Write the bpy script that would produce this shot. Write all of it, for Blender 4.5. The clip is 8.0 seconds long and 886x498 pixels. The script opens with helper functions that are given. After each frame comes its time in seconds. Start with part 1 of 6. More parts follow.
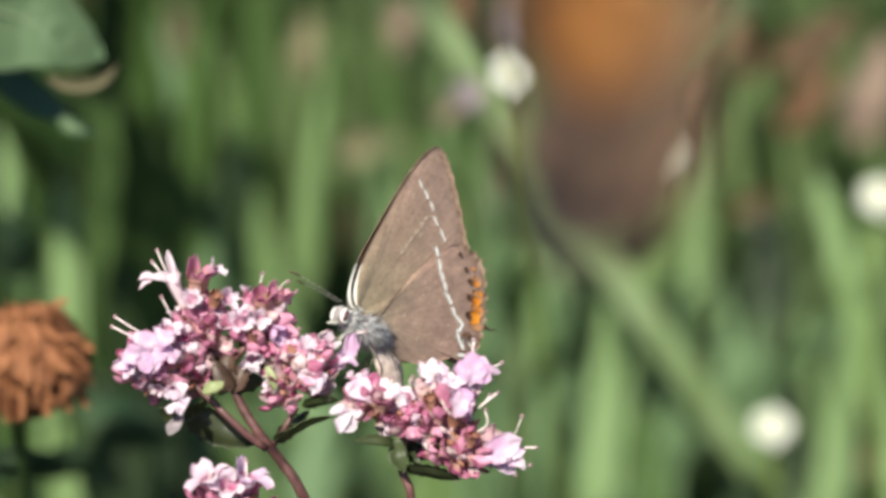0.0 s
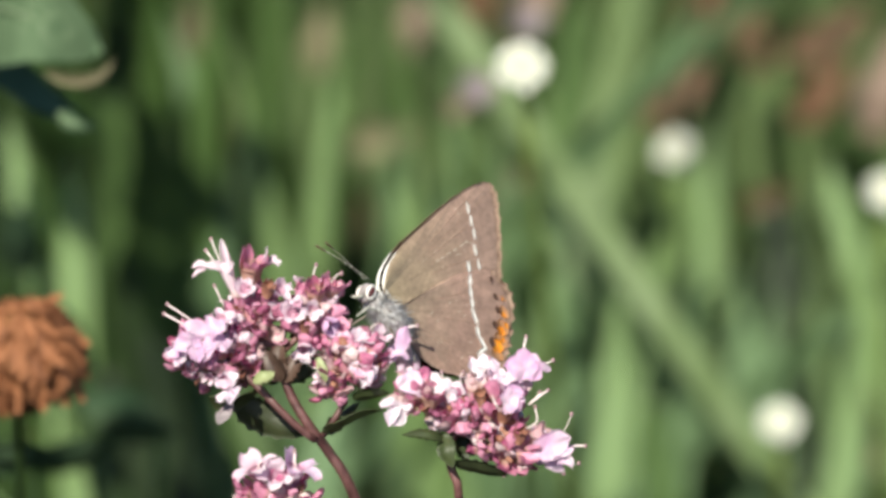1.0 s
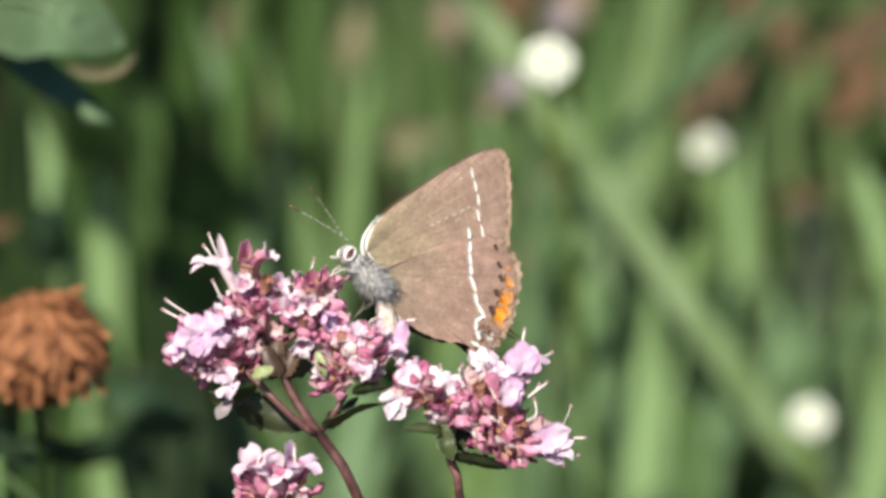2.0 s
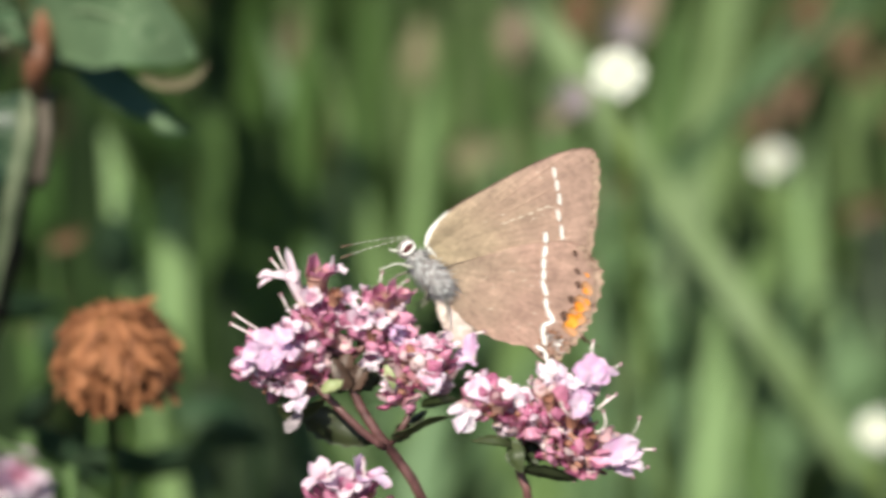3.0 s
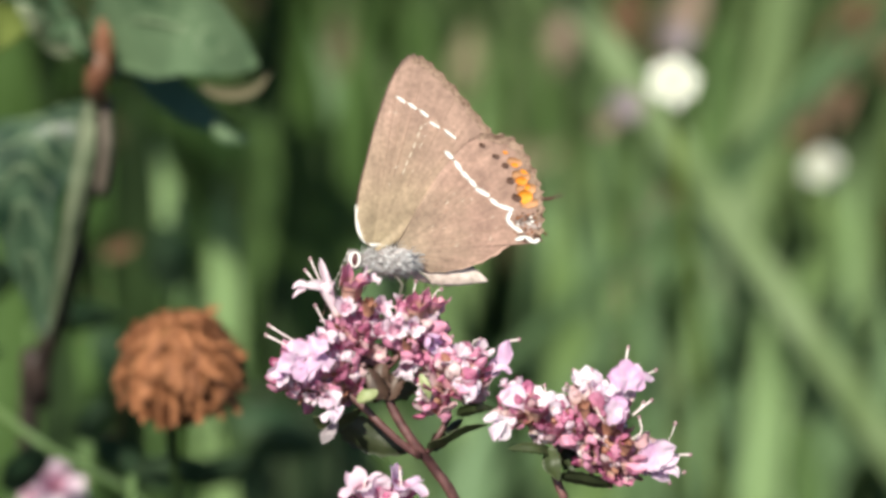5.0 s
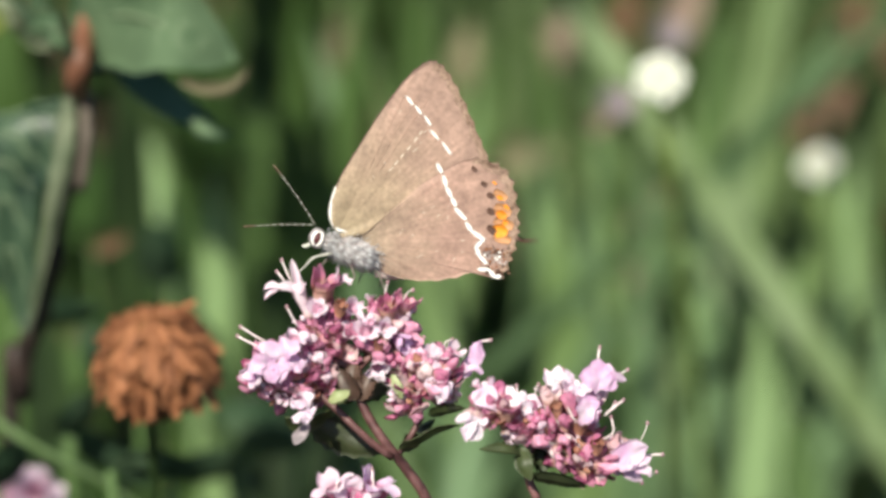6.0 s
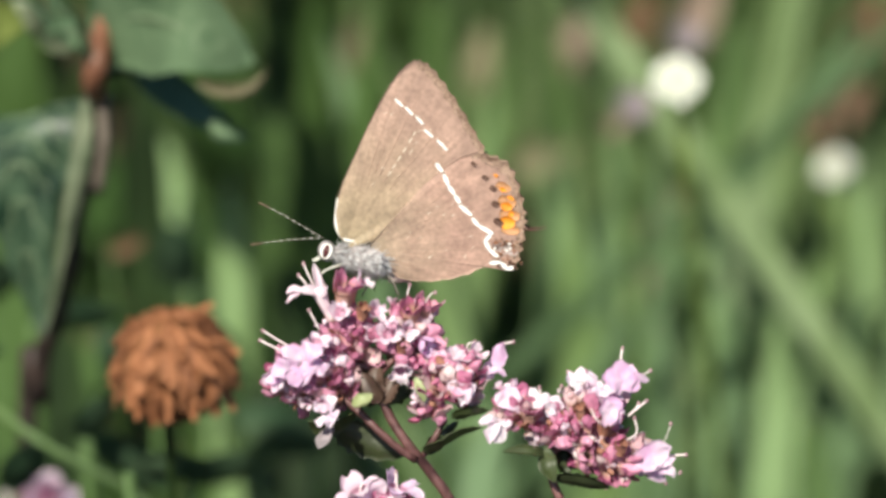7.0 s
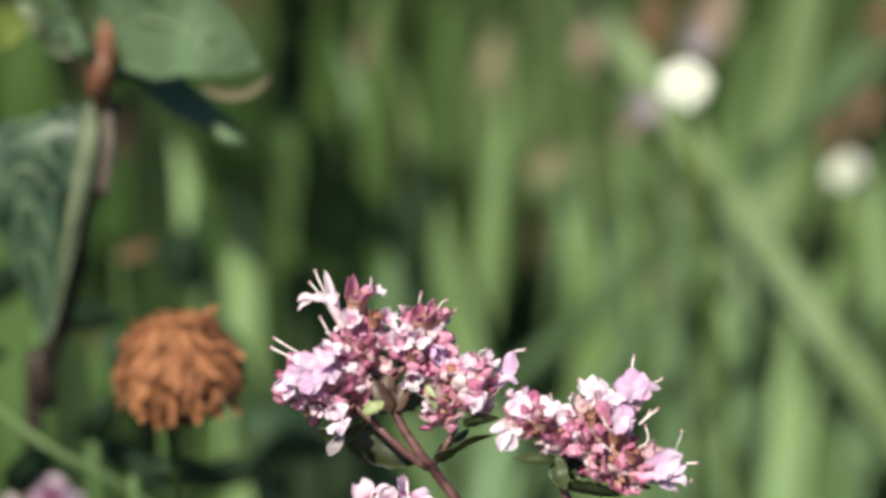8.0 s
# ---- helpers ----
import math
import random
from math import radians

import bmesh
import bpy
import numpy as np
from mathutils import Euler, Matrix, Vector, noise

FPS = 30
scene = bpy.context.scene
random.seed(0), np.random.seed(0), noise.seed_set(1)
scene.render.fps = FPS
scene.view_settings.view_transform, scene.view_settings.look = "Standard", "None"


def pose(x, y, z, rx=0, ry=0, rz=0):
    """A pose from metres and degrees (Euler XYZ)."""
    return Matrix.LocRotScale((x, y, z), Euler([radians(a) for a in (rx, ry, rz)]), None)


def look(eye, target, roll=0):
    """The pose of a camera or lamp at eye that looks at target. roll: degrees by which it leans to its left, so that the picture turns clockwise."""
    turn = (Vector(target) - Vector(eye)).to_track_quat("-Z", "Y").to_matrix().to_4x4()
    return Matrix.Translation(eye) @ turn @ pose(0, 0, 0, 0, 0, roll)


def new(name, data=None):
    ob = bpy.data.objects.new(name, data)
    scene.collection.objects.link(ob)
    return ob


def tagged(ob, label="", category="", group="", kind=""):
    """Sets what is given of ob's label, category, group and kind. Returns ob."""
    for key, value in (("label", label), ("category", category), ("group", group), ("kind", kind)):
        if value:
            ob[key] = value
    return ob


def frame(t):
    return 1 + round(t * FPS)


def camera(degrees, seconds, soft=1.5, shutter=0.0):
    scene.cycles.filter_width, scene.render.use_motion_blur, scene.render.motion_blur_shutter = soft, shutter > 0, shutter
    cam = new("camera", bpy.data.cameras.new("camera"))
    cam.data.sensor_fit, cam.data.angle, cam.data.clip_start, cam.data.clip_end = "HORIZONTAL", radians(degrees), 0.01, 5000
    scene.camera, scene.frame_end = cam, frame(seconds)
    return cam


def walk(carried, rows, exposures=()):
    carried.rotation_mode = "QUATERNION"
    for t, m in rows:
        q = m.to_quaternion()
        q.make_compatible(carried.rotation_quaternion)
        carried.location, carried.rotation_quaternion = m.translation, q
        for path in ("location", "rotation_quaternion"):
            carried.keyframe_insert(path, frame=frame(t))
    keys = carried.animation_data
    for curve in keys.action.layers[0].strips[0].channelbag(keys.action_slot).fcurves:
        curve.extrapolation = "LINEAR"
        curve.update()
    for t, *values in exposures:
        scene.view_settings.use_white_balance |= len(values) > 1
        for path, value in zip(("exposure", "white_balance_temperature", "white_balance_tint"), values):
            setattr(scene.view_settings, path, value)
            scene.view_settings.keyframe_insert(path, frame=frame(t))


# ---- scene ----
cam = camera(5.1, 8.0, soft=3.4, shutter=0.25)
cam.data.dof.use_dof = True
cam.data.dof.focus_distance = 0.800
cam.data.dof.aperture_fstop = 32.0
walk(cam, [
    (0, pose(-0.00966, -0.70459, 0.57889, 61.719, -0.808, -1.520)),
    (0.1, pose(-0.01577, -0.70459, 0.57889, 61.724, -0.974, -1.833)),
    (0.2, pose(-0.01255, -0.70399, 0.58003, 61.634, -0.894, -1.681)),
    (0.3, pose(-0.00933, -0.70490, 0.57832, 61.752, -0.807, -1.518)),
    (0.4, pose(-0.01062, -0.70429, 0.57946, 61.666, -0.839, -1.578)),
    (0.5, pose(-0.01046, -0.70465, 0.57880, 61.717, -0.832, -1.565)),
    (1, pose(-0.00225, -0.70449, 0.57908, 61.670, -0.588, -1.105)),
    (1.5, pose(-0.00209, -0.70570, 0.57681, 61.813, -0.534, -1.004)),
    (1.7, pose(0.00386, -0.70545, 0.57728, 61.755, -0.351, -0.661)),
    (2.8, pose(0.00097, -0.70651, 0.57529, 61.923, -0.339, -0.638)),
    (2.9, pose(-0.00000, -0.70636, 0.57558, 61.918, -0.361, -0.678)),
    (3, pose(0.00032, -0.70651, 0.57529, 61.964, -0.256, -0.481)),
    (3.1, pose(-0.00000, -0.70636, 0.57558, 61.968, -0.182, -0.342)),
    (3.2, pose(-0.00000, -0.70636, 0.57558, 61.994, -0.089, -0.167)),
    (3.3, pose(-0.00000, -0.70636, 0.57558, 62.000, -0.046, -0.086)),
    (3.4, pose(-0.00000, -0.70636, 0.57558, 62.000, -0.021, -0.040)),
    (3.5, pose(0.00000, -0.70636, 0.57558, 62.000, -0.000, 0.000)),
    (4, pose(-0.00418, -0.70590, 0.57643, 61.948, -0.158, -0.298)),
    (4.5, pose(-0.00708, -0.70515, 0.57785, 61.834, -0.299, -0.562)),
    (5, pose(-0.00612, -0.70575, 0.57671, 61.915, -0.287, -0.539)),
    (5.2, pose(-0.00064, -0.70621, 0.57586, 61.962, -0.138, -0.260)),
    (6.3, pose(0.00322, -0.70636, 0.57558, 61.968, -0.059, -0.110)),
    (6.5, pose(0.00193, -0.70606, 0.57615, 61.934, -0.089, -0.167)),
    (7, pose(0.00225, -0.70651, 0.57529, 62.002, -0.040, -0.076)),
    (7.5, pose(0.00290, -0.70636, 0.57558, 62.000, -0.009, -0.017)),
    (7.8, pose(0.00515, -0.70651, 0.57529, 62.022, 0.061, 0.114)),
    (8, pose(0.00579, -0.70651, 0.57529, 62.022, 0.081, 0.152)),
])

# ---- daylight ----
SUN_AZ, SUN_EL = radians(208), radians(52)     # clockwise from +y, above the horizon
world = bpy.data.worlds.new("meadow_sky")
scene.world = world
world.use_nodes = True
wn = world.node_tree
sky = wn.nodes.new("ShaderNodeTexSky")
sky.sky_type, sky.sun_disc = "NISHITA", False
sky.sun_elevation, sky.sun_rotation = SUN_EL, SUN_AZ
wn.links.new(sky.outputs["Color"], wn.nodes["Background"].inputs["Color"])
wn.nodes["Background"].inputs["Strength"].default_value = 0.056
sun = new("sun", bpy.data.lights.new("sun", "SUN"))
sun.data.energy, sun.data.angle, sun.data.color = 4.5, radians(0.6), (1.0, 0.95, 0.80)
sun_dir = Vector((math.sin(SUN_AZ) * math.cos(SUN_EL), math.cos(SUN_AZ) * math.cos(SUN_EL), math.sin(SUN_EL)))
scene.view_settings.exposure = 0.66
sun.matrix_world = look(sun_dir * 5, (0, 0, 0))


# ---- materials ----
def material(name, dark, light, rough=0.5, size=900.0, detail=5.0, bump=0.0, per_thing=0.0, thin=0.0, sheen=0.0, spec=0.5, stretch=(1, 1, 1), island=0.0, root=None, root_to=0.002, contrast=1.0):
    """Two base colours blended by two scales of noise; thin: share of light let through; per_thing/island: how far single pieces differ."""
    m = bpy.data.materials.new(name)
    m.use_nodes = True
    nt = m.node_tree
    n, l = nt.nodes, nt.links
    b = n["Principled BSDF"]
    b.inputs["Roughness"].default_value = rough
    b.inputs["Specular IOR Level"].default_value = spec
    if sheen:
        b.inputs["Sheen Weight"].default_value = sheen
        b.inputs["Sheen Roughness"].default_value = 0.4
    co = n.new("ShaderNodeTexCoord")
    mp = n.new("ShaderNodeMapping")
    mp.inputs["Scale"].default_value = stretch
    l.new(co.outputs["Object"], mp.inputs["Vector"])
    fine = n.new("ShaderNodeTexNoise")
    fine.inputs["Scale"].default_value, fine.inputs["Detail"].default_value = size, detail
    wide = n.new("ShaderNodeTexNoise")
    wide.inputs["Scale"].default_value, wide.inputs["Detail"].default_value = size / 6, 2
    l.new(mp.outputs["Vector"], fine.inputs["Vector"])
    l.new(co.outputs["Object"], wide.inputs["Vector"])
    add = n.new("ShaderNodeMath")
    add.operation = "ADD"
    l.new(fine.outputs["Fac"], add.inputs[0])
    l.new(wide.outputs["Fac"], add.inputs[1])
    half = n.new("ShaderNodeMapRange")
    half.inputs["From Min"].default_value, half.inputs["From Max"].default_value = 1 - 0.3 / contrast, 1 + 0.3 / contrast
    l.new(add.outputs["Value"], half.inputs["Value"])
    fac = half.outputs["Result"]
    if per_thing or island:
        src = n.new("ShaderNodeObjectInfo").outputs["Random"] if per_thing else n.new("ShaderNodeNewGeometry").outputs["Random Per Island"]
        k = per_thing or island
        mix = n.new("ShaderNodeMix")
        mix.inputs[0].default_value = k
        l.new(fac, mix.inputs[2])
        l.new(src, mix.inputs[3])
        fac = mix.outputs[0]
    col = n.new("ShaderNodeMix")
    col.data_type = "RGBA"
    col.inputs[6].default_value, col.inputs[7].default_value = (*dark, 1), (*light, 1)
    l.new(fac, col.inputs[0])
    tint = col.outputs[2]
    if root:                                       # another colour at the foot of each piece
        sp = n.new("ShaderNodeSeparateXYZ")
        l.new(co.outputs["Object"], sp.inputs[0])
        ra = n.new("ShaderNodeMapRange")
        ra.inputs["From Min"].default_value, ra.inputs["From Max"].default_value = root_to * 0.25, root_to
        l.new(sp.outputs["Z"], ra.inputs["Value"])
        rm = n.new("ShaderNodeMix")
        rm.data_type = "RGBA"
        rm.inputs[6].default_value = (*root, 1)
        l.new(ra.outputs["Result"], rm.inputs[0])
        l.new(tint, rm.inputs[7])
        tint = rm.outputs[2]
    l.new(tint, b.inputs["Base Color"])
    if bump:
        bp = n.new("ShaderNodeBump")
        bp.inputs["Strength"].default_value, bp.inputs["Distance"].default_value = bump, 0.0002
        l.new(fine.outputs["Fac"], bp.inputs["Height"])
        l.new(bp.outputs["Normal"], b.inputs["Normal"])
    if thin:
        tr = n.new("ShaderNodeBsdfTranslucent")
        l.new(tint, tr.inputs["Color"])
        mx = n.new("ShaderNodeMixShader")
        mx.inputs[0].default_value = thin
        l.new(b.outputs[0], mx.inputs[1])
        l.new(tr.outputs[0], mx.inputs[2])
        l.new(mx.outputs[0], n["Material Output"].inputs["Surface"])
    return m


def wing_material(name, base, outer, rough=0.6, reach=0.007, thin=0.12, grain=0.17, sheen=0.25, blotch=0.15):
    """Scaled wing: one tint at the root that passes into another outwards, dusted with fine scales."""
    m = bpy.data.materials.new(name)
    m.use_nodes = True
    nt = m.node_tree
    n, l = nt.nodes, nt.links
    b = n["Principled BSDF"]
    b.inputs["Roughness"].default_value = rough
    b.inputs["Sheen Weight"].default_value = sheen
    b.inputs["Specular IOR Level"].default_value = 0.3
    co = n.new("ShaderNodeTexCoord")
    ln = n.new("ShaderNodeVectorMath")
    ln.operation = "LENGTH"
    l.new(co.outputs["Object"], ln.inputs[0])
    nz = n.new("ShaderNodeTexNoise")
    nz.inputs["Scale"].default_value, nz.inputs["Detail"].default_value = 420, 4
    sc = n.new("ShaderNodeTexNoise")
    sc.inputs["Scale"].default_value, sc.inputs["Detail"].default_value = 3400, 3
    for t in (nz, sc):
        l.new(co.outputs["Object"], t.inputs["Vector"])
    d = n.new("ShaderNodeMath")
    d.operation = "MULTIPLY_ADD"
    d.inputs[1].default_value = 0.006
    l.new(nz.outputs["Fac"], d.inputs[0])
    l.new(ln.outputs["Value"], d.inputs[2])
    r = n.new("ShaderNodeMapRange")
    r.inputs["From Min"].default_value, r.inputs["From Max"].default_value = 0.004, reach + 0.004
    l.new(d.outputs["Value"], r.inputs["Value"])
    col = n.new("ShaderNodeMix")
    col.data_type = "RGBA"
    col.inputs[6].default_value, col.inputs[7].default_value = (*base, 1), (*outer, 1)
    l.new(r.outputs["Result"], col.inputs[0])
    hsv = n.new("ShaderNodeHueSaturation")
    v = n.new("ShaderNodeMapRange")
    v.inputs["From Min"].default_value, v.inputs["From Max"].default_value = 0.3, 0.7
    v.inputs["To Min"].default_value, v.inputs["To Max"].default_value = 1 - grain, 1 + grain
    l.new(sc.outputs["Fac"], v.inputs["Value"])
    # worn patches where scales are rubbed off
    bl = n.new("ShaderNodeTexNoise")
    bl.inputs["Scale"].default_value, bl.inputs["Detail"].default_value = 650, 6
    l.new(co.outputs["Object"], bl.inputs["Vector"])
    bv = n.new("ShaderNodeMapRange")
    bv.inputs["From Min"].default_value, bv.inputs["From Max"].default_value = 0.3, 0.7
    bv.inputs["To Min"].default_value, bv.inputs["To Max"].default_value = 1 - blotch, 1 + blotch
    l.new(bl.outputs["Fac"], bv.inputs["Value"])
    # fine streaks that run outwards between the veins
    nv = n.new("ShaderNodeVectorMath")
    nv.operation = "NORMALIZE"
    l.new(co.outputs["Object"], nv.inputs[0])
    st = n.new("ShaderNodeTexNoise")
    st.inputs["Scale"].default_value, st.inputs["Detail"].default_value = 26, 4
    l.new(nv.outputs["Vector"], st.inputs["Vector"])
    sv = n.new("ShaderNodeMapRange")
    sv.inputs["From Min"].default_value, sv.inputs["From Max"].default_value = 0.3, 0.7
    sv.inputs["To Min"].default_value, sv.inputs["To Max"].default_value = 0.87, 1.13
    l.new(st.outputs["Fac"], sv.inputs["Value"])
    streak = n.new("ShaderNodeMath")
    streak.operation = "MULTIPLY"
    l.new(v.outputs["Result"], streak.inputs[0])
    l.new(sv.outputs["Result"], streak.inputs[1])
    both = n.new("ShaderNodeMath")
    both.operation = "MULTIPLY"
    l.new(streak.outputs["Value"], both.inputs[0])
    l.new(bv.outputs["Result"], both.inputs[1])
    l.new(both.outputs["Value"], hsv.inputs["Value"])
    l.new(col.outputs[2], hsv.inputs["Color"])
    l.new(hsv.outputs["Color"], b.inputs["Base Color"])
    bp = n.new("ShaderNodeBump")
    bp.inputs["Strength"].default_value, bp.inputs["Distance"].default_value = 0.25, 0.00005
    l.new(sc.outputs["Fac"], bp.inputs["Height"])
    l.new(bp.outputs["Normal"], b.inputs["Normal"])
    tr = n.new("ShaderNodeBsdfTranslucent")
    l.new(hsv.outputs["Color"], tr.inputs["Color"])
    mx = n.new("ShaderNodeMixShader")
    mx.inputs[0].default_value = thin
    l.new(b.outputs[0], mx.inputs[1])
    l.new(tr.outputs[0], mx.inputs[2])
    l.new(mx.outputs[0], n["Material Output"].inputs["Surface"])
    return m


SOIL = material("soil", (0.026, 0.021, 0.010), (0.098, 0.066, 0.034), 0.95, 90, 8, 0.6)
LITTER = material("dry_litter", (0.16, 0.09, 0.05), (0.42, 0.30, 0.20), 0.9, 300, 4, 0.3, island=0.6, thin=0.15)


def turf(m, near, far, colour):
    """Lets the bare soil pass into grown turf away from the open spot."""
    n, l = m.node_tree.nodes, m.node_tree.links
    base = n["Principled BSDF"].inputs["Base Color"]
    geo, ln, rg, nz, mix = n.new("ShaderNodeNewGeometry"), n.new("ShaderNodeVectorMath"), n.new("ShaderNodeMapRange"), n.new("ShaderNodeTexNoise"), n.new("ShaderNodeMix")
    ln.operation, mix.data_type = "LENGTH", "RGBA"
    l.new(geo.outputs["Position"], ln.inputs[0])
    l.new(ln.outputs["Value"], rg.inputs["Value"])
    rg.inputs["From Min"].default_value, rg.inputs["From Max"].default_value = near, far
    nz.inputs["Scale"].default_value, nz.inputs["Detail"].default_value = 7, 8
    l.new(geo.outputs["Position"], nz.inputs["Vector"])
    k = n.new("ShaderNodeMapRange")
    k.inputs["From Min"].default_value, k.inputs["From Max"].default_value = 0.38, 0.6
    l.new(nz.outputs["Fac"], k.inputs["Value"])
    f = n.new("ShaderNodeMath")
    f.operation = "MULTIPLY"
    l.new(rg.outputs["Result"], f.inputs[0])
    l.new(k.outputs["Result"], f.inputs[1])
    l.new(f.outputs["Value"], mix.inputs[0])
    l.new(base.links[0].from_socket, mix.inputs[6])
    mix.inputs[7].default_value = (*colour, 1)
    l.new(mix.outputs[2], base)


turf(SOIL, 0.7, 1.6, (0.045, 0.085, 0.022))
# meadow green darkened, so shade in the gaps is partly in the colour
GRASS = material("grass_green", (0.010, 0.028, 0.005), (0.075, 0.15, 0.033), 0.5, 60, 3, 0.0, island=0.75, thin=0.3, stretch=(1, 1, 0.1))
# blade greens handed out by place; some sun and shade sits in them
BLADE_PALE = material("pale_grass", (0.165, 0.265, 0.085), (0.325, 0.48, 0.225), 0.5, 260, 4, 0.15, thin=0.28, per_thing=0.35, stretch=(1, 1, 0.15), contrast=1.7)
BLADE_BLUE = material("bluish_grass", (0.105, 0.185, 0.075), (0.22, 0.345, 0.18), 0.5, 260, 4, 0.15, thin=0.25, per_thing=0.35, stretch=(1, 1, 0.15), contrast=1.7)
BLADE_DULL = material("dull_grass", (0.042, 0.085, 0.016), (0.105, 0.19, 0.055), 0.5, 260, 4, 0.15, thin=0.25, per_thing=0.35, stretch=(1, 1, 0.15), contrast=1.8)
# lighter copy of pale_grass, a sunlit blade's brightness put into the colour
BLADE_SUNLIT = material("light_grass", (0.22, 0.32, 0.135), (0.40, 0.53, 0.285), 0.5, 260, 4, 0.15, thin=0.28, stretch=(1, 1, 0.15), contrast=1.6)
# near-black copy of the grass; shade between blades is put into the colour
BLADE_SHADE = material("dark_grass", (0.007, 0.018, 0.004), (0.034, 0.066, 0.018), 0.5, 260, 4, 0.15, thin=0.2, per_thing=0.35, stretch=(1, 1, 0.15), contrast=1.8)
DEAD_LEAF = material("dead_leaf", (0.10, 0.06, 0.035), (0.19, 0.11, 0.065), 0.8, 250, 4, 0.3, per_thing=0.4, thin=0.15)
WHITE_PETAL = material("white_petal", (0.58, 0.61, 0.52), (0.80, 0.81, 0.74), 0.55, 600, 3, 0.1, thin=0.2)
CREAM_DISC = material("cream_disc", (0.50, 0.51, 0.36), (0.70, 0.70, 0.56), 0.7, 1500, 3, 0.4)
LILAC_GREY = material("faded_lilac", (0.20, 0.17, 0.18), (0.34, 0.29, 0.31), 0.6, 800, 3, 0.2, thin=0.2)
LEAF = material("broad_leaf", (0.026, 0.060, 0.030), (0.092, 0.145, 0.078), 0.8, 380, 6, 0.9, per_thing=0.15, thin=0.12, spec=0.15, contrast=2.0)
LEAF_RIB = material("leaf_rib", (0.10, 0.15, 0.08), (0.18, 0.24, 0.14), 0.5, 500, 3, 0.2)
# undergrowth green darkened so that its base colour carries the shade
LEAF_SHADE = material("shaded_leaf", (0.010, 0.027, 0.007), (0.045, 0.092, 0.024), 0.8, 150, 4, 0.2, island=0.7, thin=0.15, spec=0.1)
SHOOT = material("grey_shoot", (0.085, 0.07, 0.055), (0.19, 0.155, 0.125), 0.7, 300, 4, 0.3, thin=0.1)
LEAF_UNDER = material("leaf_underside", (0.045, 0.105, 0.075), (0.10, 0.19, 0.14), 0.8, 300, 4, 0.3, thin=0.12, spec=0.15)
LEAF_OLIVE = material("olive_leaf", (0.06, 0.085, 0.018), (0.16, 0.20, 0.05), 0.7, 300, 4, 0.4, thin=0.2, spec=0.2, contrast=1.5)
LEAF_MOTTLED = material("mottled_leaf", (0.006, 0.024, 0.012), (0.060, 0.105, 0.060), 0.45, 330, 5, 1.0, thin=0.16, stretch=(1, 1, 0.5), spec=0.45, contrast=2.6)
STRAW_LEAF = material("straw_leaf", (0.16, 0.15, 0.08), (0.30, 0.27, 0.16), 0.8, 250, 4, 0.3, per_thing=0.4, thin=0.2)
PINK_LEAF = material("pinkish_dry_leaf", (0.15, 0.11, 0.08), (0.32, 0.23, 0.18), 0.8, 250, 4, 0.3, per_thing=0.4, thin=0.15)
RED_LEAF = material("red_brown_leaf", (0.075, 0.042, 0.022), (0.17, 0.088, 0.045), 0.8, 250, 4, 0.3, per_thing=0.4, thin=0.15)
TAN_LEAF = material("tan_leaf", (0.09, 0.08, 0.042), (0.18, 0.16, 0.09), 0.8, 250, 4, 0.3, per_thing=0.4, thin=0.15)
CORE = material("head_core", (0.48, 0.18, 0.24), (0.68, 0.38, 0.44), 0.7, 1200, 4, 0.5, thin=0.3)
STRIP = material("pale_strip_leaf", (0.09, 0.12, 0.065), (0.21, 0.24, 0.15), 0.65, 300, 4, 0.3, thin=0.1, contrast=1.6)
# lighter copy of the meadow green with sunlight put into the colour
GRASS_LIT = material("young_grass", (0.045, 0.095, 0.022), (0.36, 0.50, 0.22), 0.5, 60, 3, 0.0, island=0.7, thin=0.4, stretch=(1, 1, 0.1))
HERB_STEM = material("dark_stem", (0.012, 0.008, 0.007), (0.042, 0.026, 0.021), 0.6, 500, 4, 0.4)
RUST_STEM = material("rusty_stem", (0.14, 0.058, 0.032), (0.30, 0.135, 0.08), 0.55, 500, 4, 0.3)
GREEN_STEM = material("green_stem", (0.13, 0.20, 0.035), (0.24, 0.33, 0.08), 0.45, 400, 3, 0.2, thin=0.1)
RUST = material("withered_floret", (0.12, 0.036, 0.010), (0.49, 0.205, 0.09), 0.75, 900, 4, 0.5, per_thing=0.6, thin=0.15, contrast=1.5)
RUST_CORE = material("withered_core", (0.10, 0.04, 0.015), (0.22, 0.09, 0.03), 0.9, 900, 4, 0.5)
OREG_STEM = material("purple_stem", (0.045, 0.018, 0.018), (0.21, 0.10, 0.095), 0.42, 1100, 5, 0.45)
OREG_LEAF = material("oregano_leaf", (0.02, 0.032, 0.012), (0.085, 0.11, 0.04), 0.5, 900, 4, 0.4, per_thing=0.4, thin=0.2)
# darker copy of the oregano leaf; shade under the heads is in the colour
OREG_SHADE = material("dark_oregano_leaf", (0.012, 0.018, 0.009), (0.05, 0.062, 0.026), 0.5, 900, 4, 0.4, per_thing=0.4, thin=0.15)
OREG_DARK = material("dark_bract", (0.03, 0.02, 0.016), (0.12, 0.07, 0.05), 0.5, 900, 4, 0.4, per_thing=0.4, thin=0.15)
OREG_BRACT_G = material("pale_bract", (0.28, 0.34, 0.14), (0.46, 0.50, 0.28), 0.5, 1200, 3, 0.2, thin=0.25)
BRACT = material("magenta_bract", (0.53, 0.10, 0.26), (0.94, 0.54, 0.71), 0.38, 1500, 4, 0.7, per_thing=0.7, thin=0.42, stretch=(1, 1, 0.25), root=(0.66, 0.42, 0.34), root_to=0.0009, contrast=1.4)
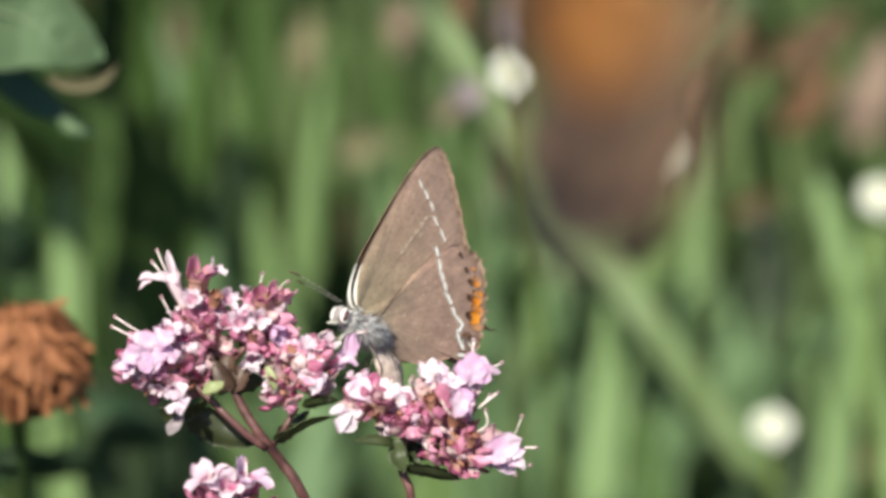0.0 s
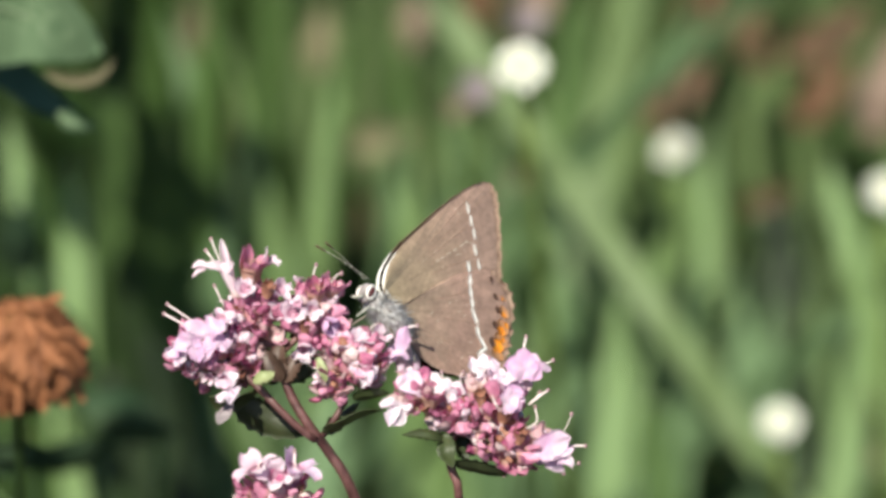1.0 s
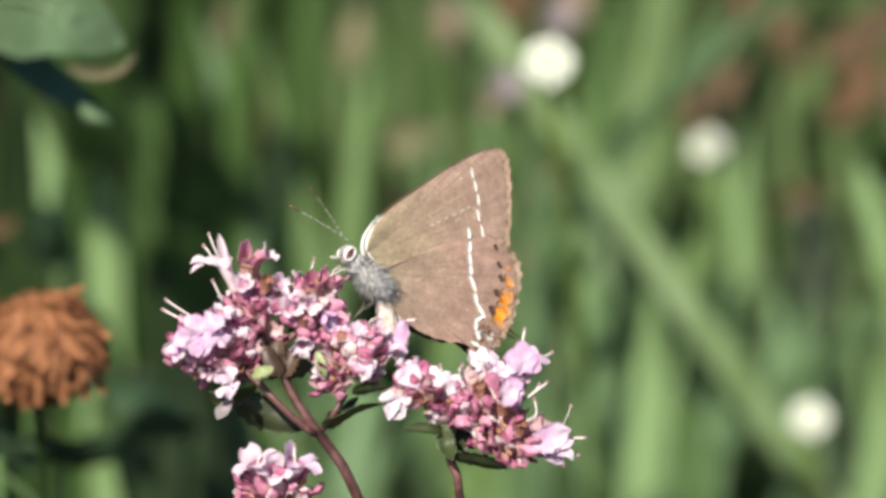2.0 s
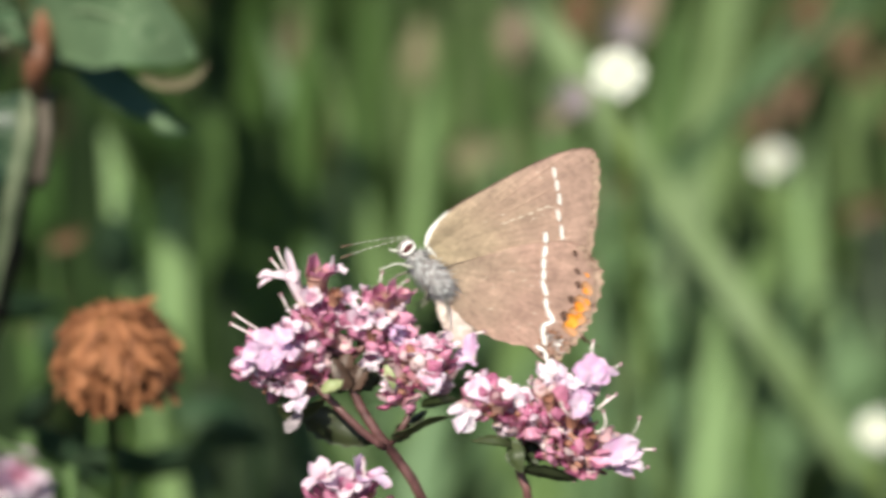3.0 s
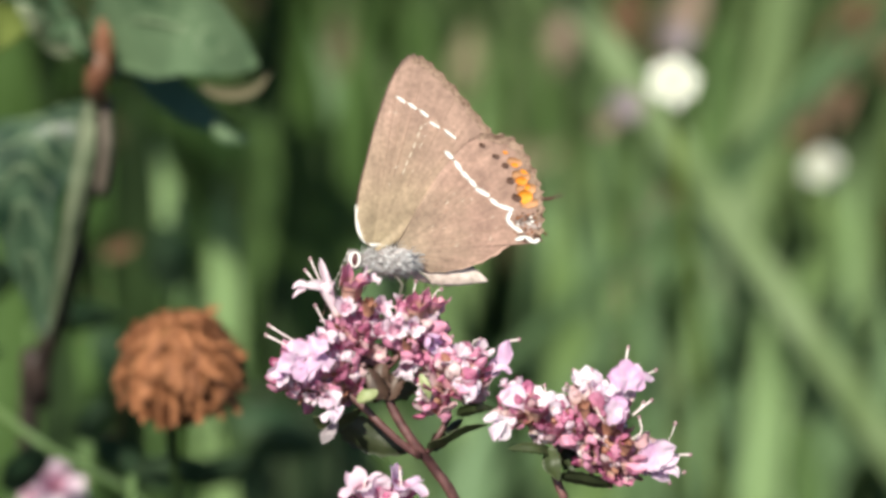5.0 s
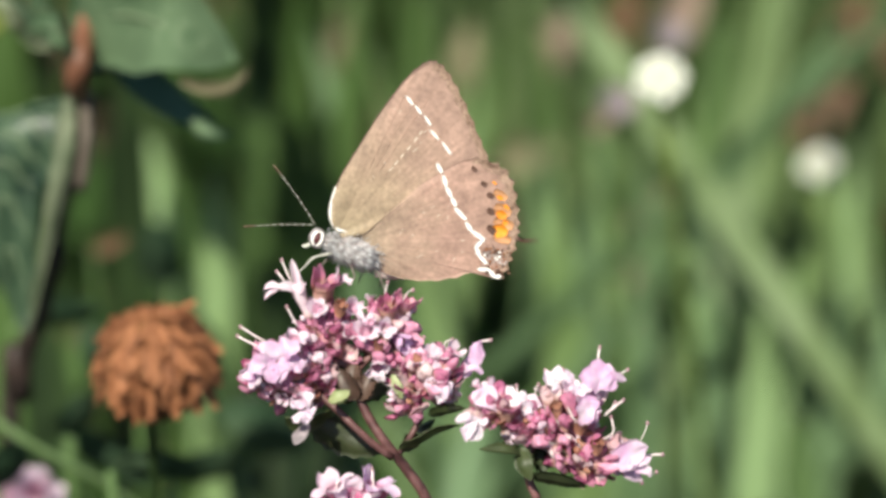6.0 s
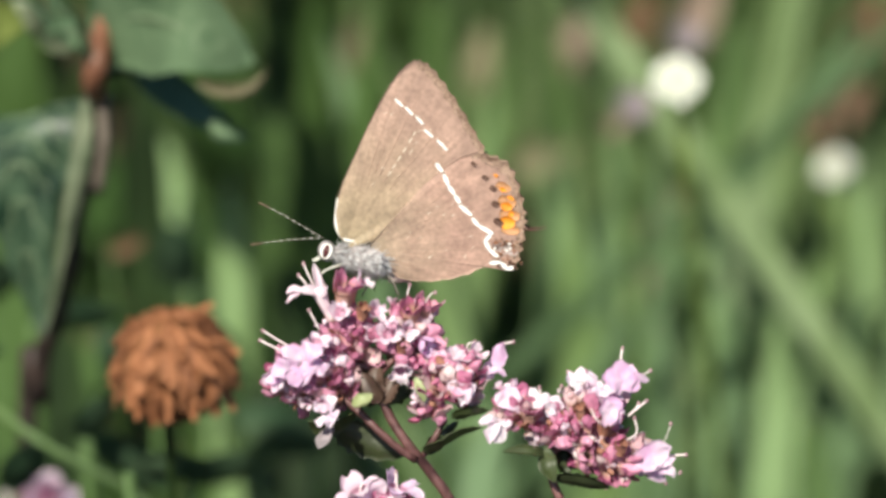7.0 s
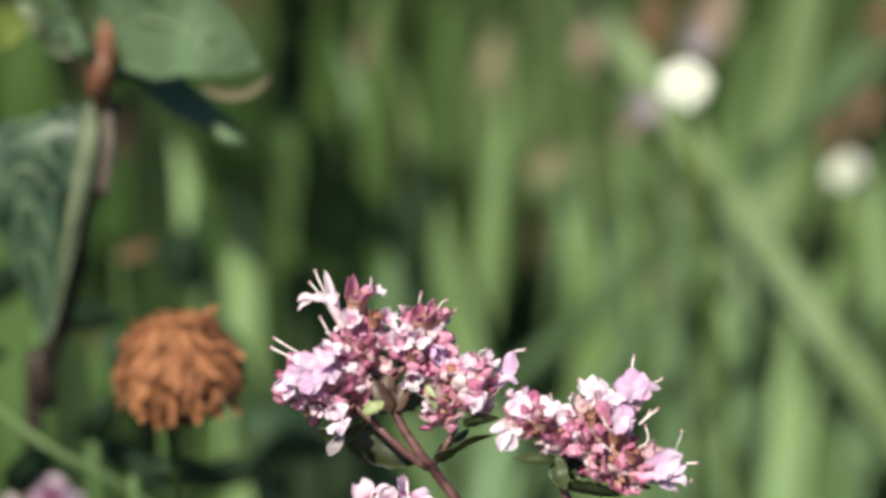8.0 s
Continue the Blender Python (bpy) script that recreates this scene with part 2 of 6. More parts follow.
BRACT_PALE = material("rose_bract", (0.64, 0.32, 0.38), (0.98, 0.92, 0.91), 0.36, 1500, 4, 0.7, per_thing=0.5, thin=0.42, stretch=(1, 1, 0.25), root=(0.56, 0.32, 0.26), root_to=0.0009, contrast=1.4)
BRACT_DRY = material("withered_bract", (0.24, 0.08, 0.05), (0.52, 0.27, 0.19), 0.5, 1800, 4, 0.5, per_thing=0.5, thin=0.2, stretch=(1, 1, 0.3))
COROLLA = material("lilac_corolla", (0.82, 0.55, 0.84), (0.97, 0.88, 0.98), 0.42, 900, 5, 0.5, per_thing=0.3, thin=0.5, root=(0.80, 0.46, 0.66), root_to=0.0005)
COROLLA_PALE = material("pale_corolla", (0.90, 0.70, 0.84), (0.97, 0.92, 0.95), 0.45, 700, 4, 0.4, per_thing=0.3, thin=0.5, root=(0.80, 0.52, 0.66), root_to=0.0004)
COROLLA_WHITE = material("white_corolla", (0.90, 0.70, 0.81), (0.97, 0.91, 0.93), 0.45, 700, 4, 0.4, thin=0.45)
LIP = material("lilac_lip", (0.80, 0.53, 0.77), (0.97, 0.86, 0.95), 0.5, 900, 5, 0.6, thin=0.5, contrast=1.5)
LIP_PALE = material("pale_lip", (0.86, 0.70, 0.84), (0.98, 0.94, 0.97), 0.5, 900, 5, 0.6, thin=0.5, contrast=1.5)
STAMEN = material("stamen", (0.70, 0.56, 0.58), (0.88, 0.80, 0.78), 0.45, 3000, 2, 0.0)
ANTHER = material("anther", (0.22, 0.12, 0.14), (0.40, 0.26, 0.28), 0.6, 3000, 2, 0.0)

UNDER = wing_material("hairstreak_underside", (0.356, 0.278, 0.182), (0.390, 0.256, 0.204), reach=0.0105, blotch=0.20)
UNDER_H = wing_material("hairstreak_hind_underside", (0.342, 0.258, 0.186), (0.398, 0.253, 0.202), reach=0.007, blotch=0.20)
UPPER = wing_material("hairstreak_upperside", (0.05, 0.03, 0.018), (0.06, 0.036, 0.022), reach=0.008, thin=0.04, sheen=0.0)
FRINGE = material("wing_fringe", (0.13, 0.075, 0.05), (0.42, 0.29, 0.22), 0.7, 5000, 3, 0.0)
VEIN = material("wing_vein", (0.30, 0.195, 0.145), (0.40, 0.27, 0.205), 0.6, 3000, 3, 0.0)
MARK_WHITE = material("white_scales", (0.82, 0.80, 0.76), (0.92, 0.91, 0.88), 0.6, 5000, 3, 0.1)
MARK_WARM = material("warm_scales", (0.40, 0.20, 0.095), (0.56, 0.28, 0.13), 0.65, 4200, 3, 0.1)
MARK_CREAM = material("cream_scales", (0.56, 0.45, 0.35), (0.76, 0.66, 0.55), 0.6, 5000, 3, 0.1)
MARK_ORANGE = material("orange_scales", (0.72, 0.20, 0.012), (0.92, 0.36, 0.03), 0.55, 3500, 3, 0.1)
MARK_BLACK = material("black_scales", (0.05, 0.022, 0.015), (0.12, 0.06, 0.04), 0.6, 5000, 3, 0.1)
MARK_BLUE = material("grey_blue_scales", (0.20, 0.15, 0.13), (0.46, 0.38, 0.36), 0.6, 4200, 4, 0.1)
FUR = material("grey_fur", (0.19, 0.18, 0.18), (0.86, 0.86, 0.88), 0.8, 4000, 3, 0.0, island=0.7, sheen=0.3)
THORAX = material("thorax_skin", (0.12, 0.10, 0.10), (0.42, 0.38, 0.38), 0.85, 1500, 4, 0.4, contrast=1.6)
ABDOMEN = material("abdomen_scales", (0.42, 0.33, 0.29), (0.80, 0.68, 0.62), 0.75, 1600, 4, 0.4, contrast=1.4)
EYE = material("compound_eye", (0.045, 0.006, 0.007), (0.10, 0.016, 0.018), 0.4, 9000, 2, 0.1)
LEG_PALE = material("banded_leg", (0.38, 0.39, 0.33), (0.68, 0.68, 0.60), 0.6, 2600, 2, 0.0)
LEG_DARK = material("dark_leg", (0.09, 0.08, 0.06), (0.20, 0.18, 0.15), 0.5, 2600, 2, 0.0)
ANT_TIP = material("antenna_tip", (0.07, 0.045, 0.03), (0.14, 0.085, 0.05), 0.5, 3000, 2, 0.0)
ORANGE_WING = wing_material("orange_wing", (0.30, 0.16, 0.075), (0.54, 0.21, 0.045), reach=0.007, thin=0.2)
BROWN_WING = wing_material("brown_wing", (0.13, 0.075, 0.05), (0.14, 0.08, 0.055), reach=0.010, thin=0.1)
BROWN_FUR = material("brown_fur", (0.10, 0.06, 0.035), (0.24, 0.16, 0.10), 0.85, 3000, 3, 0.0, island=0.6)


# ---- mesh helpers; lengths in millimetres unless noted ----
MM = 0.001


class Shape:
    """Collects vertices and faces of one mesh."""

    def __init__(self):
        self.v, self.f, self.m = [], [], []

    def grid(self, rows, mat=0, closed=False):
        """Quads over a grid of points; closed: each row is a ring."""
        k, w = len(self.v), len(rows[0])
        for r in rows:
            self.v.extend(tuple(p) for p in r)
        for i in range(len(rows) - 1):
            for j in range(w if closed else w - 1):
                a, b = k + i * w + j, k + i * w + (j + 1) % w
                self.f.append((a, b, b + w, a + w))
                self.m.append(mat)
        return k

    def shell(self, rows, thick, mat=0, back=None):
        """A thin sheet with real thickness over a grid of points."""
        n, w = len(rows), len(rows[0])
        pts = [[Vector(p) for p in r] for r in rows]
        low = []
        for i in range(n):
            line = []
            for j in range(w):
                du = pts[min(i + 1, n - 1)][j] - pts[max(i - 1, 0)][j]
                dv = pts[i][min(j + 1, w - 1)] - pts[i][max(j - 1, 0)]
                nn = du.cross(dv)
                nn = nn.normalized() if nn.length > 1e-12 else Vector((0, 0, 1))
                line.append(pts[i][j] - nn * thick)
            low.append(line)
        a = self.grid(pts, mat)
        b = self.grid([list(reversed(r)) for r in low], mat if back is None else back)
        rim = [(i, 0) for i in range(n)] + [(n - 1, j) for j in range(1, w)] + [(i, w - 1) for i in range(n - 2, -1, -1)] + [(0, j) for j in range(w - 2, 0, -1)]
        for (i, j), (p, q) in zip(rim, rim[1:] + rim[:1]):
            self.f.append((a + p * w + q, a + i * w + j, b + i * w + (w - 1 - j), b + p * w + (w - 1 - q)))
            self.m.append(mat)

    def tube(self, pts, radii, sides=8, mat=0, squash=1.0):
        pts = [Vector(p) for p in pts]
        rows, ref = [], None
        for i, p in enumerate(pts):
            d = (pts[min(i + 1, len(pts) - 1)] - pts[max(i - 1, 0)]).normalized()
            if ref is None:
                ref = d.orthogonal()
            ref = (ref - d * ref.dot(d)).normalized()
            s = d.cross(ref)
            r = radii[i] if isinstance(radii, (list, tuple)) else radii
            rows.append([p + (ref * math.cos(a) + s * math.sin(a) * squash) * r for a in (2 * math.pi * k / sides for k in range(sides))])
        k = self.grid(rows, mat, True)
        self.f.append(tuple(range(k + sides - 1, k - 1, -1)))
        e = k + (len(rows) - 1) * sides
        self.f.append(tuple(range(e, e + sides)))
        self.m += [mat, mat]

    def ball(self, c, r, seg=12, rings=8, mat=0, rot=None, shape=None):
        c, rows = Vector(c), []
        r = Vector(r) if isinstance(r, (list, tuple)) else Vector((r, r, r))
        for i in range(rings + 1):
            th = math.pi * (0.02 + 0.96 * i / rings)
            row = []
            for j in range(seg):
                ph = 2 * math.pi * j / seg
                p = Vector((math.sin(th) * math.cos(ph), math.sin(th) * math.sin(ph), math.cos(th)))
                if shape:
                    p = p * shape(th, ph)
                p = Vector((p.x * r.x, p.y * r.y, p.z * r.z))
                row.append(c + (rot @ p if rot else p))
            rows.append(row)
        k = self.grid(list(reversed(rows)), mat, True)
        self.f.append(tuple(range(k + seg - 1, k - 1, -1)))
        e = k + rings * seg
        self.f.append(tuple(range(e, e + seg)))
        self.m += [mat, mat]

    def mesh(self, name, mats, unit=MM, smooth=True):
        me = bpy.data.meshes.new(name)
        me.from_pydata([(x * unit, y * unit, z * unit) for x, y, z in self.v], [], self.f)
        for mt in mats if isinstance(mats, (list, tuple)) else [mats]:
            me.materials.append(mt)
        me.polygons.foreach_set("material_index", self.m)
        me.polygons.foreach_set("use_smooth", [smooth] * len(self.f))
        me.update()
        return me


def part(name, shape, mats, parent=None, label="", m=None, unit=MM):
    """Links one mesh object under a thing or a part; shape is a Shape or a mesh."""
    ob = new(name, shape.mesh(name, mats, unit) if isinstance(shape, Shape) else shape)
    if parent is not None:
        ob.parent = parent
    if m is not None:
        ob.matrix_basis = m
    return tagged(ob, label)


def aim(place, way, spin=0.0, size=1.0):
    """Pose in mm with local +z along way."""
    q = Vector(way).normalized().to_track_quat("Z", "Y").to_matrix().to_4x4()
    return Matrix.Translation(Vector(place) * MM) @ q @ Matrix.Rotation(spin, 4, "Z") @ Matrix.Scale(size, 4)


def curve_points(pts, n):
    """n points along a smooth line through pts (Catmull-Rom)."""
    p = [Vector(q) for q in pts]
    p = [p[0] * 2 - p[1]] + p + [p[-1] * 2 - p[-2]]
    out = []
    for i in range(n):
        s = i / (n - 1) * (len(p) - 3)
        k = min(int(s), len(p) - 4)
        t = s - k
        a, b, c, d = p[k:k + 4]
        out.append(0.5 * ((2 * b) + (c - a) * t + (2 * a - 5 * b + 4 * c - d) * t * t + (3 * b - a - 3 * c + d) * t ** 3))
    return out


def leaf_rows(spine, side, width, n=12, w=7, fold=0.25, teeth=0.0, wave=0.0, phase=0.0, tip=0.8):
    """Grid of a leaf blade round a spine line; side: the way to its right; fold: how far its halves rise."""
    pts = curve_points(spine, n)
    rows = []
    for i, p in enumerate(pts):
        u = i / (n - 1)
        half = width / 2 * (math.sin(math.pi * min(1, u ** tip * 0.98 + 0.02)) ** 0.75 + 0.02)
        d = (pts[min(i + 1, n - 1)] - pts[max(i - 1, 0)]).normalized()
        s = Vector(side)
        s = (s - d * s.dot(d)).normalized()
        up = s.cross(d)
        row = []
        for j in range(w):
            v = 2 * j / (w - 1) - 1
            e = 1 + teeth * (1 if i % 2 else -1) * (abs(v) > 0.9)
            row.append(p + s * v * half * e + up * (abs(v) * fold * half + wave * half * math.sin(9 * u + 2 * v + phase)))
        rows.append(row)
    return rows


def crumple(s, seed, amount, size):
    """Makes a mesh uneven, as living tissue is."""
    s.v = [tuple(Vector(v) + noise.noise_vector(Vector(v) * size + Vector((seed * 7.3, seed * 3.1, 0))) * amount) for v in s.v]


# ---- ground and grass ----
def ground():
    s = Shape()
    xs = [-4000, -60, -12, -3, -1.2] + [-0.5 + 0.05 * i for i in range(21)] + [1.2, 3, 12, 60, 4000]
    ys = [-4000, -60, -12, -3, -1.2, -0.6] + [-0.3 + 0.05 * i for i in range(23)] + [1.5, 3, 12, 60, 4000]
    rows = []
    for y in ys:
        rows.append([(x, y, 0.008 * noise.noise((x * 9, y * 9, 0)) - 0.004 if abs(x) < 3 and abs(y) < 3 else -0.004) for x in xs])
    s.grid(rows)
    tagged(part("ground", s, SOIL, unit=1.0), "brown meadow soil with dry litter", "ground", kind="structure")


def blade(s, root, top, width, bend=0.0, n=7, mat=0):
    """One grass blade in metres, keeled, tapering to its tip."""
    root, top = Vector(root), Vector(top)
    d = top - root
    side = (Vector((math.cos(bend * 40), math.sin(bend * 40), 0)) * 0.8 + Vector((1, 0, 0))).normalized()
    rows = []
    for i in range(n):
        u = i / (n - 1)
        p = root + d * u + Vector((bend, bend * 0.5, 0)) * math.sin(math.pi * u) * d.length
        w = width / 2 * (1 - 0.25 * (1 - u)) * max(0.04, (1 - u ** 3))
        keel = Vector((0, w * 0.5, 0))
        rows.append([p - side * w, p + keel, p + side * w])
    s.shell(rows, 0.00025, mat)


def meadow():
    rnd = random.Random(4)
    s = Shape()
    for i in range(2300):
        near = i < 1500
        x = rnd.uniform(-0.22, 0.22) if near else rnd.uniform(-0.9, 0.9)
        y = rnd.uniform(0.20, 0.62) if near else rnd.uniform(-0.1, 1.6)
        if not near and abs(x) < 0.22 and y < 0.62:
            continue
        h = rnd.uniform(0.03, 0.11) if near else rnd.uniform(0.05, 0.16)
        if near and x < 0.006 and i % 8:          # few grasses on this side, which keeps it dark
            continue
        if near:                                   # stay below and behind the tall plants
            h = min(h, max(0.02, 0.30 * (y - 0.10)))
            if x > 0.03 and y > 0.33:              # open soil with short growth
                h *= 0.35
        blade(s, (x, y, -0.006), (x + rnd.uniform(-0.35, 0.35) * h, y + rnd.uniform(-0.3, 0.3) * h, h), rnd.uniform(0.0018, 0.0048), rnd.uniform(-0.12, 0.12), 6)
    pale = Shape()
    for i in range(170):                           # broad blades in the lit copy of the grass colour, on the open side
        x, y = rnd.uniform(0.018, 0.11), rnd.uniform(0.20, 0.40)
        h = min(rnd.uniform(0.04, 0.11), max(0.02, 0.36 * (y - 0.03)))
        blade(pale, (x, y, -0.006), (x + rnd.uniform(-0.75, 0.75) * h, y + rnd.uniform(-0.3, 0.2) * h, h), rnd.uniform(0.0025, 0.0075), rnd.uniform(-0.08, 0.08), 6)
    # thin stalks and narrow blades standing between the broad ones
    for i in range(90):
        x, y = rnd.uniform(-0.02, 0.10), rnd.uniform(0.30, 0.46)
        h = rnd.uniform(0.04, 0.11)
        blade(s if i % 2 else pale, (x, y, -0.006), (x + rnd.uniform(-0.35, 0.35) * h, y + rnd.uniform(-0.2, 0.2) * h, h), rnd.uniform(0.0012, 0.003), rnd.uniform(-0.10, 0.10), 8)
    # short grass round the plants
    for i in range(3500):
        a, d = rnd.uniform(0, 6.2832), 0.08 + 0.95 * rnd.random() ** 0.7
        x, y = d * math.cos(a), 0.3 + d * math.sin(a)
        if y > 0.08 and abs(x) < 0.16:
            continue
        h = rnd.uniform(0.025, 0.07)
        blade(s, (x, y, -0.006), (x + rnd.uniform(-0.4, 0.4) * h, y + rnd.uniform(-0.4, 0.4) * h, h), rnd.uniform(0.004, 0.009), rnd.uniform(-0.12, 0.12), 4)
    # the meadow goes on all round
    for i in range(26000):
        a, d = rnd.uniform(0, 6.2832), 0.9 + 5.5 * rnd.random() ** 0.75
        x, y = d * math.cos(a), 0.3 + d * math.sin(a)
        h = rnd.uniform(0.06, 0.20) * (0.7 + 0.12 * d)
        blade(s, (x, y, -0.006), (x + rnd.uniform(-0.4, 0.4) * h, y + rnd.uniform(-0.4, 0.4) * h, h), rnd.uniform(0.010, 0.024), rnd.uniform(-0.12, 0.12), 4)
    thick = random.Random(8)
    for i in range(27000):                         # a dense sward round the open spot
        a, d = thick.uniform(0, 6.2832), 0.12 + 4.2 * thick.random() ** 1.6
        x, y = d * math.cos(a), 0.3 + d * math.sin(a)
        if abs(x) < 0.17 + thick.uniform(0, 0.04) and 0.03 < y < 0.50 + thick.uniform(0, 0.08):
            continue
        h = thick.uniform(0.04, 0.12) * (0.5 if abs(x) < 0.25 and -0.9 < y < 0.9 else 1)
        blade(s, (x, y, -0.006), (x + thick.uniform(-0.6, 0.6) * h, y + thick.uniform(-0.6, 0.6) * h, h), thick.uniform(0.006, 0.014), thick.uniform(-0.12, 0.12), 4)
    tagged(part("young_grass", pale, GRASS_LIT, unit=1.0), "broad pale green grass, sunlight put into its colour", "grass", kind="stuff")
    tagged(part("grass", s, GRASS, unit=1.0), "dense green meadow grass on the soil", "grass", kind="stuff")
    s = Shape()
    for i in range(1700):                          # low leaves under the herb and clover, darkened in colour to stand for shade
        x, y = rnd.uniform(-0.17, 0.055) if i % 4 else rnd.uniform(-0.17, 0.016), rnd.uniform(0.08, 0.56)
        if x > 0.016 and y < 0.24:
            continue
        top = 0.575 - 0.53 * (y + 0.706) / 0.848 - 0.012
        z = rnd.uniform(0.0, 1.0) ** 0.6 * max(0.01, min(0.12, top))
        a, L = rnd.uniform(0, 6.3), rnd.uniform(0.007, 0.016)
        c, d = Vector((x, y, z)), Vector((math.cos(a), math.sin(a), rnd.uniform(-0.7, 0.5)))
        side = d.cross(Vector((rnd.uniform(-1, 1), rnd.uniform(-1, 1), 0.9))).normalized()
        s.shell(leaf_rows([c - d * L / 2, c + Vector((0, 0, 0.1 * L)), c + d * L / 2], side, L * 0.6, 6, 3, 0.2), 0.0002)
    tagged(part("undergrowth", s, LEAF_SHADE, unit=1.0), "crowded low leaves with shade put into their green", "undergrowth", kind="stuff")
    s = Shape()
    for i in range(420):
        x, y = rnd.uniform(0.01, 0.3), rnd.uniform(0.0, 0.7)
        a, L = rnd.uniform(0, 6.3), rnd.uniform(0.008, 0.03)
        z = rnd.uniform(0.002, 0.012)
        blade(s, (x, y, z), (x + L * math.cos(a), y + L * math.sin(a), z + rnd.uniform(0, 0.01)), rnd.uniform(0.002, 0.006), 0.2, 4)
    tagged(part("litter", s, LITTER, unit=1.0), "dry brown leaf litter and straw on soil", "litter", kind="stuff")


def tall_blade(top, low, width, mat, label, tip=True):
    """A tall grass blade that passes through two points and comes out of the soil."""
    top, low = Vector(top), Vector(low)
    d = (low - top).normalized()
    if d.z > -0.25:
        d.z = -0.25
    root = low + d * ((low.z + 0.006) / -d.z)
    if root.y < low.y - 0.05:
        root.y = low.y - 0.05
    pts = curve_points([root, low, top], 14)
    s, rows = Shape(), []
    for i, p in enumerate(pts):
        u = i / 13
        w = width / 2 * (0.75 + 0.25 * min(1, u * 3)) * (max(0.03, 1 - max(0, (u - 0.35) / 0.65) ** 1.7) if tip else 1)
        dd = (pts[min(i + 1, 13)] - pts[max(i - 1, 0)]).normalized()
        side = dd.cross(Vector((0, 1, 0.3))).normalized()
        up = side.cross(dd)
        rows.append([p - side * w + up * w * 0.25, p - side * w * 0.5 + up * 0.06 * w, p - up * w * 0.12, p + side * w * 0.5 + up * 0.06 * w, p + side * w + up * w * 0.25])
    s.shell(rows, 0.00035)
    return tagged(part("grass_blade", s, mat, unit=1.0), label, "grass blade", "tall grass blades")


def tall_grass():
    pale, blue, dull = "broad pale green grass blade in the meadow", "broad bluish green grass blade in the meadow", "dull green grass blade in the meadow"
    dark = "grass blade coloured dark to stand for shade"
    tall_blade((0.01694, 0.204, 0.12176), (0.0488, 0.2, 0.07382), 0.0035, BLADE_SUNLIT, pale, False)
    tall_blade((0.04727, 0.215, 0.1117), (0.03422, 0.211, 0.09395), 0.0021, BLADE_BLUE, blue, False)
    tall_blade((0.04824, 0.235, 0.14435), (0.03041, 0.231, 0.04829), 0.0073, BLADE_SUNLIT, pale, True)
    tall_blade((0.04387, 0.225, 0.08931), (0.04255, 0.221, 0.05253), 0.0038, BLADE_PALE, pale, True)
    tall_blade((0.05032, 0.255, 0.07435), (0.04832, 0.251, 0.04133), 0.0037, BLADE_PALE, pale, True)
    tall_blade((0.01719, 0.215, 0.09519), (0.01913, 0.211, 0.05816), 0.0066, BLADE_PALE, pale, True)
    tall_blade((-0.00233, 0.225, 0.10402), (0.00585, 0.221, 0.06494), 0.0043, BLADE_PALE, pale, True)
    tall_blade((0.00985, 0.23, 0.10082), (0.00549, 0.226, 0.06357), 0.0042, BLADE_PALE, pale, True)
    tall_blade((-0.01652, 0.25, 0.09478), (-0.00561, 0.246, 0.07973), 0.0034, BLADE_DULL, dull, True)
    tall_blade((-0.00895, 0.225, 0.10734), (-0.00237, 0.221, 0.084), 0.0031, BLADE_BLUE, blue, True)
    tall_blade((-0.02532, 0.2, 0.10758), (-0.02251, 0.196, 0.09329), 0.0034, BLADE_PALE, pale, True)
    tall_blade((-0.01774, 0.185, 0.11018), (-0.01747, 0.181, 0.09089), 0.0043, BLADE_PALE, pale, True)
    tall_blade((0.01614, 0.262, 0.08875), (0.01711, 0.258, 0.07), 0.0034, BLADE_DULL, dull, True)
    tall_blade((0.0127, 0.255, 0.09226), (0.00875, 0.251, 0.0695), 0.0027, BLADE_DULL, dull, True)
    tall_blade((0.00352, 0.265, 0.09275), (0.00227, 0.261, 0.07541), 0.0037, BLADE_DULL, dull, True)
    tall_blade((0.02466, 0.27, 0.07706), (0.02536, 0.266, 0.06016), 0.0029, BLADE_SHADE, dark, True)
    tall_blade((0.03513, 0.268, 0.08226), (0.0346, 0.264, 0.06756), 0.0050, BLADE_SHADE, dark, True)
    tall_blade((0.02903, 0.265, 0.06633), (0.02616, 0.261, 0.02998), 0.0031, BLADE_BLUE, blue, True)
    tall_blade((0.00998, 0.25, 0.06445), (0.01064, 0.246, 0.03843), 0.0037, BLADE_PALE, pale, True)
    tall_blade((0.01496, 0.255, 0.06178), (0.01378, 0.251, 0.03562), 0.0032, BLADE_DULL, dull, True)
    tall_blade((0.03836, 0.262, 0.06157), (0.03836, 0.258, 0.03167), 0.0044, BLADE_BLUE, blue, True)
    tall_blade((-0.01, 0.175, 0.09546), (-0.00775, 0.171, 0.08202), 0.0051, BLADE_SHADE, dark, True)
    tall_blade((-0.01472, 0.18, 0.08816), (-0.01129, 0.176, 0.07789), 0.0046, BLADE_SHADE, dark, True)
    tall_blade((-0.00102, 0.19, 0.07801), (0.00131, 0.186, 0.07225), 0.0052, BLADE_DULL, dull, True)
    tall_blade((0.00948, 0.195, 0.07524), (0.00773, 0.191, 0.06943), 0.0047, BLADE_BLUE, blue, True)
    tall_blade((-0.02938, 0.215, 0.09918), (-0.02822, 0.211, 0.0826), 0.0031, BLADE_SHADE, dark, True)
    tall_blade((-0.04071, 0.16, 0.12197), (-0.04031, 0.156, 0.10707), 0.0039, BLADE_DULL, dull, True)
    tall_blade((-0.0304, 0.16, 0.10744), (-0.03169, 0.156, 0.09045), 0.0039, BLADE_DULL, dull, True)
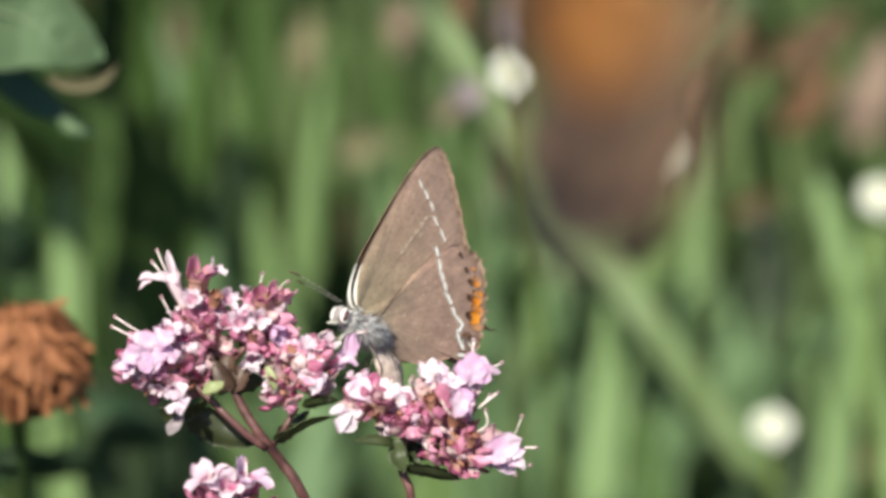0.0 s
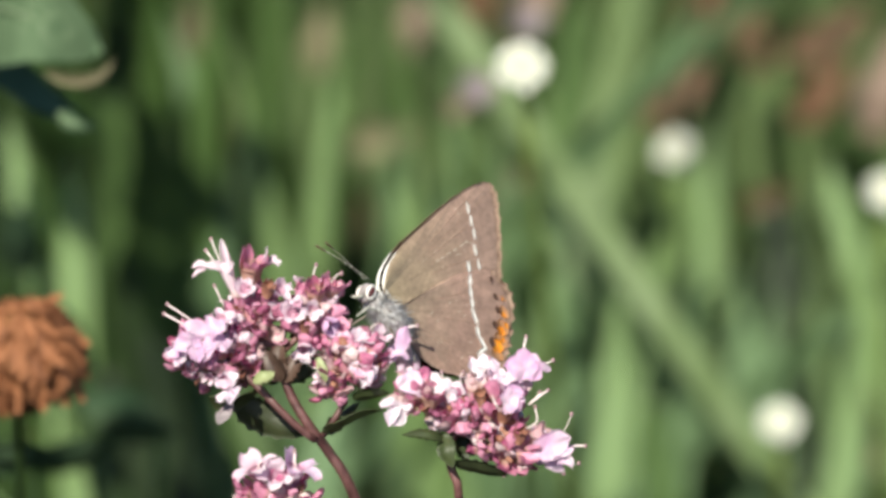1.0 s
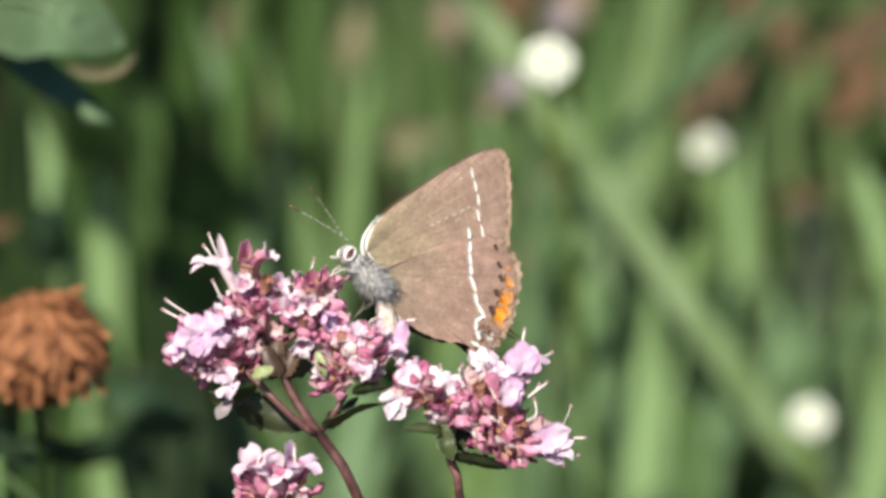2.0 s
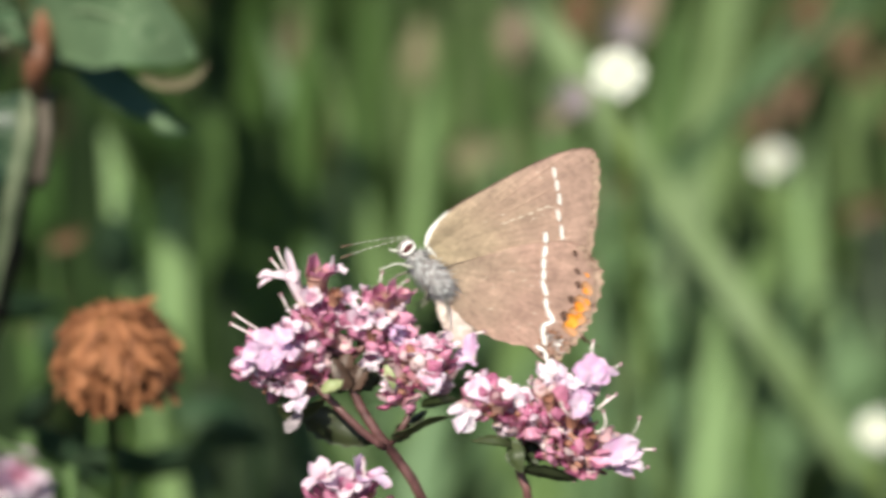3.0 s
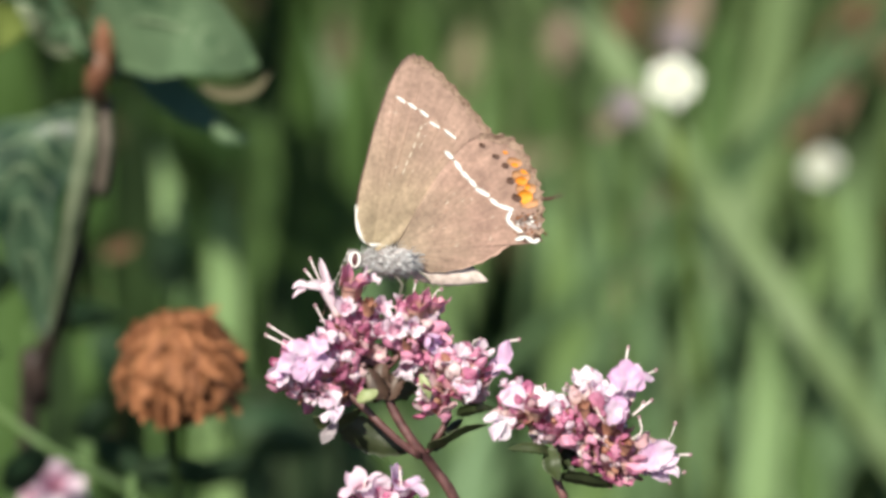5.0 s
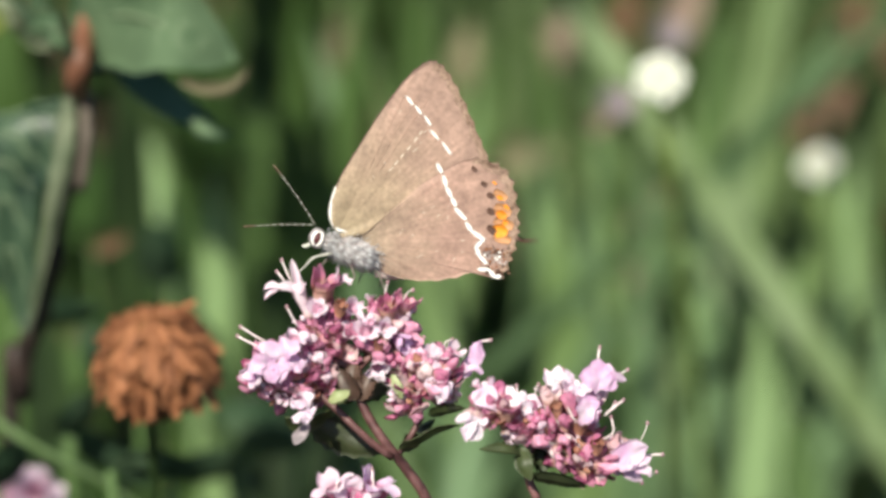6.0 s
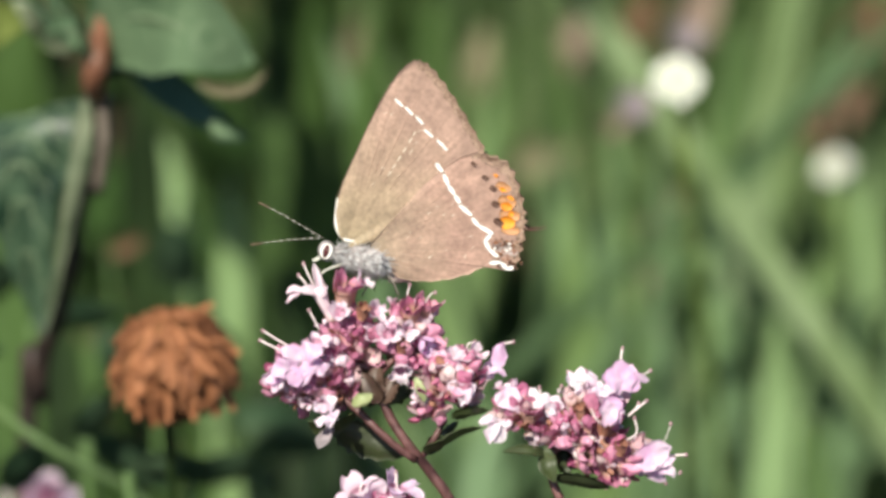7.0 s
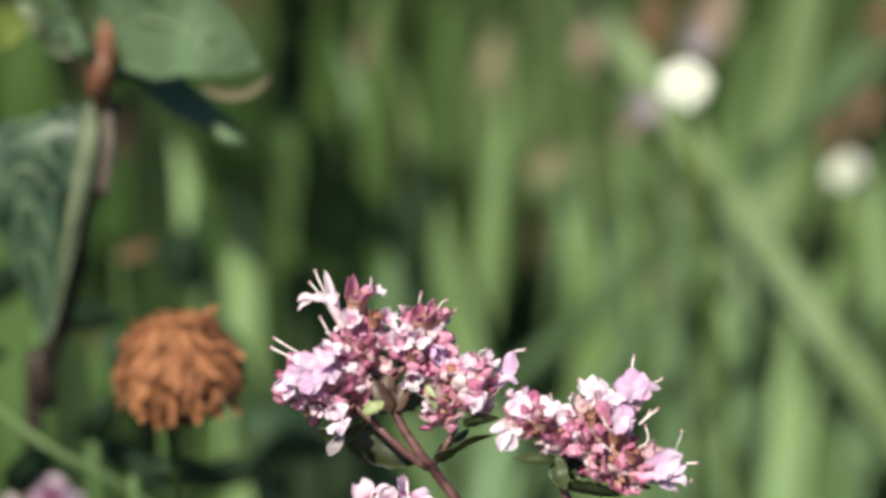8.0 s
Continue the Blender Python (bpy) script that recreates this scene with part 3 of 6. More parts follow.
    tall_blade((0.055, 0.225, 0.10935), (0.04348, 0.221, 0.10008), 0.0026, BLADE_BLUE, blue, False)
    tall_blade((0.03179, 0.225, 0.08318), (0.03284, 0.221, 0.05169), 0.0044, BLADE_PALE, pale, True)
    tall_blade((0.03921, 0.215, 0.0811), (0.0387, 0.211, 0.056), 0.0052, BLADE_PALE, pale, True)
    tall_blade((0.03644, 0.24, 0.07449), (0.03789, 0.236, 0.04173), 0.0037, BLADE_PALE, pale, True)
    tall_blade((0.06053, 0.215, 0.09387), (0.06429, 0.211, 0.08056), 0.0030, BLADE_PALE, pale, True)
    tall_blade((0.06921, 0.255, 0.07208), (0.07121, 0.251, 0.05172), 0.0037, BLADE_PALE, pale, True)
    tall_blade((0.07046, 0.215, 0.08177), (0.05221, 0.211, 0.06629), 0.0027, BLADE_BLUE, blue, False)
    tall_blade((0.04805, 0.262, 0.06627), (0.0479, 0.258, 0.05215), 0.0035, BLADE_PALE, pale, True)
    tall_blade((0.05094, 0.255, 0.06156), (0.05118, 0.251, 0.03315), 0.0043, BLADE_BLUE, blue, True)
    tall_blade((0.06573, 0.235, 0.06472), (0.06523, 0.231, 0.04456), 0.0049, BLADE_BLUE, blue, True)
    tall_blade((0.04197, 0.2, 0.07448), (0.04321, 0.196, 0.06456), 0.0041, BLADE_DULL, dull, True)
    tall_blade((0.05643, 0.27, 0.06061), (0.05702, 0.266, 0.04345), 0.0038, BLADE_SHADE, dark, True)
    tall_blade((0.06133, 0.262, 0.05991), (0.06044, 0.258, 0.0407), 0.0031, BLADE_PALE, pale, True)
    tall_blade((-0.01789, 0.19, 0.10444), (-0.01704, 0.186, 0.09156), 0.0041, BLADE_PALE, pale, True)
    tall_blade((-0.0227, 0.21, 0.10245), (-0.02162, 0.206, 0.07793), 0.0035, BLADE_DULL, dull, True)
    tall_blade((-0.01301, 0.19, 0.09857), (-0.01129, 0.186, 0.08232), 0.0035, BLADE_SHADE, dark, True)
    tall_blade((-0.01522, 0.24, 0.09836), (-0.01403, 0.236, 0.08483), 0.0030, BLADE_DULL, dull, True)
    tall_blade((0.06323, 0.275, 0.08341), (0.06739, 0.271, 0.06363), 0.0021, BLADE_DULL, dull, True)
    tall_blade((0.02574, 0.27, 0.07473), (0.02407, 0.266, 0.0535), 0.0027, BLADE_DULL, dull, True)
    tall_blade((-0.01281, 0.24, 0.11915), (-0.01504, 0.236, 0.06364), 0.0072, BLADE_SHADE, dark, True)
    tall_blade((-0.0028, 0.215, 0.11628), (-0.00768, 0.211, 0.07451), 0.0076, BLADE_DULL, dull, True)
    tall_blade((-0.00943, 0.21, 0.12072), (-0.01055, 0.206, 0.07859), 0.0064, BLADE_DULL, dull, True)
    tall_blade((-0.02668, 0.19, 0.13254), (-0.02601, 0.186, 0.09341), 0.0051, BLADE_SHADE, dark, True)
    tall_blade((0.00964, 0.245, 0.0775), (0.01151, 0.241, 0.05394), 0.0037, BLADE_SHADE, dark, True)
    tall_blade((0.03532, 0.24, 0.08626), (0.03632, 0.236, 0.07193), 0.0036, BLADE_SHADE, dark, True)
    tall_blade((-0.01865, 0.15, 0.11284), (-0.01458, 0.146, 0.09734), 0.0044, BLADE_SHADE, dark, True)
    tall_blade((-0.03436, 0.15, 0.11535), (-0.03239, 0.146, 0.09479), 0.0061, BLADE_SHADE, dark, True)
    tall_blade((0.00048, 0.24, 0.08479), (-0.00133, 0.236, 0.07388), 0.0036, BLADE_SHADE, dark, True)
    tall_blade((0.05717, 0.24, 0.07449), (0.05778, 0.236, 0.06696), 0.0055, BLADE_SHADE, dark, True)
    tall_blade((0.01409, 0.25, 0.0761), (0.0154, 0.246, 0.06153), 0.0043, BLADE_SHADE, dark, True)
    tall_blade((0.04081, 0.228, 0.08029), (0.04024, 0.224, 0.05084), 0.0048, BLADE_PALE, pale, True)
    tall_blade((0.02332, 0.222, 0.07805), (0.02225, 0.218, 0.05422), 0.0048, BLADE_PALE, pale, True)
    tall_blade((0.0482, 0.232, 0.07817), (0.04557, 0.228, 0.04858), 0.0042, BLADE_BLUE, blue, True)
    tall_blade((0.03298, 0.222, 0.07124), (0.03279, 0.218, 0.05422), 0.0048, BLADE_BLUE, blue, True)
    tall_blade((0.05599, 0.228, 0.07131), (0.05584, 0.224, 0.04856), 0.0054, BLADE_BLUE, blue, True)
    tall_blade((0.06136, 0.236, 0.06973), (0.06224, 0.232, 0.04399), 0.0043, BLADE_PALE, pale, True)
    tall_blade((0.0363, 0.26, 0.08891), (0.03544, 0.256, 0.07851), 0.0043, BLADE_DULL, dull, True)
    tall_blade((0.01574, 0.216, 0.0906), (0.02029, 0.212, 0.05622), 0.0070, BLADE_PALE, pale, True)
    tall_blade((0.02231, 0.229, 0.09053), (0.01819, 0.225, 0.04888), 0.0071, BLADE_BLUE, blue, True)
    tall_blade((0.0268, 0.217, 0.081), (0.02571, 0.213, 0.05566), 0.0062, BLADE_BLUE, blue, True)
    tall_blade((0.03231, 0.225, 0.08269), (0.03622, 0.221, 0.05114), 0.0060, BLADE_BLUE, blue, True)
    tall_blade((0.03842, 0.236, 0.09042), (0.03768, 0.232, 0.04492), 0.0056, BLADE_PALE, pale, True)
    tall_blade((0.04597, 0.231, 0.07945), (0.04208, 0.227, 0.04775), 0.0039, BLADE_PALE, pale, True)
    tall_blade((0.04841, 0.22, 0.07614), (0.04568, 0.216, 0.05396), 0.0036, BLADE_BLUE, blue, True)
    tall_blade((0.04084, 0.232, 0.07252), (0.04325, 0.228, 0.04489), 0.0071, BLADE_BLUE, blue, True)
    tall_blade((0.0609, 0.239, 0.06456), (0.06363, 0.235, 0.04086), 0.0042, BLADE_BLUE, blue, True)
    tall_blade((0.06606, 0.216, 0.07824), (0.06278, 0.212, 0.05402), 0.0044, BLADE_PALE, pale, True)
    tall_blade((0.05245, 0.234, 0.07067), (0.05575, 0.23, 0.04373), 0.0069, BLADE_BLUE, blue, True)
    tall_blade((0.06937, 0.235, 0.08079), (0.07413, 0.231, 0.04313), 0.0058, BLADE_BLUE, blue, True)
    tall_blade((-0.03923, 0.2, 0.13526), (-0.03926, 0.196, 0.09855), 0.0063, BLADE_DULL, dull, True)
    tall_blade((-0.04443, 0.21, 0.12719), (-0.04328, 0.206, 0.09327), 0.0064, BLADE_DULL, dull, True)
    tall_blade((-0.03603, 0.215, 0.1215), (-0.03713, 0.211, 0.08729), 0.0052, BLADE_SHADE, dark, True)
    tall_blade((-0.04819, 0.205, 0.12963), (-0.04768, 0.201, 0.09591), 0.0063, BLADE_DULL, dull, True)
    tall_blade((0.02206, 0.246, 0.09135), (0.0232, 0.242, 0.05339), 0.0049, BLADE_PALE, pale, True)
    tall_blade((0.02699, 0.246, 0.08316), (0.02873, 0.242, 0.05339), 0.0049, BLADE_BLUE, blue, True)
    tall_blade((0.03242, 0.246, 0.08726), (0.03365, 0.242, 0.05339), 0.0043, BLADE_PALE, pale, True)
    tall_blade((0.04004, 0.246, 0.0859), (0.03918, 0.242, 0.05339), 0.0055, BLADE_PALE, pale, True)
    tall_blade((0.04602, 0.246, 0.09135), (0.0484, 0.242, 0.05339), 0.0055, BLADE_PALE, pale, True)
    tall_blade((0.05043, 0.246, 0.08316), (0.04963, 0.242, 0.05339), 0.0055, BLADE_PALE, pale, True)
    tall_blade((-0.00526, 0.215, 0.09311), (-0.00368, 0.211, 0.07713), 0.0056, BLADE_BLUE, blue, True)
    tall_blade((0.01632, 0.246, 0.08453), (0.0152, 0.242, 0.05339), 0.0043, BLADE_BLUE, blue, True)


# ---- small flowers behind ----
def white_flower(centre, size, label, tilt=(0, -0.6, 0.8), root_shift=(0.0, 0.03), stem_mat=None):
    """A little white meadow flower on a thin stem; centre in metres, size in mm."""
    c = Vector(centre)
    e = new("white_flower")
    e.location = (c.x + root_shift[0], c.y + root_shift[1], 0)
    base = Vector(e.location)
    loc = (c - base) / MM
    way = Vector(tilt).normalized()
    s = Shape()
    s.tube(curve_points([(0, 0, -4), loc * 0.5 + Vector((2, 0, 0)), loc - way * size * 0.25], 10), [0.5, 0.5, 0.48, 0.46, 0.44, 0.42, 0.4, 0.4, 0.42, 0.5])
    part("stem", s, stem_mat or GREEN_STEM, e)
    s = Shape()
    s.ball((0, 0, 0), (size * 0.26, size * 0.26, size * 0.2), 12, 6)
    part("disc", s, CREAM_DISC, e, m=aim(loc, way))
    p = Shape()
    rows = []
    for i in range(6):
        u = i / 5
        w = size * 0.17 * math.sin(math.pi * (0.12 + 0.80 * u)) ** 0.7
        rows.append([(size * (0.12 + 0.42 * u), v * w, size * (0.10 * math.sin(2.4 * u) + 0.05 * abs(v))) for v in (-1, -0.4, 0.4, 1)])
    p.shell(rows, 0.08)
    petal = p.mesh("petal", WHITE_PETAL)
    for k in range(9):
        part("petal", petal, None, e, m=aim(loc, way) @ Matrix.Rotation(k * 2 * math.pi / 9, 4, "Z") @ Matrix.Rotation(0.25 * (k % 2), 4, "Y"))
    return tagged(e, label, "flower", "white meadow flowers")


def faded_bud(centre, size, label):
    c = Vector(centre)
    e = new("faded_flower")
    e.location = (c.x + 0.006, c.y + 0.02, 0)
    loc = (c - Vector(e.location)) / MM
    s = Shape()
    s.tube(curve_points([(0, 0, -4), loc * 0.5, loc], 8), 0.45)
    part("stem", s, BLADE_DULL, e)
    p = Shape()
    p.shell([[(size * 0.5 * u * v * 0.5, -size * 0.12 * u, size * 0.55 * u - 0.2 * v * v * size * u) for v in (-1, 0, 1)] for u in (0.1, 0.5, 0.85, 1.0)], 0.08)
    petal = p.mesh("petal", LILAC_GREY)
    for k in range(8):
        part("petal", petal, None, e, m=aim(loc, (0.2, -0.5, 0.8)) @ Matrix.Rotation(k * 0.785, 4, "Z") @ Matrix.Rotation(0.6, 4, "X"))
    return tagged(e, label, "flower")


def dead_leaf(centre, size, label, turn=0.0, mat=None):
    """A curled dry leaf standing among the grass, its stalk down to the soil."""
    c = Vector(centre)
    e = new("dead_leaf")
    e.location = (c.x, c.y + 0.01, 0)
    loc = (c - Vector(e.location)) / MM
    a = Vector((math.cos(turn), 0.2, math.sin(turn)))
    s = Shape()
    s.shell(leaf_rows([loc - a * size * 0.5, loc + Vector((0, -size * 0.12, 0)), loc + a * size * 0.5], (-a.z, 0.3, a.x), size * 0.42, 12, 7, -0.35, 0.08, 0.15, turn), 0.15)
    part("blade", s, mat or DEAD_LEAF, e)
    s = Shape()
    s.tube(curve_points([loc - a * size * 0.5, loc * 0.5 + Vector((1, 3, 0)), (0, 0, -3)], 8), 0.28)
    part("stalk", s, BLADE_DULL, e)
    return tagged(e, label, "leaf")


def small_flowers():
    white = "small white meadow flower, softly lit, on a thin stem"
    white_flower((0.02614, 0.14434, 0.14118), 4.8, white, root_shift=(0.01, 0.05))
    white_flower((0.0451, 0.22474, 0.08991), 3.8, white)
    white_flower((0.05343, 0.16616, 0.0898), 4.0, white)
    white_flower((0.06422, 0.17684, 0.11031), 4.0, white)
    faded_bud((0.02289, 0.19185, 0.1134), 5.0, "faded greyish lilac flower beside a white one")
    faded_bud((0.02845, 0.20402, 0.11496), 4.6, "pale faded flower above a white one")
    dead_leaf((-0.0058, 0.268, 0.08226), 6.0, "olive tan dry leaf among the grass", 1.5, TAN_LEAF)
    dead_leaf((0.00795, 0.262, 0.08392), 7.4, "tan dry leaf among the grass", 1.45, STRAW_LEAF)
    dead_leaf((0.01429, 0.255, 0.07574), 8.4, "tan grass leaf lying across the stems", 0.08, STRAW_LEAF)
    dead_leaf((0.01385, 0.25, 0.06794), 9.8, "dark brown dead leaf in the grass", 1.5, DEAD_LEAF)
    dead_leaf((0.02868, 0.262, 0.06439), 7.5, "pinkish tan dry leaf in the grass", 0.5, PINK_LEAF)
    dead_leaf((0.02593, 0.245, 0.06295), 11.3, "pinkish tan dry leaf standing in the grass", 1.45, PINK_LEAF)
    dead_leaf((0.02526, 0.272, 0.08372), 8.5, "red-brown dead leaf on the soil", 1.2, RED_LEAF)
    dead_leaf((0.03167, 0.268, 0.08642), 10.4, "pinkish tan dry leaf on the soil", 1.1, PINK_LEAF)
    dead_leaf((0.04736, 0.268, 0.07459), 9.5, "brown dead leaf on the soil", 0.7, DEAD_LEAF)
    dead_leaf((0.04983, 0.272, 0.08302), 8.5, "red-brown dead leaf on the soil", 1, RED_LEAF)
    dead_leaf((0.02258, 0.222, 0.09723), 4.3, "greyish withered leaf beside a white flower", 0.7, PINK_LEAF)
    dead_leaf((-0.02748, 0.16, 0.11505), 3.6, "small pinkish withered leaf", 0.3, RED_LEAF)
    dead_leaf((0.02785, 0.26, 0.0499), 6.0, "dark brown dead leaf in the grass", 1.2, DEAD_LEAF)
    dead_leaf((0.06295, 0.262, 0.07784), 9.4, "orange-brown dead leaf in the grass", 0.9, RED_LEAF)
    dead_leaf((0.06972, 0.258, 0.08096), 12.8, "pinkish tan dry leaf in the grass", 1.3, PINK_LEAF)
    dead_leaf((0.0566, 0.25, 0.07089), 5.4, "small orange-brown dead leaf in the grass", 0.3, RED_LEAF)
    dead_leaf((0.06464, 0.275, 0.0785), 11.0, "brown dead leaf on the soil", 0.5, DEAD_LEAF)
    dead_leaf((0.05587, 0.275, 0.0785), 10.0, "brown dead leaf on the soil", 1.9, DEAD_LEAF)
    dead_leaf((0.04883, 0.268, 0.04668), 8.1, "dark brown dead leaf in the grass", 0.4, DEAD_LEAF)
    dead_leaf((0.06755, 0.235, 0.04722), 7.4, "dull brown dead leaf in the grass", 0.2, DEAD_LEAF)
    dead_leaf((0.02964, 0.268, 0.06167), 6.0, "tan dry leaf among the grass", 1.3, STRAW_LEAF)
    dead_leaf((0.0183, 0.275, 0.07988), 8.0, "tan dry leaf among the grass", 1.2, PINK_LEAF)


# ---- leafy herb beside the clover ----
def leafy_herb():
    e = new("leafy_herb")
    base = Vector((-0.03348, 0.06752, 0.14594))
    e.location = (base.x - 0.004, base.y + 0.02, 0)
    o = Vector(e.location)

    def at(p):
        return (Vector(p) - o) / MM

    s = Shape()
    pts = curve_points([Vector((0, 0, -5)), at((-0.03372, 0.072, 0.14113)), at((-0.03269, 0.07, 0.14687)), at((-0.0318, 0.069, 0.15315)), at((-0.03019, 0.068, 0.15796)), at((-0.02896, 0.069, 0.16506)), at((-0.02716, 0.07, 0.17072)), at((-0.02625, 0.071, 0.17692))], 24)
    s.tube(pts, [1.0 + 0.12 * math.sin(i * 1.3) - 0.012 * i + (0.25 if i % 8 == 7 else 0) for i in range(24)], 10)
    part("stem", s, HERB_STEM, e, "dark purple-brown stem")
    s = Shape()
    s.tube(curve_points([at((-0.02692, 0.069, 0.17794)), at((-0.02702, 0.0668, 0.18073)), at((-0.02657, 0.066, 0.18335)), at((-0.02636, 0.0695, 0.18351)), at((-0.02553, 0.073, 0.1859)), at((-0.02449, 0.076, 0.18773))], 12), [0.9, 0.95, 1.05, 1.1, 1.1, 1.05, 1.0, 0.9, 0.85, 0.8, 0.75, 0.7], 10)
    part("shoot", s, RUST_STEM, e, "rusty red upper shoot")

    def leaf(spine, side, width, fold, label="", wave=0.05, phase=0.0, mat=LEAF):
        q = [at(p) for p in spine]
        s = Shape()
        rows = leaf_rows(q, side, width, 18, 11, fold, 0.02, wave, phase)
        s.shell(rows, 0.22)
        ob = part("leaf", s, mat, e, label)
        for i in range(2, 15, 2) if width > 4 and mat in (LEAF, LEAF_MOTTLED) else ():
            for sg in (-1, 1):
                v = Shape()
                v.tube([Vector(rows[i + k // 2][5 + k * sg]) + Vector((0, -0.1, 0.06)) for k in range(5)], [0.17, 0.15, 0.13, 0.1, 0.06], 5)
                part("vein", v, LEAF_RIB, ob)
        if mat is not LEAF or "underside" in label:
            return
        r = Shape()
        cp = curve_points(q, 12)
        r.tube([p + Vector((0, -0.18, 0.05)) for p in cp], [0.30 - 0.022 * i for i in range(12)], 6)
        part("midrib", r, LEAF_RIB, ob, "pale midrib")

    # large leaf spreading to the side, its far half bent down into shade
    leaf([(-0.02734, 0.0723, 0.18283), (-0.02308, 0.06757, 0.1867), (-0.01854, 0.06344, 0.18741), (-0.01295, 0.06386, 0.1839)], (0.25, -0.55, -0.9), 10.0, 0.08, "broad green leaf spreading level", 0.09, 0.5)
    leaf([(-0.02409, 0.072, 0.18086), (-0.02163, 0.075, 0.17666), (-0.01846, 0.077, 0.17283), (-0.01485, 0.078, 0.17006)], (0.5, 0.35, 0.8), 3.2, -0.1, "narrow leaf seen from its shaded underside", 0.05, 0.0, LEAF_UNDER)
    leaf([(-0.01674, 0.06498, 0.17752), (-0.01573, 0.06375, 0.17732), (-0.01474, 0.06361, 0.17706), (-0.01353, 0.06446, 0.17651)], (0.1, -0.7, -0.7), 1.5, 0.1)
    q = [at(w) for w in ((-0.0178, 0.0605, 0.18395), (-0.01559, 0.0595, 0.18358), (-0.01339, 0.0595, 0.1838), (-0.01169, 0.061, 0.1849))]
    s = Shape()
    s.shell(leaf_rows(q, (0.6, -0.4, -0.7), 1.25, 14, 7, 0.5, 0.08, 0.12, 0.7), 0.2)
    part("leaf", s, TAN_LEAF, e, "withered curled leaf tip")
    leaf([(-0.02835, 0.07222, 0.1763), (-0.03137, 0.06707, 0.17728), (-0.03359, 0.06405, 0.17161), (-0.03183, 0.06242, 0.15787)], (1.0, -0.25, 0.25), 8.6, 0.22, "long mottled leaf hanging along the stem", 0.13, 1.2, LEAF_MOTTLED)
    leaf([(-0.03268, 0.074, 0.18346), (-0.03552, 0.076, 0.18173), (-0.03862, 0.078, 0.17972), (-0.04276, 0.08, 0.1768)], (0.2, 0.3, 0.9), 4.4, 0.2, "olive green leaf", 0.08, 2.0, LEAF_OLIVE)
    leaf([(-0.03159, 0.077, 0.18056), (-0.03371, 0.081, 0.18078), (-0.03586, 0.085, 0.18046), (-0.03858, 0.09, 0.17966)], (0.8, 0.3, -0.5), 4.0, 0.25)
    leaf([(-0.02747, 0.066, 0.18528), (-0.02892, 0.065, 0.18524), (-0.03043, 0.066, 0.18457), (-0.03173, 0.068, 0.18427)], (0.2, -0.5, 0.8), 1.3, 0.2, "small pale leaf at the node", 0.1, 0.4, STRIP)
    leaf([(-0.03128, 0.069, 0.18377), (-0.03196, 0.068, 0.18565), (-0.03277, 0.068, 0.18703), (-0.03392, 0.069, 0.18763)], (0.8, -0.3, 0.4), 1.8, 0.2, "small pale leaf at the node", 0.1, 0.9, STRIP)
    leaf([(-0.0281, 0.07, 0.18409), (-0.02927, 0.069, 0.18597), (-0.03023, 0.069, 0.18763), (-0.03073, 0.07, 0.18905)], (0.8, -0.3, 0.4), 2.2, 0.2)
    leaf([(-0.02635, 0.06739, 0.1821), (-0.02792, 0.06492, 0.186), (-0.02964, 0.06524, 0.18661), (-0.03145, 0.06674, 0.18519)], (0.3, -0.5, -0.8), 2.6, 0.2)
    leaf([(-0.02601, 0.07084, 0.18007), (-0.02529, 0.06899, 0.18085), (-0.0246, 0.0689, 0.18067), (-0.02384, 0.06956, 0.17978)], (0.6, -0.5, 0.5), 1.6, 0.2, "small yellowish leaf at the node")
    # narrow pale strip leaf in front of the stem
    q = [at(w) for w in ((-0.02754, 0.0615, 0.18207), (-0.02784, 0.0595, 0.17786), (-0.02908, 0.058, 0.17144), (-0.03128, 0.0565, 0.16052))]
    s = Shape()
    s.shell(leaf_rows(q, (1.0, 0.35, 0.1), 1.75, 16, 7, 0.25, 0.05, 0.16), 0.2)
    part("leaf", s, STRIP, e, "narrow pale folded leaf along the stem")
    q = [at(w) for w in ((-0.02644, 0.069, 0.17739), (-0.02614, 0.066, 0.17504), (-0.02671, 0.066, 0.1703))]
    s = Shape()
    s.tube(curve_points(q, 10), 0.6, 8)
    part("side_shoot", s, SHOOT, e, "thin pinkish side shoot")
    # set back and enlarged from the camera's position: same outline in view, more blur
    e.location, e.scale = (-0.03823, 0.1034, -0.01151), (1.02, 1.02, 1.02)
    tagged(e, "leafy herb with dark stem and broad green leaves", "herb")


def tall_herb():
    """Unseen taller herb, added out of view so its crown shades the grass behind."""
    rnd = random.Random(17)
    e = new("tall_herb")
    e.location = (-0.072, 0.165, 0)
    s = Shape()
    pts = curve_points([(0, 0, -5), (2, -4, 80), (4, -10, 160), (6, -14, 215), (8, -16, 250)], 24)
    s.tube(pts, [1.2 - 0.025 * i for i in range(24)], 10)
    part("stem", s, HERB_STEM, e, "dark purple-brown stem")
    # leaf spots found by going from the grass to be shaded towards the sun
    for x, y, z, turn in ((16, -22, 232, 0.2), (10, -44, 224, -0.9), (17, -36, 214, -0.4), (13, -56, 218, -1.2), (12, -12, 222, 1.1),
                          (-8, -14, 232, 2.8), (-12, -30, 226, 3.5), (-10, -2, 222, 2.2), (-14, -18, 214, 3.1)):
        a = Vector((math.cos(turn), math.sin(turn), rnd.uniform(-0.25, 0.15)))
        c = Vector((x, y, z))
        ln = rnd.uniform(15, 19)
        base = c - a * ln * 0.5
        q = [base, c + Vector((0, 0, 1.5)), c + a * ln * 0.5]
        s = Shape()
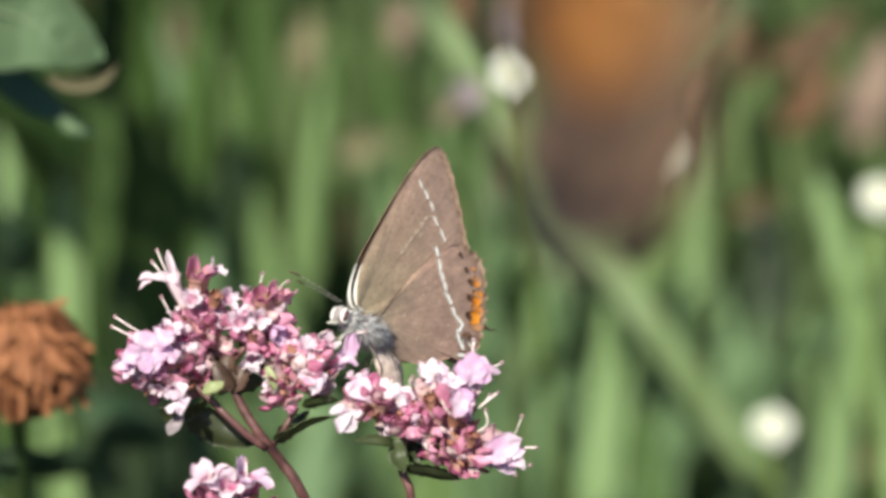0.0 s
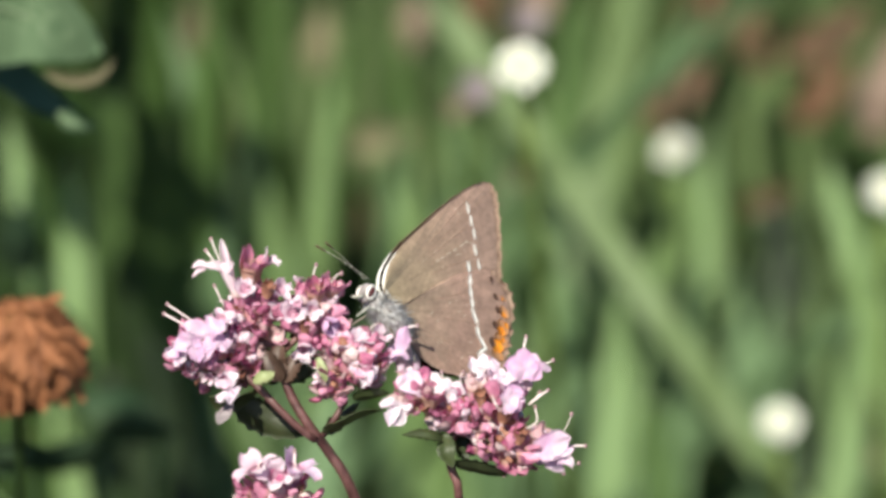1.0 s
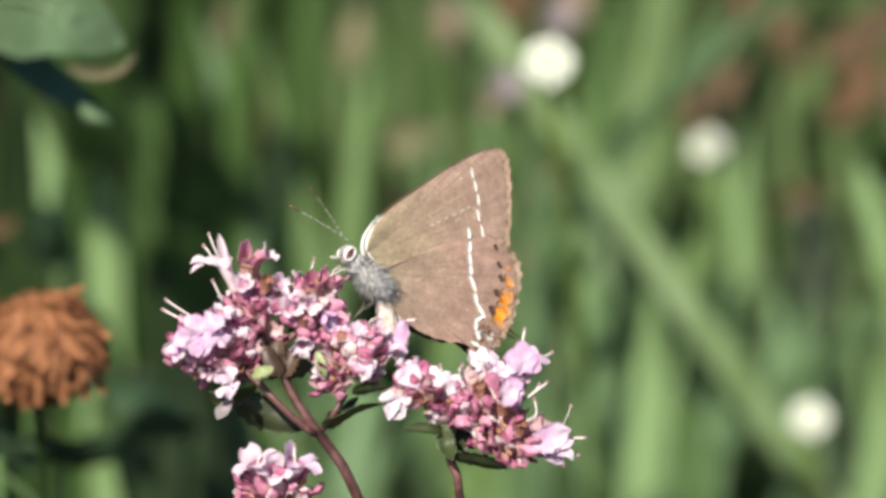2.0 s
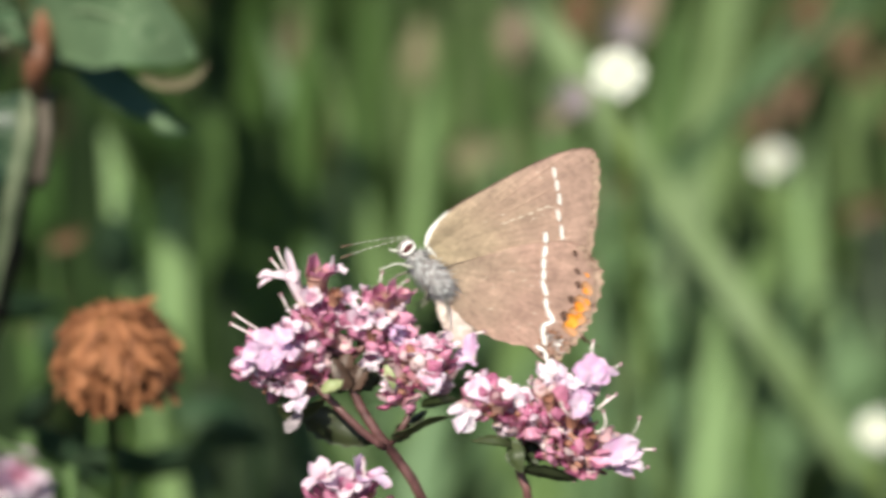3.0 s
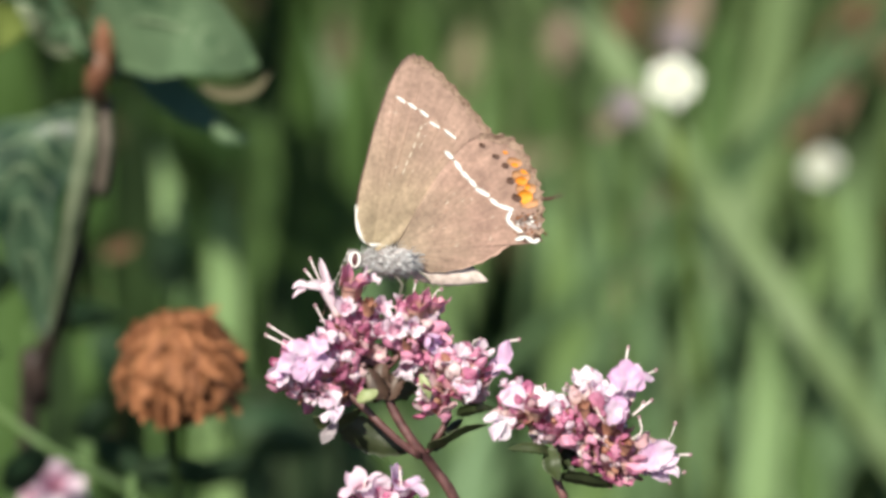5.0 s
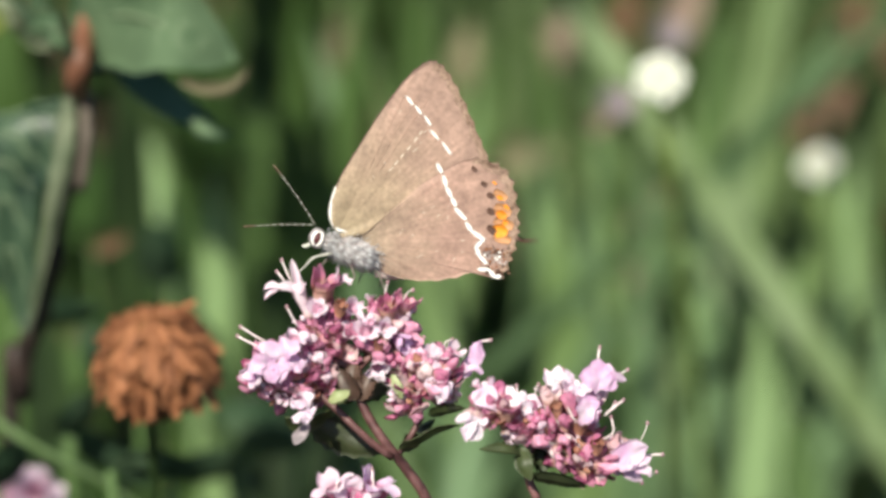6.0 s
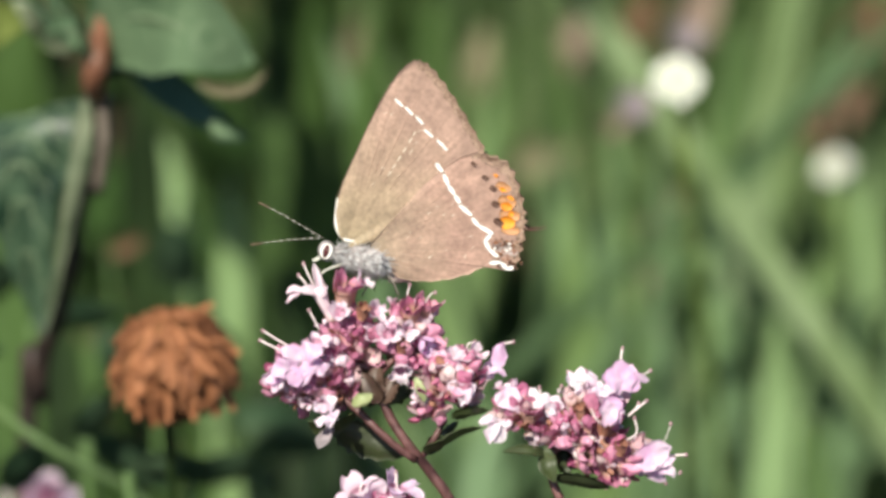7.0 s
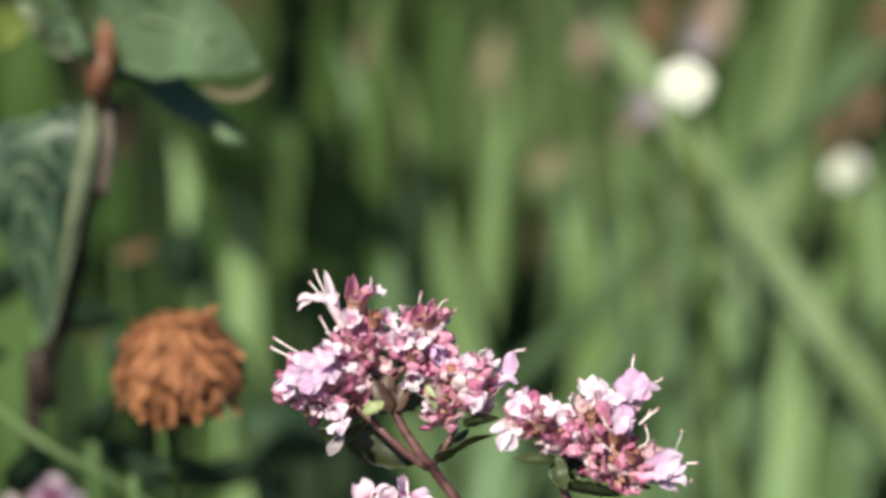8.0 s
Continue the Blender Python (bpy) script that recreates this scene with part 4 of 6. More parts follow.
        s.shell(leaf_rows(q, (-a.y, a.x, 0.2), rnd.uniform(9, 12), 14, 7, 0.15, 0.02, 0.06, turn), 0.22)
        leaf = part("leaf", s, LEAF, e, "broad green leaf")
        s = Shape()
        near = min(pts, key=lambda p: (p - base).length)
        s.tube(curve_points([near, (near + base) / 2 + Vector((0, 0, 0.8)), base + a * 1.5], 6), 0.4, 6)
        part("stalk", s, LEAF_RIB, leaf)
    tagged(e, "unseen tall herb added to shade the grass", "herb")


def ground_leaves():
    """Broad low leaves under the withered clover."""
    rnd = random.Random(9)
    for p, size, turn in (((-0.0305, 0.11151, 0.13303), 9, 0.3), ((-0.02642, 0.12734, 0.12017), 10, 2.2), ((-0.02541, 0.09635, 0.12578), 9, -0.4), ((-0.01624, 0.10485, 0.12041), 9, 0.6), ((-0.03393, 0.07887, 0.13556), 8, 1.2), ((-0.02243, 0.15839, 0.11464), 9, 1.8), ((0.06323, 0.285, 0.06199), 7, 0.3), ((0.05982, 0.275, 0.05114), 8, 0.9), ((0.05359, 0.28, 0.06815), 7, 2.2), ((0.06818, 0.28, 0.05673), 6, 1.3), ((0.05006, 0.27, 0.05133), 7, 0.6), ((-0.02795, 0.085, 0.13711), 6, 1.3), ((-0.02046, 0.062, 0.14442), 8, 0.25), ((-0.01043, 0.12, 0.11434), 8, 0.3), ((-0.04108, 0.10097, 0.13457), 9, 0.4), ((-0.01239, 0.12434, 0.11443), 9, 2.6), ((-0.0383, 0.13085, 0.12686), 9, 1), ((-0.05556, 0.12574, 0.11735), 10, 0.5), ((-0.0541, 0.14844, 0.11744), 10, 2), ((-0.0484, 0.09629, 0.12581), 10, 0.2)):
        c = Vector(p)
        e = new("low_leaf")
        e.location = (c.x, c.y + 0.012, 0)
        loc = (c - Vector(e.location)) / MM
        a = Vector((math.cos(turn), -0.35, math.sin(turn)))
        s = Shape()
        s.shell(leaf_rows([loc - a * size * 0.5, loc + Vector((0, -size * 0.1, size * 0.05)), loc + a * size * 0.5], (-a.z, -0.5, a.x), size * 0.55, 12, 7, 0.2, 0.03, 0.05, turn), 0.2)
        part("blade", s, LEAF, e)
        s = Shape()
        s.tube(curve_points([loc - a * size * 0.5, (loc - a * size * 0.5) * 0.5 + Vector((0, 3, 0)), (0, 0, -3)], 8), 0.45)
        part("stalk", s, BLADE_DULL, e)
        tagged(e, "broad green leaf low in the grass", "leaf", "low leaves")
    s = Shape()
    s.tube(curve_points([(-0.04461, 0.0751, 0.14984), (-0.04006, 0.07369, 0.14715), (-0.03652, 0.07256, 0.145), (-0.03256, 0.07289, 0.14135), (-0.02862, 0.07447, 0.13791), (-0.0237, 0.07741, 0.13275), (-0.01576, 0.08207, 0.12015), (-0.00884, 0.09099, 0.09427)], 28), 0.0004)
    tagged(part("runner_stem", s, BLADE_PALE, unit=1.0), "thin green stem slanting through the grass", "stem")


# ---- withered clover head ----
def clover():
    c = Vector((-0.02004, 0.052, 0.16006))
    e = new("withered_clover")
    e.location = (c.x + 0.003, c.y + 0.012, 0)
    loc = (c - Vector(e.location)) / MM
    s = Shape()
    s.tube(curve_points([(0, 0, -5), loc * 0.5 + Vector((1.5, 2, 0)), loc + Vector((-0.5, 2.0, -7)), loc + Vector((0, 0.5, -3))], 14), 0.42)
    # stalk takes the shade-dark blade colour, so it sinks into the dark
    part("stem", s, BLADE_SHADE, e, "green stalk")
    s = Shape()
    s.ball(loc, (4.6, 4.6, 4.8), 16, 10)
    head = part("head", s, RUST_CORE, e, "dense rust-brown flower head")
    rnd = random.Random(21)
    kinds = []
    for k in range(6):
        f = Shape()
        rows = []
        curl, wid, ln = rnd.uniform(0.2, 1.2), rnd.uniform(0.42, 0.72), rnd.uniform(2.6, 3.6)
        for i in range(7):
            u = i / 6
            w = wid * (0.50 + 0.60 * math.sin(math.pi * min(1, u * 0.85 + 0.08)))
            rows.append([(v * w + 0.16 * math.sin(5 * u + k), 0.42 * (1 - v * v) * (1 - 0.4 * u) + curl * 0.40 * u * u + 0.10 * math.sin(6 * v + k), ln * u - 0.35 * v * v * u) for v in (-1, -0.6, 0, 0.6, 1)])
        f.shell(rows, 0.10)
        crumple(f, k, 0.30, 0.8)
        kinds.append(f.mesh("floret", RUST))
    n = 250
    for i in range(n):
        z = 0.99 - 1.25 * (i + 0.5) / n
        a = i * 2.39996 + rnd.uniform(-0.35, 0.35)
        r = math.sqrt(1 - z * z)
        d = Vector((r * math.cos(a), r * math.sin(a), z))
        down = Vector((math.cos(a) * z, math.sin(a) * z, -r))
        hang = max(0.0, 0.40 - z)
        swell = 1 + 0.22 * noise.noise(d * 2.0 + Vector((3.1, 0, 0)))
        way = (down + d * rnd.uniform(-0.15, 0.10) + Vector((rnd.uniform(-0.35, 0.35), rnd.uniform(-0.35, 0.35), rnd.uniform(-0.35, 0.1) - 1.1 * hang)) + Vector((d.x, d.y, 0)) * 0.15 * hang).normalized()
        start = loc + Vector((d.x * 5.1, d.y * 5.1, d.z * 5.15)) * swell * rnd.uniform(0.84, 1.0) - way * 1.1
        xx = d.cross(way).normalized()
        m = Matrix((xx, way.cross(xx), way)).transposed().to_4x4()
        part("floret", kinds[i % 6], None, head, m=Matrix.Translation(start * MM) @ m @ Matrix.Rotation(rnd.uniform(-0.5, 0.5), 4, "Z") @ Matrix.Scale(rnd.uniform(0.7, 1.15), 4))
    tagged(e, "withered rust-brown clover head on green stalk", "clover")


# ---- flowering oregano; its space: x to the side, y away, z up, mm about the focus point ----
def floret_mesh(name, mat, open_=1.0, long_=1.0, seed=0):
    """Two-lipped corolla along +z: a widening tube, an erect notched upper lip and three lower lobes."""
    rnd = random.Random(seed)
    s = Shape()
    rows = []
    for i in range(9):
        u = i / 8
        r = 0.34 + 0.62 * u ** 1.7
        rows.append([(r * math.cos(a), r * math.sin(a) * 0.85, (-2.9 + 3.1 * u) * long_) for a in (2 * math.pi * k / 16 for k in range(17))])
    s.shell(rows, 0.05)
    s.ball((0, 0, -1.25 * long_), (0.62, 0.52, 0.4), 10, 6)
    lobes = ((90, 1.05, 1.5, 0.30), (200, 0.72, 1.15, 0.95), (270, 0.90, 1.55, 1.10), (340, 0.72, 1.15, 0.95))
    for ang, half, length, flare in lobes:
        a0 = radians(ang + rnd.uniform(-12, 12))
        length *= rnd.uniform(0.85, 1.2)
        fl = flare * open_ * rnd.uniform(0.75, 1.25)
        twist = rnd.uniform(-0.35, 0.35)
        grid = []
        for i in range(9):
            u = i / 8
            w = half * (math.sin(math.pi * (0.22 + 0.66 * u)) ** 0.6)
            th = fl * (0.25 + 0.95 * u)
            r = 0.86 + length * u * math.sin(th)
            z = 0.12 * long_ + length * u * math.cos(th)
            row = []
            for j in range(9):
                v = 2 * j / 8 - 1
                notch = 0.34 * (1 - min(1, abs(v) * 2.4)) * max(0, u - 0.75) * 4 * (1 if ang == 90 else 0.35)
                cup = (0.30 * v * v + twist * v * u) * (1 - 0.3 * u)
                ruf = 0.10 * math.sin(8 * v + ang + 6 * u) * u
                rr = r - notch * math.sin(th) - cup * math.cos(th) * 0.9
                zz = z - notch * math.cos(th) + cup * math.sin(th) + ruf
                x, y = rr, v * w
                row.append((x * math.cos(a0) - y * math.sin(a0), x * math.sin(a0) + y * math.cos(a0), zz))
            grid.append(row)
        s.shell(grid, 0.045)
    crumple(s, seed, 0.20, 1.0)
    return s.mesh(name, mat)


def bract_mesh(name, mat, seed):
    """A cupped pointed scale along +z, hollow to the inside."""
    rnd = random.Random(seed)
    s, rows = Shape(), []
    hw, ln = rnd.uniform(0.62, 0.85), rnd.uniform(1.7, 2.3)
    for i in range(7):
        u = i / 6
        w = hw * math.sin(math.pi * (0.14 + 0.84 * u)) ** 0.65
        row = []
        for j in range(7):
            v = 2 * j / 6 - 1
            row.append((math.sin(v * 1.25) * w, 0.62 * math.cos(v * 1.25) * math.sin(math.pi * (0.15 + 0.7 * u)) + 0.10 * math.sin(9 * u + seed), ln * u))
        rows.append(row)
    s.shell(rows, 0.07)
    crumple(s, seed, 0.22, 1.3)
    return s.mesh(name, mat)


def bud_mesh(name, mat, seed):
    """A closed bud: four rounded lobes packed together."""
    rnd = random.Random(seed)
    s = Shape()
    s.ball((0, 0, 0.55), (0.62, 0.58, 0.95), 14, 9, shape=lambda th, ph: 1 + 0.13 * math.cos(4 * ph + seed) * math.sin(th) - 0.10 * (th < 0.5))
    for k in range(3):
        a = k * 2.1 + rnd.uniform(0, 1)
        s.ball((0.28 * math.cos(a), 0.28 * math.sin(a), 1.25), (0.36, 0.34, 0.34), 8, 5)
    crumple(s, seed, 0.34, 1.5)
    return s.mesh(name, mat)


def calyx_mesh(name, mat, seed):
    """A bell with five teeth, open to +z."""
    s, rows = Shape(), []
    n = 20
    for i in range(6):
        u = i / 5
        r = 0.35 + 0.42 * math.sin(1.5 * u)
        rows.append([(r * math.cos(a), r * math.sin(a), 1.5 * u + (0.42 * max(0, math.cos(5 * a + seed)) if i == 5 else 0) - 0.02) for a in (2 * math.pi * k / n for k in range(n + 1))])
    s.shell(rows, 0.07)
    crumple(s, seed, 0.25, 1.2)
    return s.mesh(name, mat)


SCALES = {}


def scales():
    for k in range(4):
        SCALES["bract", k] = bract_mesh("bract", BRACT, k)
        SCALES["rose", k] = bract_mesh("bract", BRACT_PALE, k + 10)
        SCALES["dry", k] = bract_mesh("bract", BRACT_DRY, k + 20)
        SCALES["bud", k] = bud_mesh("bud", BRACT, k)
        SCALES["palebud", k] = bud_mesh("bud", COROLLA_PALE, k + 5)
        SCALES["calyx", k] = calyx_mesh("calyx", BRACT_PALE, k)
        SCALES["lilac", k] = floret_mesh("floret", COROLLA, 0.95, 1.0, k)
        SCALES["white", k] = floret_mesh("floret", COROLLA_PALE, 1.05, 1.0, k + 7)
        SCALES["narrow", k] = floret_mesh("floret", COROLLA, 0.35, 1.25, k + 11)
        SCALES["palenarrow", k] = floret_mesh("floret", COROLLA_PALE, 0.45, 1.2, k + 23)
        SCALES["rosehood", k] = floret_mesh("floret", BRACT, 0.30, 0.9, k + 51)
        SCALES["drycalyx", k] = calyx_mesh("calyx", BRACT_DRY, k + 3)
        SCALES["small", k] = floret_mesh("floret", COROLLA_PALE, 0.8, 0.7, k + 17)


def flower_head(parent, centre, radius, count, seed, name="flower_head", label="", stalk=(0, 0, -1)):
    """A tight head of overlapping bracts, buds and calyces round a core."""
    rnd = random.Random(seed)
    c, r, st = Vector(centre), Vector(radius), Vector(stalk).normalized()
    s = Shape()
    s.ball(c, tuple(r * 0.70), 14, 9, shape=lambda th, ph: 1 + 0.12 * math.sin(3 * ph + seed) * math.sin(2 * th))
    head = part(name, s, CORE, parent, label)
    count = int(count * 2.1)
    for i in range(count):
        z = 1 - 2 * (i + 0.5) / count
        a = i * 2.39996 + rnd.uniform(-0.35, 0.35)
        q = math.sqrt(1 - z * z)
        d = Vector((q * math.cos(a), q * math.sin(a), z))
        if d.dot(st) > 0.82:
            continue
        k = rnd.random()
        kind = "bract" if k < 0.40 else "rose" if k < 0.60 else "bud" if k < 0.76 else "palebud" if k < 0.85 else "calyx" if k < 0.89 else "dry" if k < 0.97 else "small"
        way = (d - st * 0.45 + Vector((rnd.uniform(-0.35, 0.35), rnd.uniform(-0.35, 0.35), rnd.uniform(-0.3, 0.3)))).normalized()
        place = c + Vector((d.x * r.x, d.y * r.y, d.z * r.z)) * rnd.uniform(0.62, 1.12) - way * 0.4
        # scales turn their backs outwards
        yy = (d - way * d.dot(way))
        yy = yy.normalized() if yy.length > 1e-3 else way.orthogonal().normalized()
        m = Matrix((yy.cross(way), yy, way)).transposed().to_4x4()
        sz = rnd.uniform(0.50, 1.02)
        if kind == "dry":
            sz *= 0.7
        if kind in ("small", "palenarrow", "white"):
            sz *= 0.55
            place = place + way * 1.4
        part(SCALES[kind, i % 4].name.split(".")[0], SCALES[kind, i % 4], None, head, m=Matrix.Translation(place * MM) @ m @ Matrix.Rotation(rnd.uniform(-0.5, 0.5), 4, "Z") @ Matrix.Scale(sz, 4))
    return head


def floret(head, kind, k, place, way, size=1.0, spin=0.0, label=""):
    part("floret", SCALES[kind, k], None, head, label, m=aim(place, way, spin, size))


def petals(head, mat, lobes, label="", seed=0):
    """An open flower of broad lobes, each along its own line; all in one mesh."""
    s = Shape()
    for k, (pts, width) in enumerate(lobes):
        d = Vector(pts[-1]) - Vector(pts[0])
        side = d.cross(Vector((0, -1, 0.3))).normalized() + Vector((0, 0.25 * (-1) ** k, 0))
        s.shell(leaf_rows(pts, side, width * 0.86, 12, 9, 0.34 * (-1) ** (k + seed), 0.05, 0.13, 2.3 * k + seed, 1.25), 0.05)
    crumple(s, seed, 0.42, 1.1)
    part("floret", s, mat, head, label)


def stamen(head, pts, r=0.07, tip=True):
    s = Shape()
    cp = curve_points(pts, 8)
    s.tube(cp, r, 6)
    if tip:
        s.ball(cp[-1], (0.16, 0.13, 0.20), 8, 5, mat=1)
    part("stamen", s, [STAMEN, ANTHER], head)


def oregano():
    scales()
    e = new("oregano_sprig")
    # stems
    s = Shape()
    s.tube(curve_points([(-1.91, 0.6, -7.91), (-2.09, 0.3, -9.95), (-1.77, 0, -11.54), (-0.86, 0, -13.59), (0.5, 0, -15.63), (2.09, 1, -17.68), (4.14, 2, -21.09), (8, 10, -32.22), (10.72, 30, -66.3), (11.63, 60, -129.92), (12.09, 110, -225.36)], 40), [0.34 + 0.0045 * min(i, 24) for i in range(40)], 10)
    part("stem", s, OREG_STEM, e, "purple-brown square stem")
    for pts, r in (([(-2, 0.3, -9.5), (-3.14, 0, -9.04), (-5.18, 0, -8.36)], 0.28), ([(-1.91, 0.3, -9.73), (-0.86, 0.2, -8.59), (0.05, 0.2, -7.45)], 0.28), ([(-5.86, -0.2, -10.32), (-4.73, -0.4, -11.68), (-3.59, -0.5, -12.68), (-2.23, -0.8, -14.04), (-0.64, -0.6, -15.5), (0.95, 0, -16.68)], 0.31),
                   ([(3.36, 0, -13.36), (2.45, 0, -14.95), (1.55, 0.3, -16.31)], 0.26),
                   ([(12.63, 0, -15.18), (11.63, 0, -17), (12.09, 0.5, -19.04), (12.63, 1, -20.86), (13, 8, -29.95), (11.18, 29, -66.3)], 0.36),
                   ([(-1.77, 0, -21.09), (0.27, 2, -24.95), (6.63, 8, -29.95)], 0.4)):
        s = Shape()
        s.tube(curve_points(pts, 14), r, 9)
        part("branch", s, OREG_STEM, e)
    # leaves under the heads
    def leaf(pts, side, w, mt, lab=""):
        s = Shape()
        s.shell(leaf_rows(pts, side, w, 14, 7, 0.3, 0.10, 0.06), 0.10)
        part("leaf", s, mt, e, lab)

    leaf([(-5.41, 2.2, -13.82), (-4.04, 2.6, -14.86), (-2.23, 2.6, -15.68), (0.27, 1.6, -16.31)], (0.25, -0.35, 0.9), 2.9, OREG_SHADE, "leaf coloured dark to stand for shade")
    leaf([(1.55, -0.3, -16.09), (3, -1.2, -15.63), (4.59, -1.4, -14.72), (6.41, -0.8, -14.13)], (0.15, -0.9, 0.4), 1.8, OREG_LEAF, "toothed green leaf")
    leaf([(11.86, -0.6, -16.31), (10.72, -1.8, -15.86), (9.36, -2, -15.72), (7.91, -1.6, -16)], (0.1, -0.8, -0.6), 1.4, OREG_LEAF)
    leaf([(12.09, -1, -18.36), (13.68, -1.8, -18.59), (15.04, -1.8, -18.86), (16.54, -1.2, -19.13)], (0.1, -0.8, 0.6), 1.7, OREG_SHADE, "leaf coloured dark to stand for shade")
    leaf([(11.41, -1.4, -15.86), (11.45, -2.2, -17.22), (12.09, -2, -18.59)], (0.9, -0.3, 0.1), 1.6, OREG_LEAF)
    leaf([(-4.04, -2.2, -11.95), (-3.27, -2.8, -11.77), (-2.45, -2.4, -11.32)], (0.0, -0.5, -0.9), 1.2, OREG_BRACT_G, "pale green bract")
    leaf([(-1.91, 0.5, -12), (-3.14, 1, -11.32), (-4.27, 1, -9.95), (-4.73, 0.8, -8.59)], (0.8, 0.3, 0.6), 3.0, OREG_LEAF, "dark bract")
    leaf([(-1.77, 0.8, -11.77), (-0.64, 1, -10.86), (0.05, 1, -9.73), (0.27, 0.8, -8.82)], (0.8, 0.3, -0.5), 2.6, OREG_LEAF, "dark bract")
    for pts, side in ((((-1.91, -0.8, -11.99), (-2.54, -1.2, -10.86), (-3.27, -0.8, -9.5)), (0.8, -0.3, 0.3)), (((-1.82, -0.6, -11.99), (-1.18, -1, -10.86), (-0.36, -0.6, -9.72)), (0.8, -0.2, -0.4)), (((-2.23, -0.3, -11.31), (-2.23, -0.8, -10.18), (-1.91, -0.4, -9.04)), (0.9, -0.2, 0.0))):
        leaf(list(pts), side, 1.7, OREG_DARK, "dark purple-green bract")
    leaf([(1.64, 0.5, -16.09), (3, 1, -14.5), (4.36, 1, -13.59)], (0.6, 0.3, 0.6), 2.0, OREG_LEAF, "dark bract")
    leaf([(12.09, 0.6, -16.31), (13.22, 1, -16.31), (14.59, 1.2, -16.31)], (0.2, 0.3, 0.9), 3.0, OREG_LEAF, "dark bract")
    leaf([(-3.82, 1, -12.68), (-6.09, 1, -13.82), (-7.68, 0, -13.36)], (0.2, -0.8, 0.5), 2.2, OREG_LEAF)
    leaf([(-5.86, -1, -13.82), (-6.54, -1.5, -14.72), (-6.91, -1.5, -15.63)], (0.9, -0.3, 0.2), 1.3, LILAC_GREY, "faded hanging bract")
    leaf([(3.91, -1, -13.36), (5.27, -1.6, -13.04), (6.86, -1.2, -12.77)], (0.1, -0.8, 0.5), 1.6, OREG_LEAF)
    leaf([(0.95, -2.4, -9.95), (1.41, -2.6, -11.09), (1.73, -2.2, -12)], (0.9, -0.3, 0.2), 0.8, OREG_BRACT_G, "pale green bract")
    # heads
    h1 = flower_head(e, (-7.45, 0, -9.95), (2.5, 2.2, 2.1), 70, 3, stalk=(0.45, 0, -0.9))
    h1b = flower_head(e, (-4.27, 0.3, -6.77), (1.6, 1.7, 2.4), 52, 5, stalk=(0.2, 0, -0.95))
    h1c = flower_head(e, (-5.27, 0.2, -10.5), (1.6, 1.5, 1.7), 34, 29, stalk=(0.6, 0, -0.8))
    h2 = flower_head(e, (0.27, 0.2, -6.86), (1.95, 1.9, 2.4), 56, 7, stalk=(-0.4, 0, -0.9))
    h3 = flower_head(e, (3.82, -0.3, -10.31), (2.2, 2.0, 1.9), 48, 11, stalk=(-0.3, 0, -0.95))
    h3b = flower_head(e, (2, -0.6, -12.31), (0.8, 0.8, 0.9), 12, 12)
    h4 = flower_head(e, (14.9, 0, -14.13), (2.2, 2.1, 2.9), 76, 13, stalk=(-0.5, 0, -0.85))
    h4b = flower_head(e, (9.13, -0.3, -12.77), (1.3, 1.3, 1.2), 26, 17, stalk=(0.5, 0, -0.8))
    h4d = flower_head(e, (11.99, -0.2, -13.95), (1.4, 1.4, 1.5), 30, 23, stalk=(0.3, 0, -0.9))
    h4c = flower_head(e, (16.63, -0.4, -16.86), (2.7, 2.0, 1.2), 44, 18, stalk=(-0.7, 0, -0.6))
    h5 = flower_head(e, (-2.23, -0.3, -21.08), (2.2, 2.0, 1.3), 34, 19)
    # open florets
    floret(h1, "small", 1, (-10.09, -2.4, -9.95), (-0.7, -0.6, -0.2), 0.6, 1.4)
    floret(h1, "small", 0, (-6.91, -2.6, -7.22), (0.1, -0.75, 0.6), 0.55, 2.0)
    floret(h1b, "rosehood", 2, (-4.54, -0.8, -3.23), (0.12, -0.35, 0.92), 0.98, 0.6, "deep pink hooded flower")
    floret(h1b, "small", 3, (-3.27, -0.6, -2.32), (0.55, -0.4, 0.7), 0.50, 0.4)
    floret(h1b, "small", 1, (-2.23, -1.8, -4.73), (0.4, -0.7, 0.5), 0.55, 0.4)
    floret(h1b, "small", 2, (-4.95, -2, -4.73), (-0.3, -0.8, 0.4), 0.55, 1.4)
    floret(h2, "small", 0, (-1.09, -2, -6.54), (-0.2, -0.8, 0.5), 0.60, 1.0)
    floret(h2, "white", 3, (-0.18, -2, -9.27), (0.1, -0.80, -0.55), 0.56, 0.2)
    floret(h2, "rosehood", 1, (1.73, -0.8, -4.73), (0.35, -0.35, 0.86), 0.90, 0.2)
    floret(h2, "rosehood", 0, (0.73, -1.4, -4.95), (0.0, -0.5, 0.86), 0.80, 0.8)
    floret(h2, "narrow", 2, (1.54, -1.6, -7.22), (0.75, -0.5, -0.35), 0.66, 0.1)
    floret(h2, "small", 3, (0.5, -2.4, -6.32), (0.1, -0.9, 0.4), 0.5, 0.1)
    floret(h3, "small", 1, (4.45, -1.2, -8.68), (0.0, -0.45, 0.85), 0.62, 0.8)
    floret(h3, "small", 3, (3, -1.5, -9.04), (-0.3, -0.5, 0.8), 0.60, 0.0)
    floret(h3, "small", 2, (5.95, -1, -8.36), (0.3, -0.5, 0.8), 0.55, 0.0)
    floret(h4b, "rosehood", 3, (10.18, -1.8, -13.04), (0.1, -0.6, 0.78), 0.80, 0.2)
    floret(h4, "small", 0, (15.54, -1.6, -11.54), (0.1, -0.7, 0.7), 0.66, 1.7)
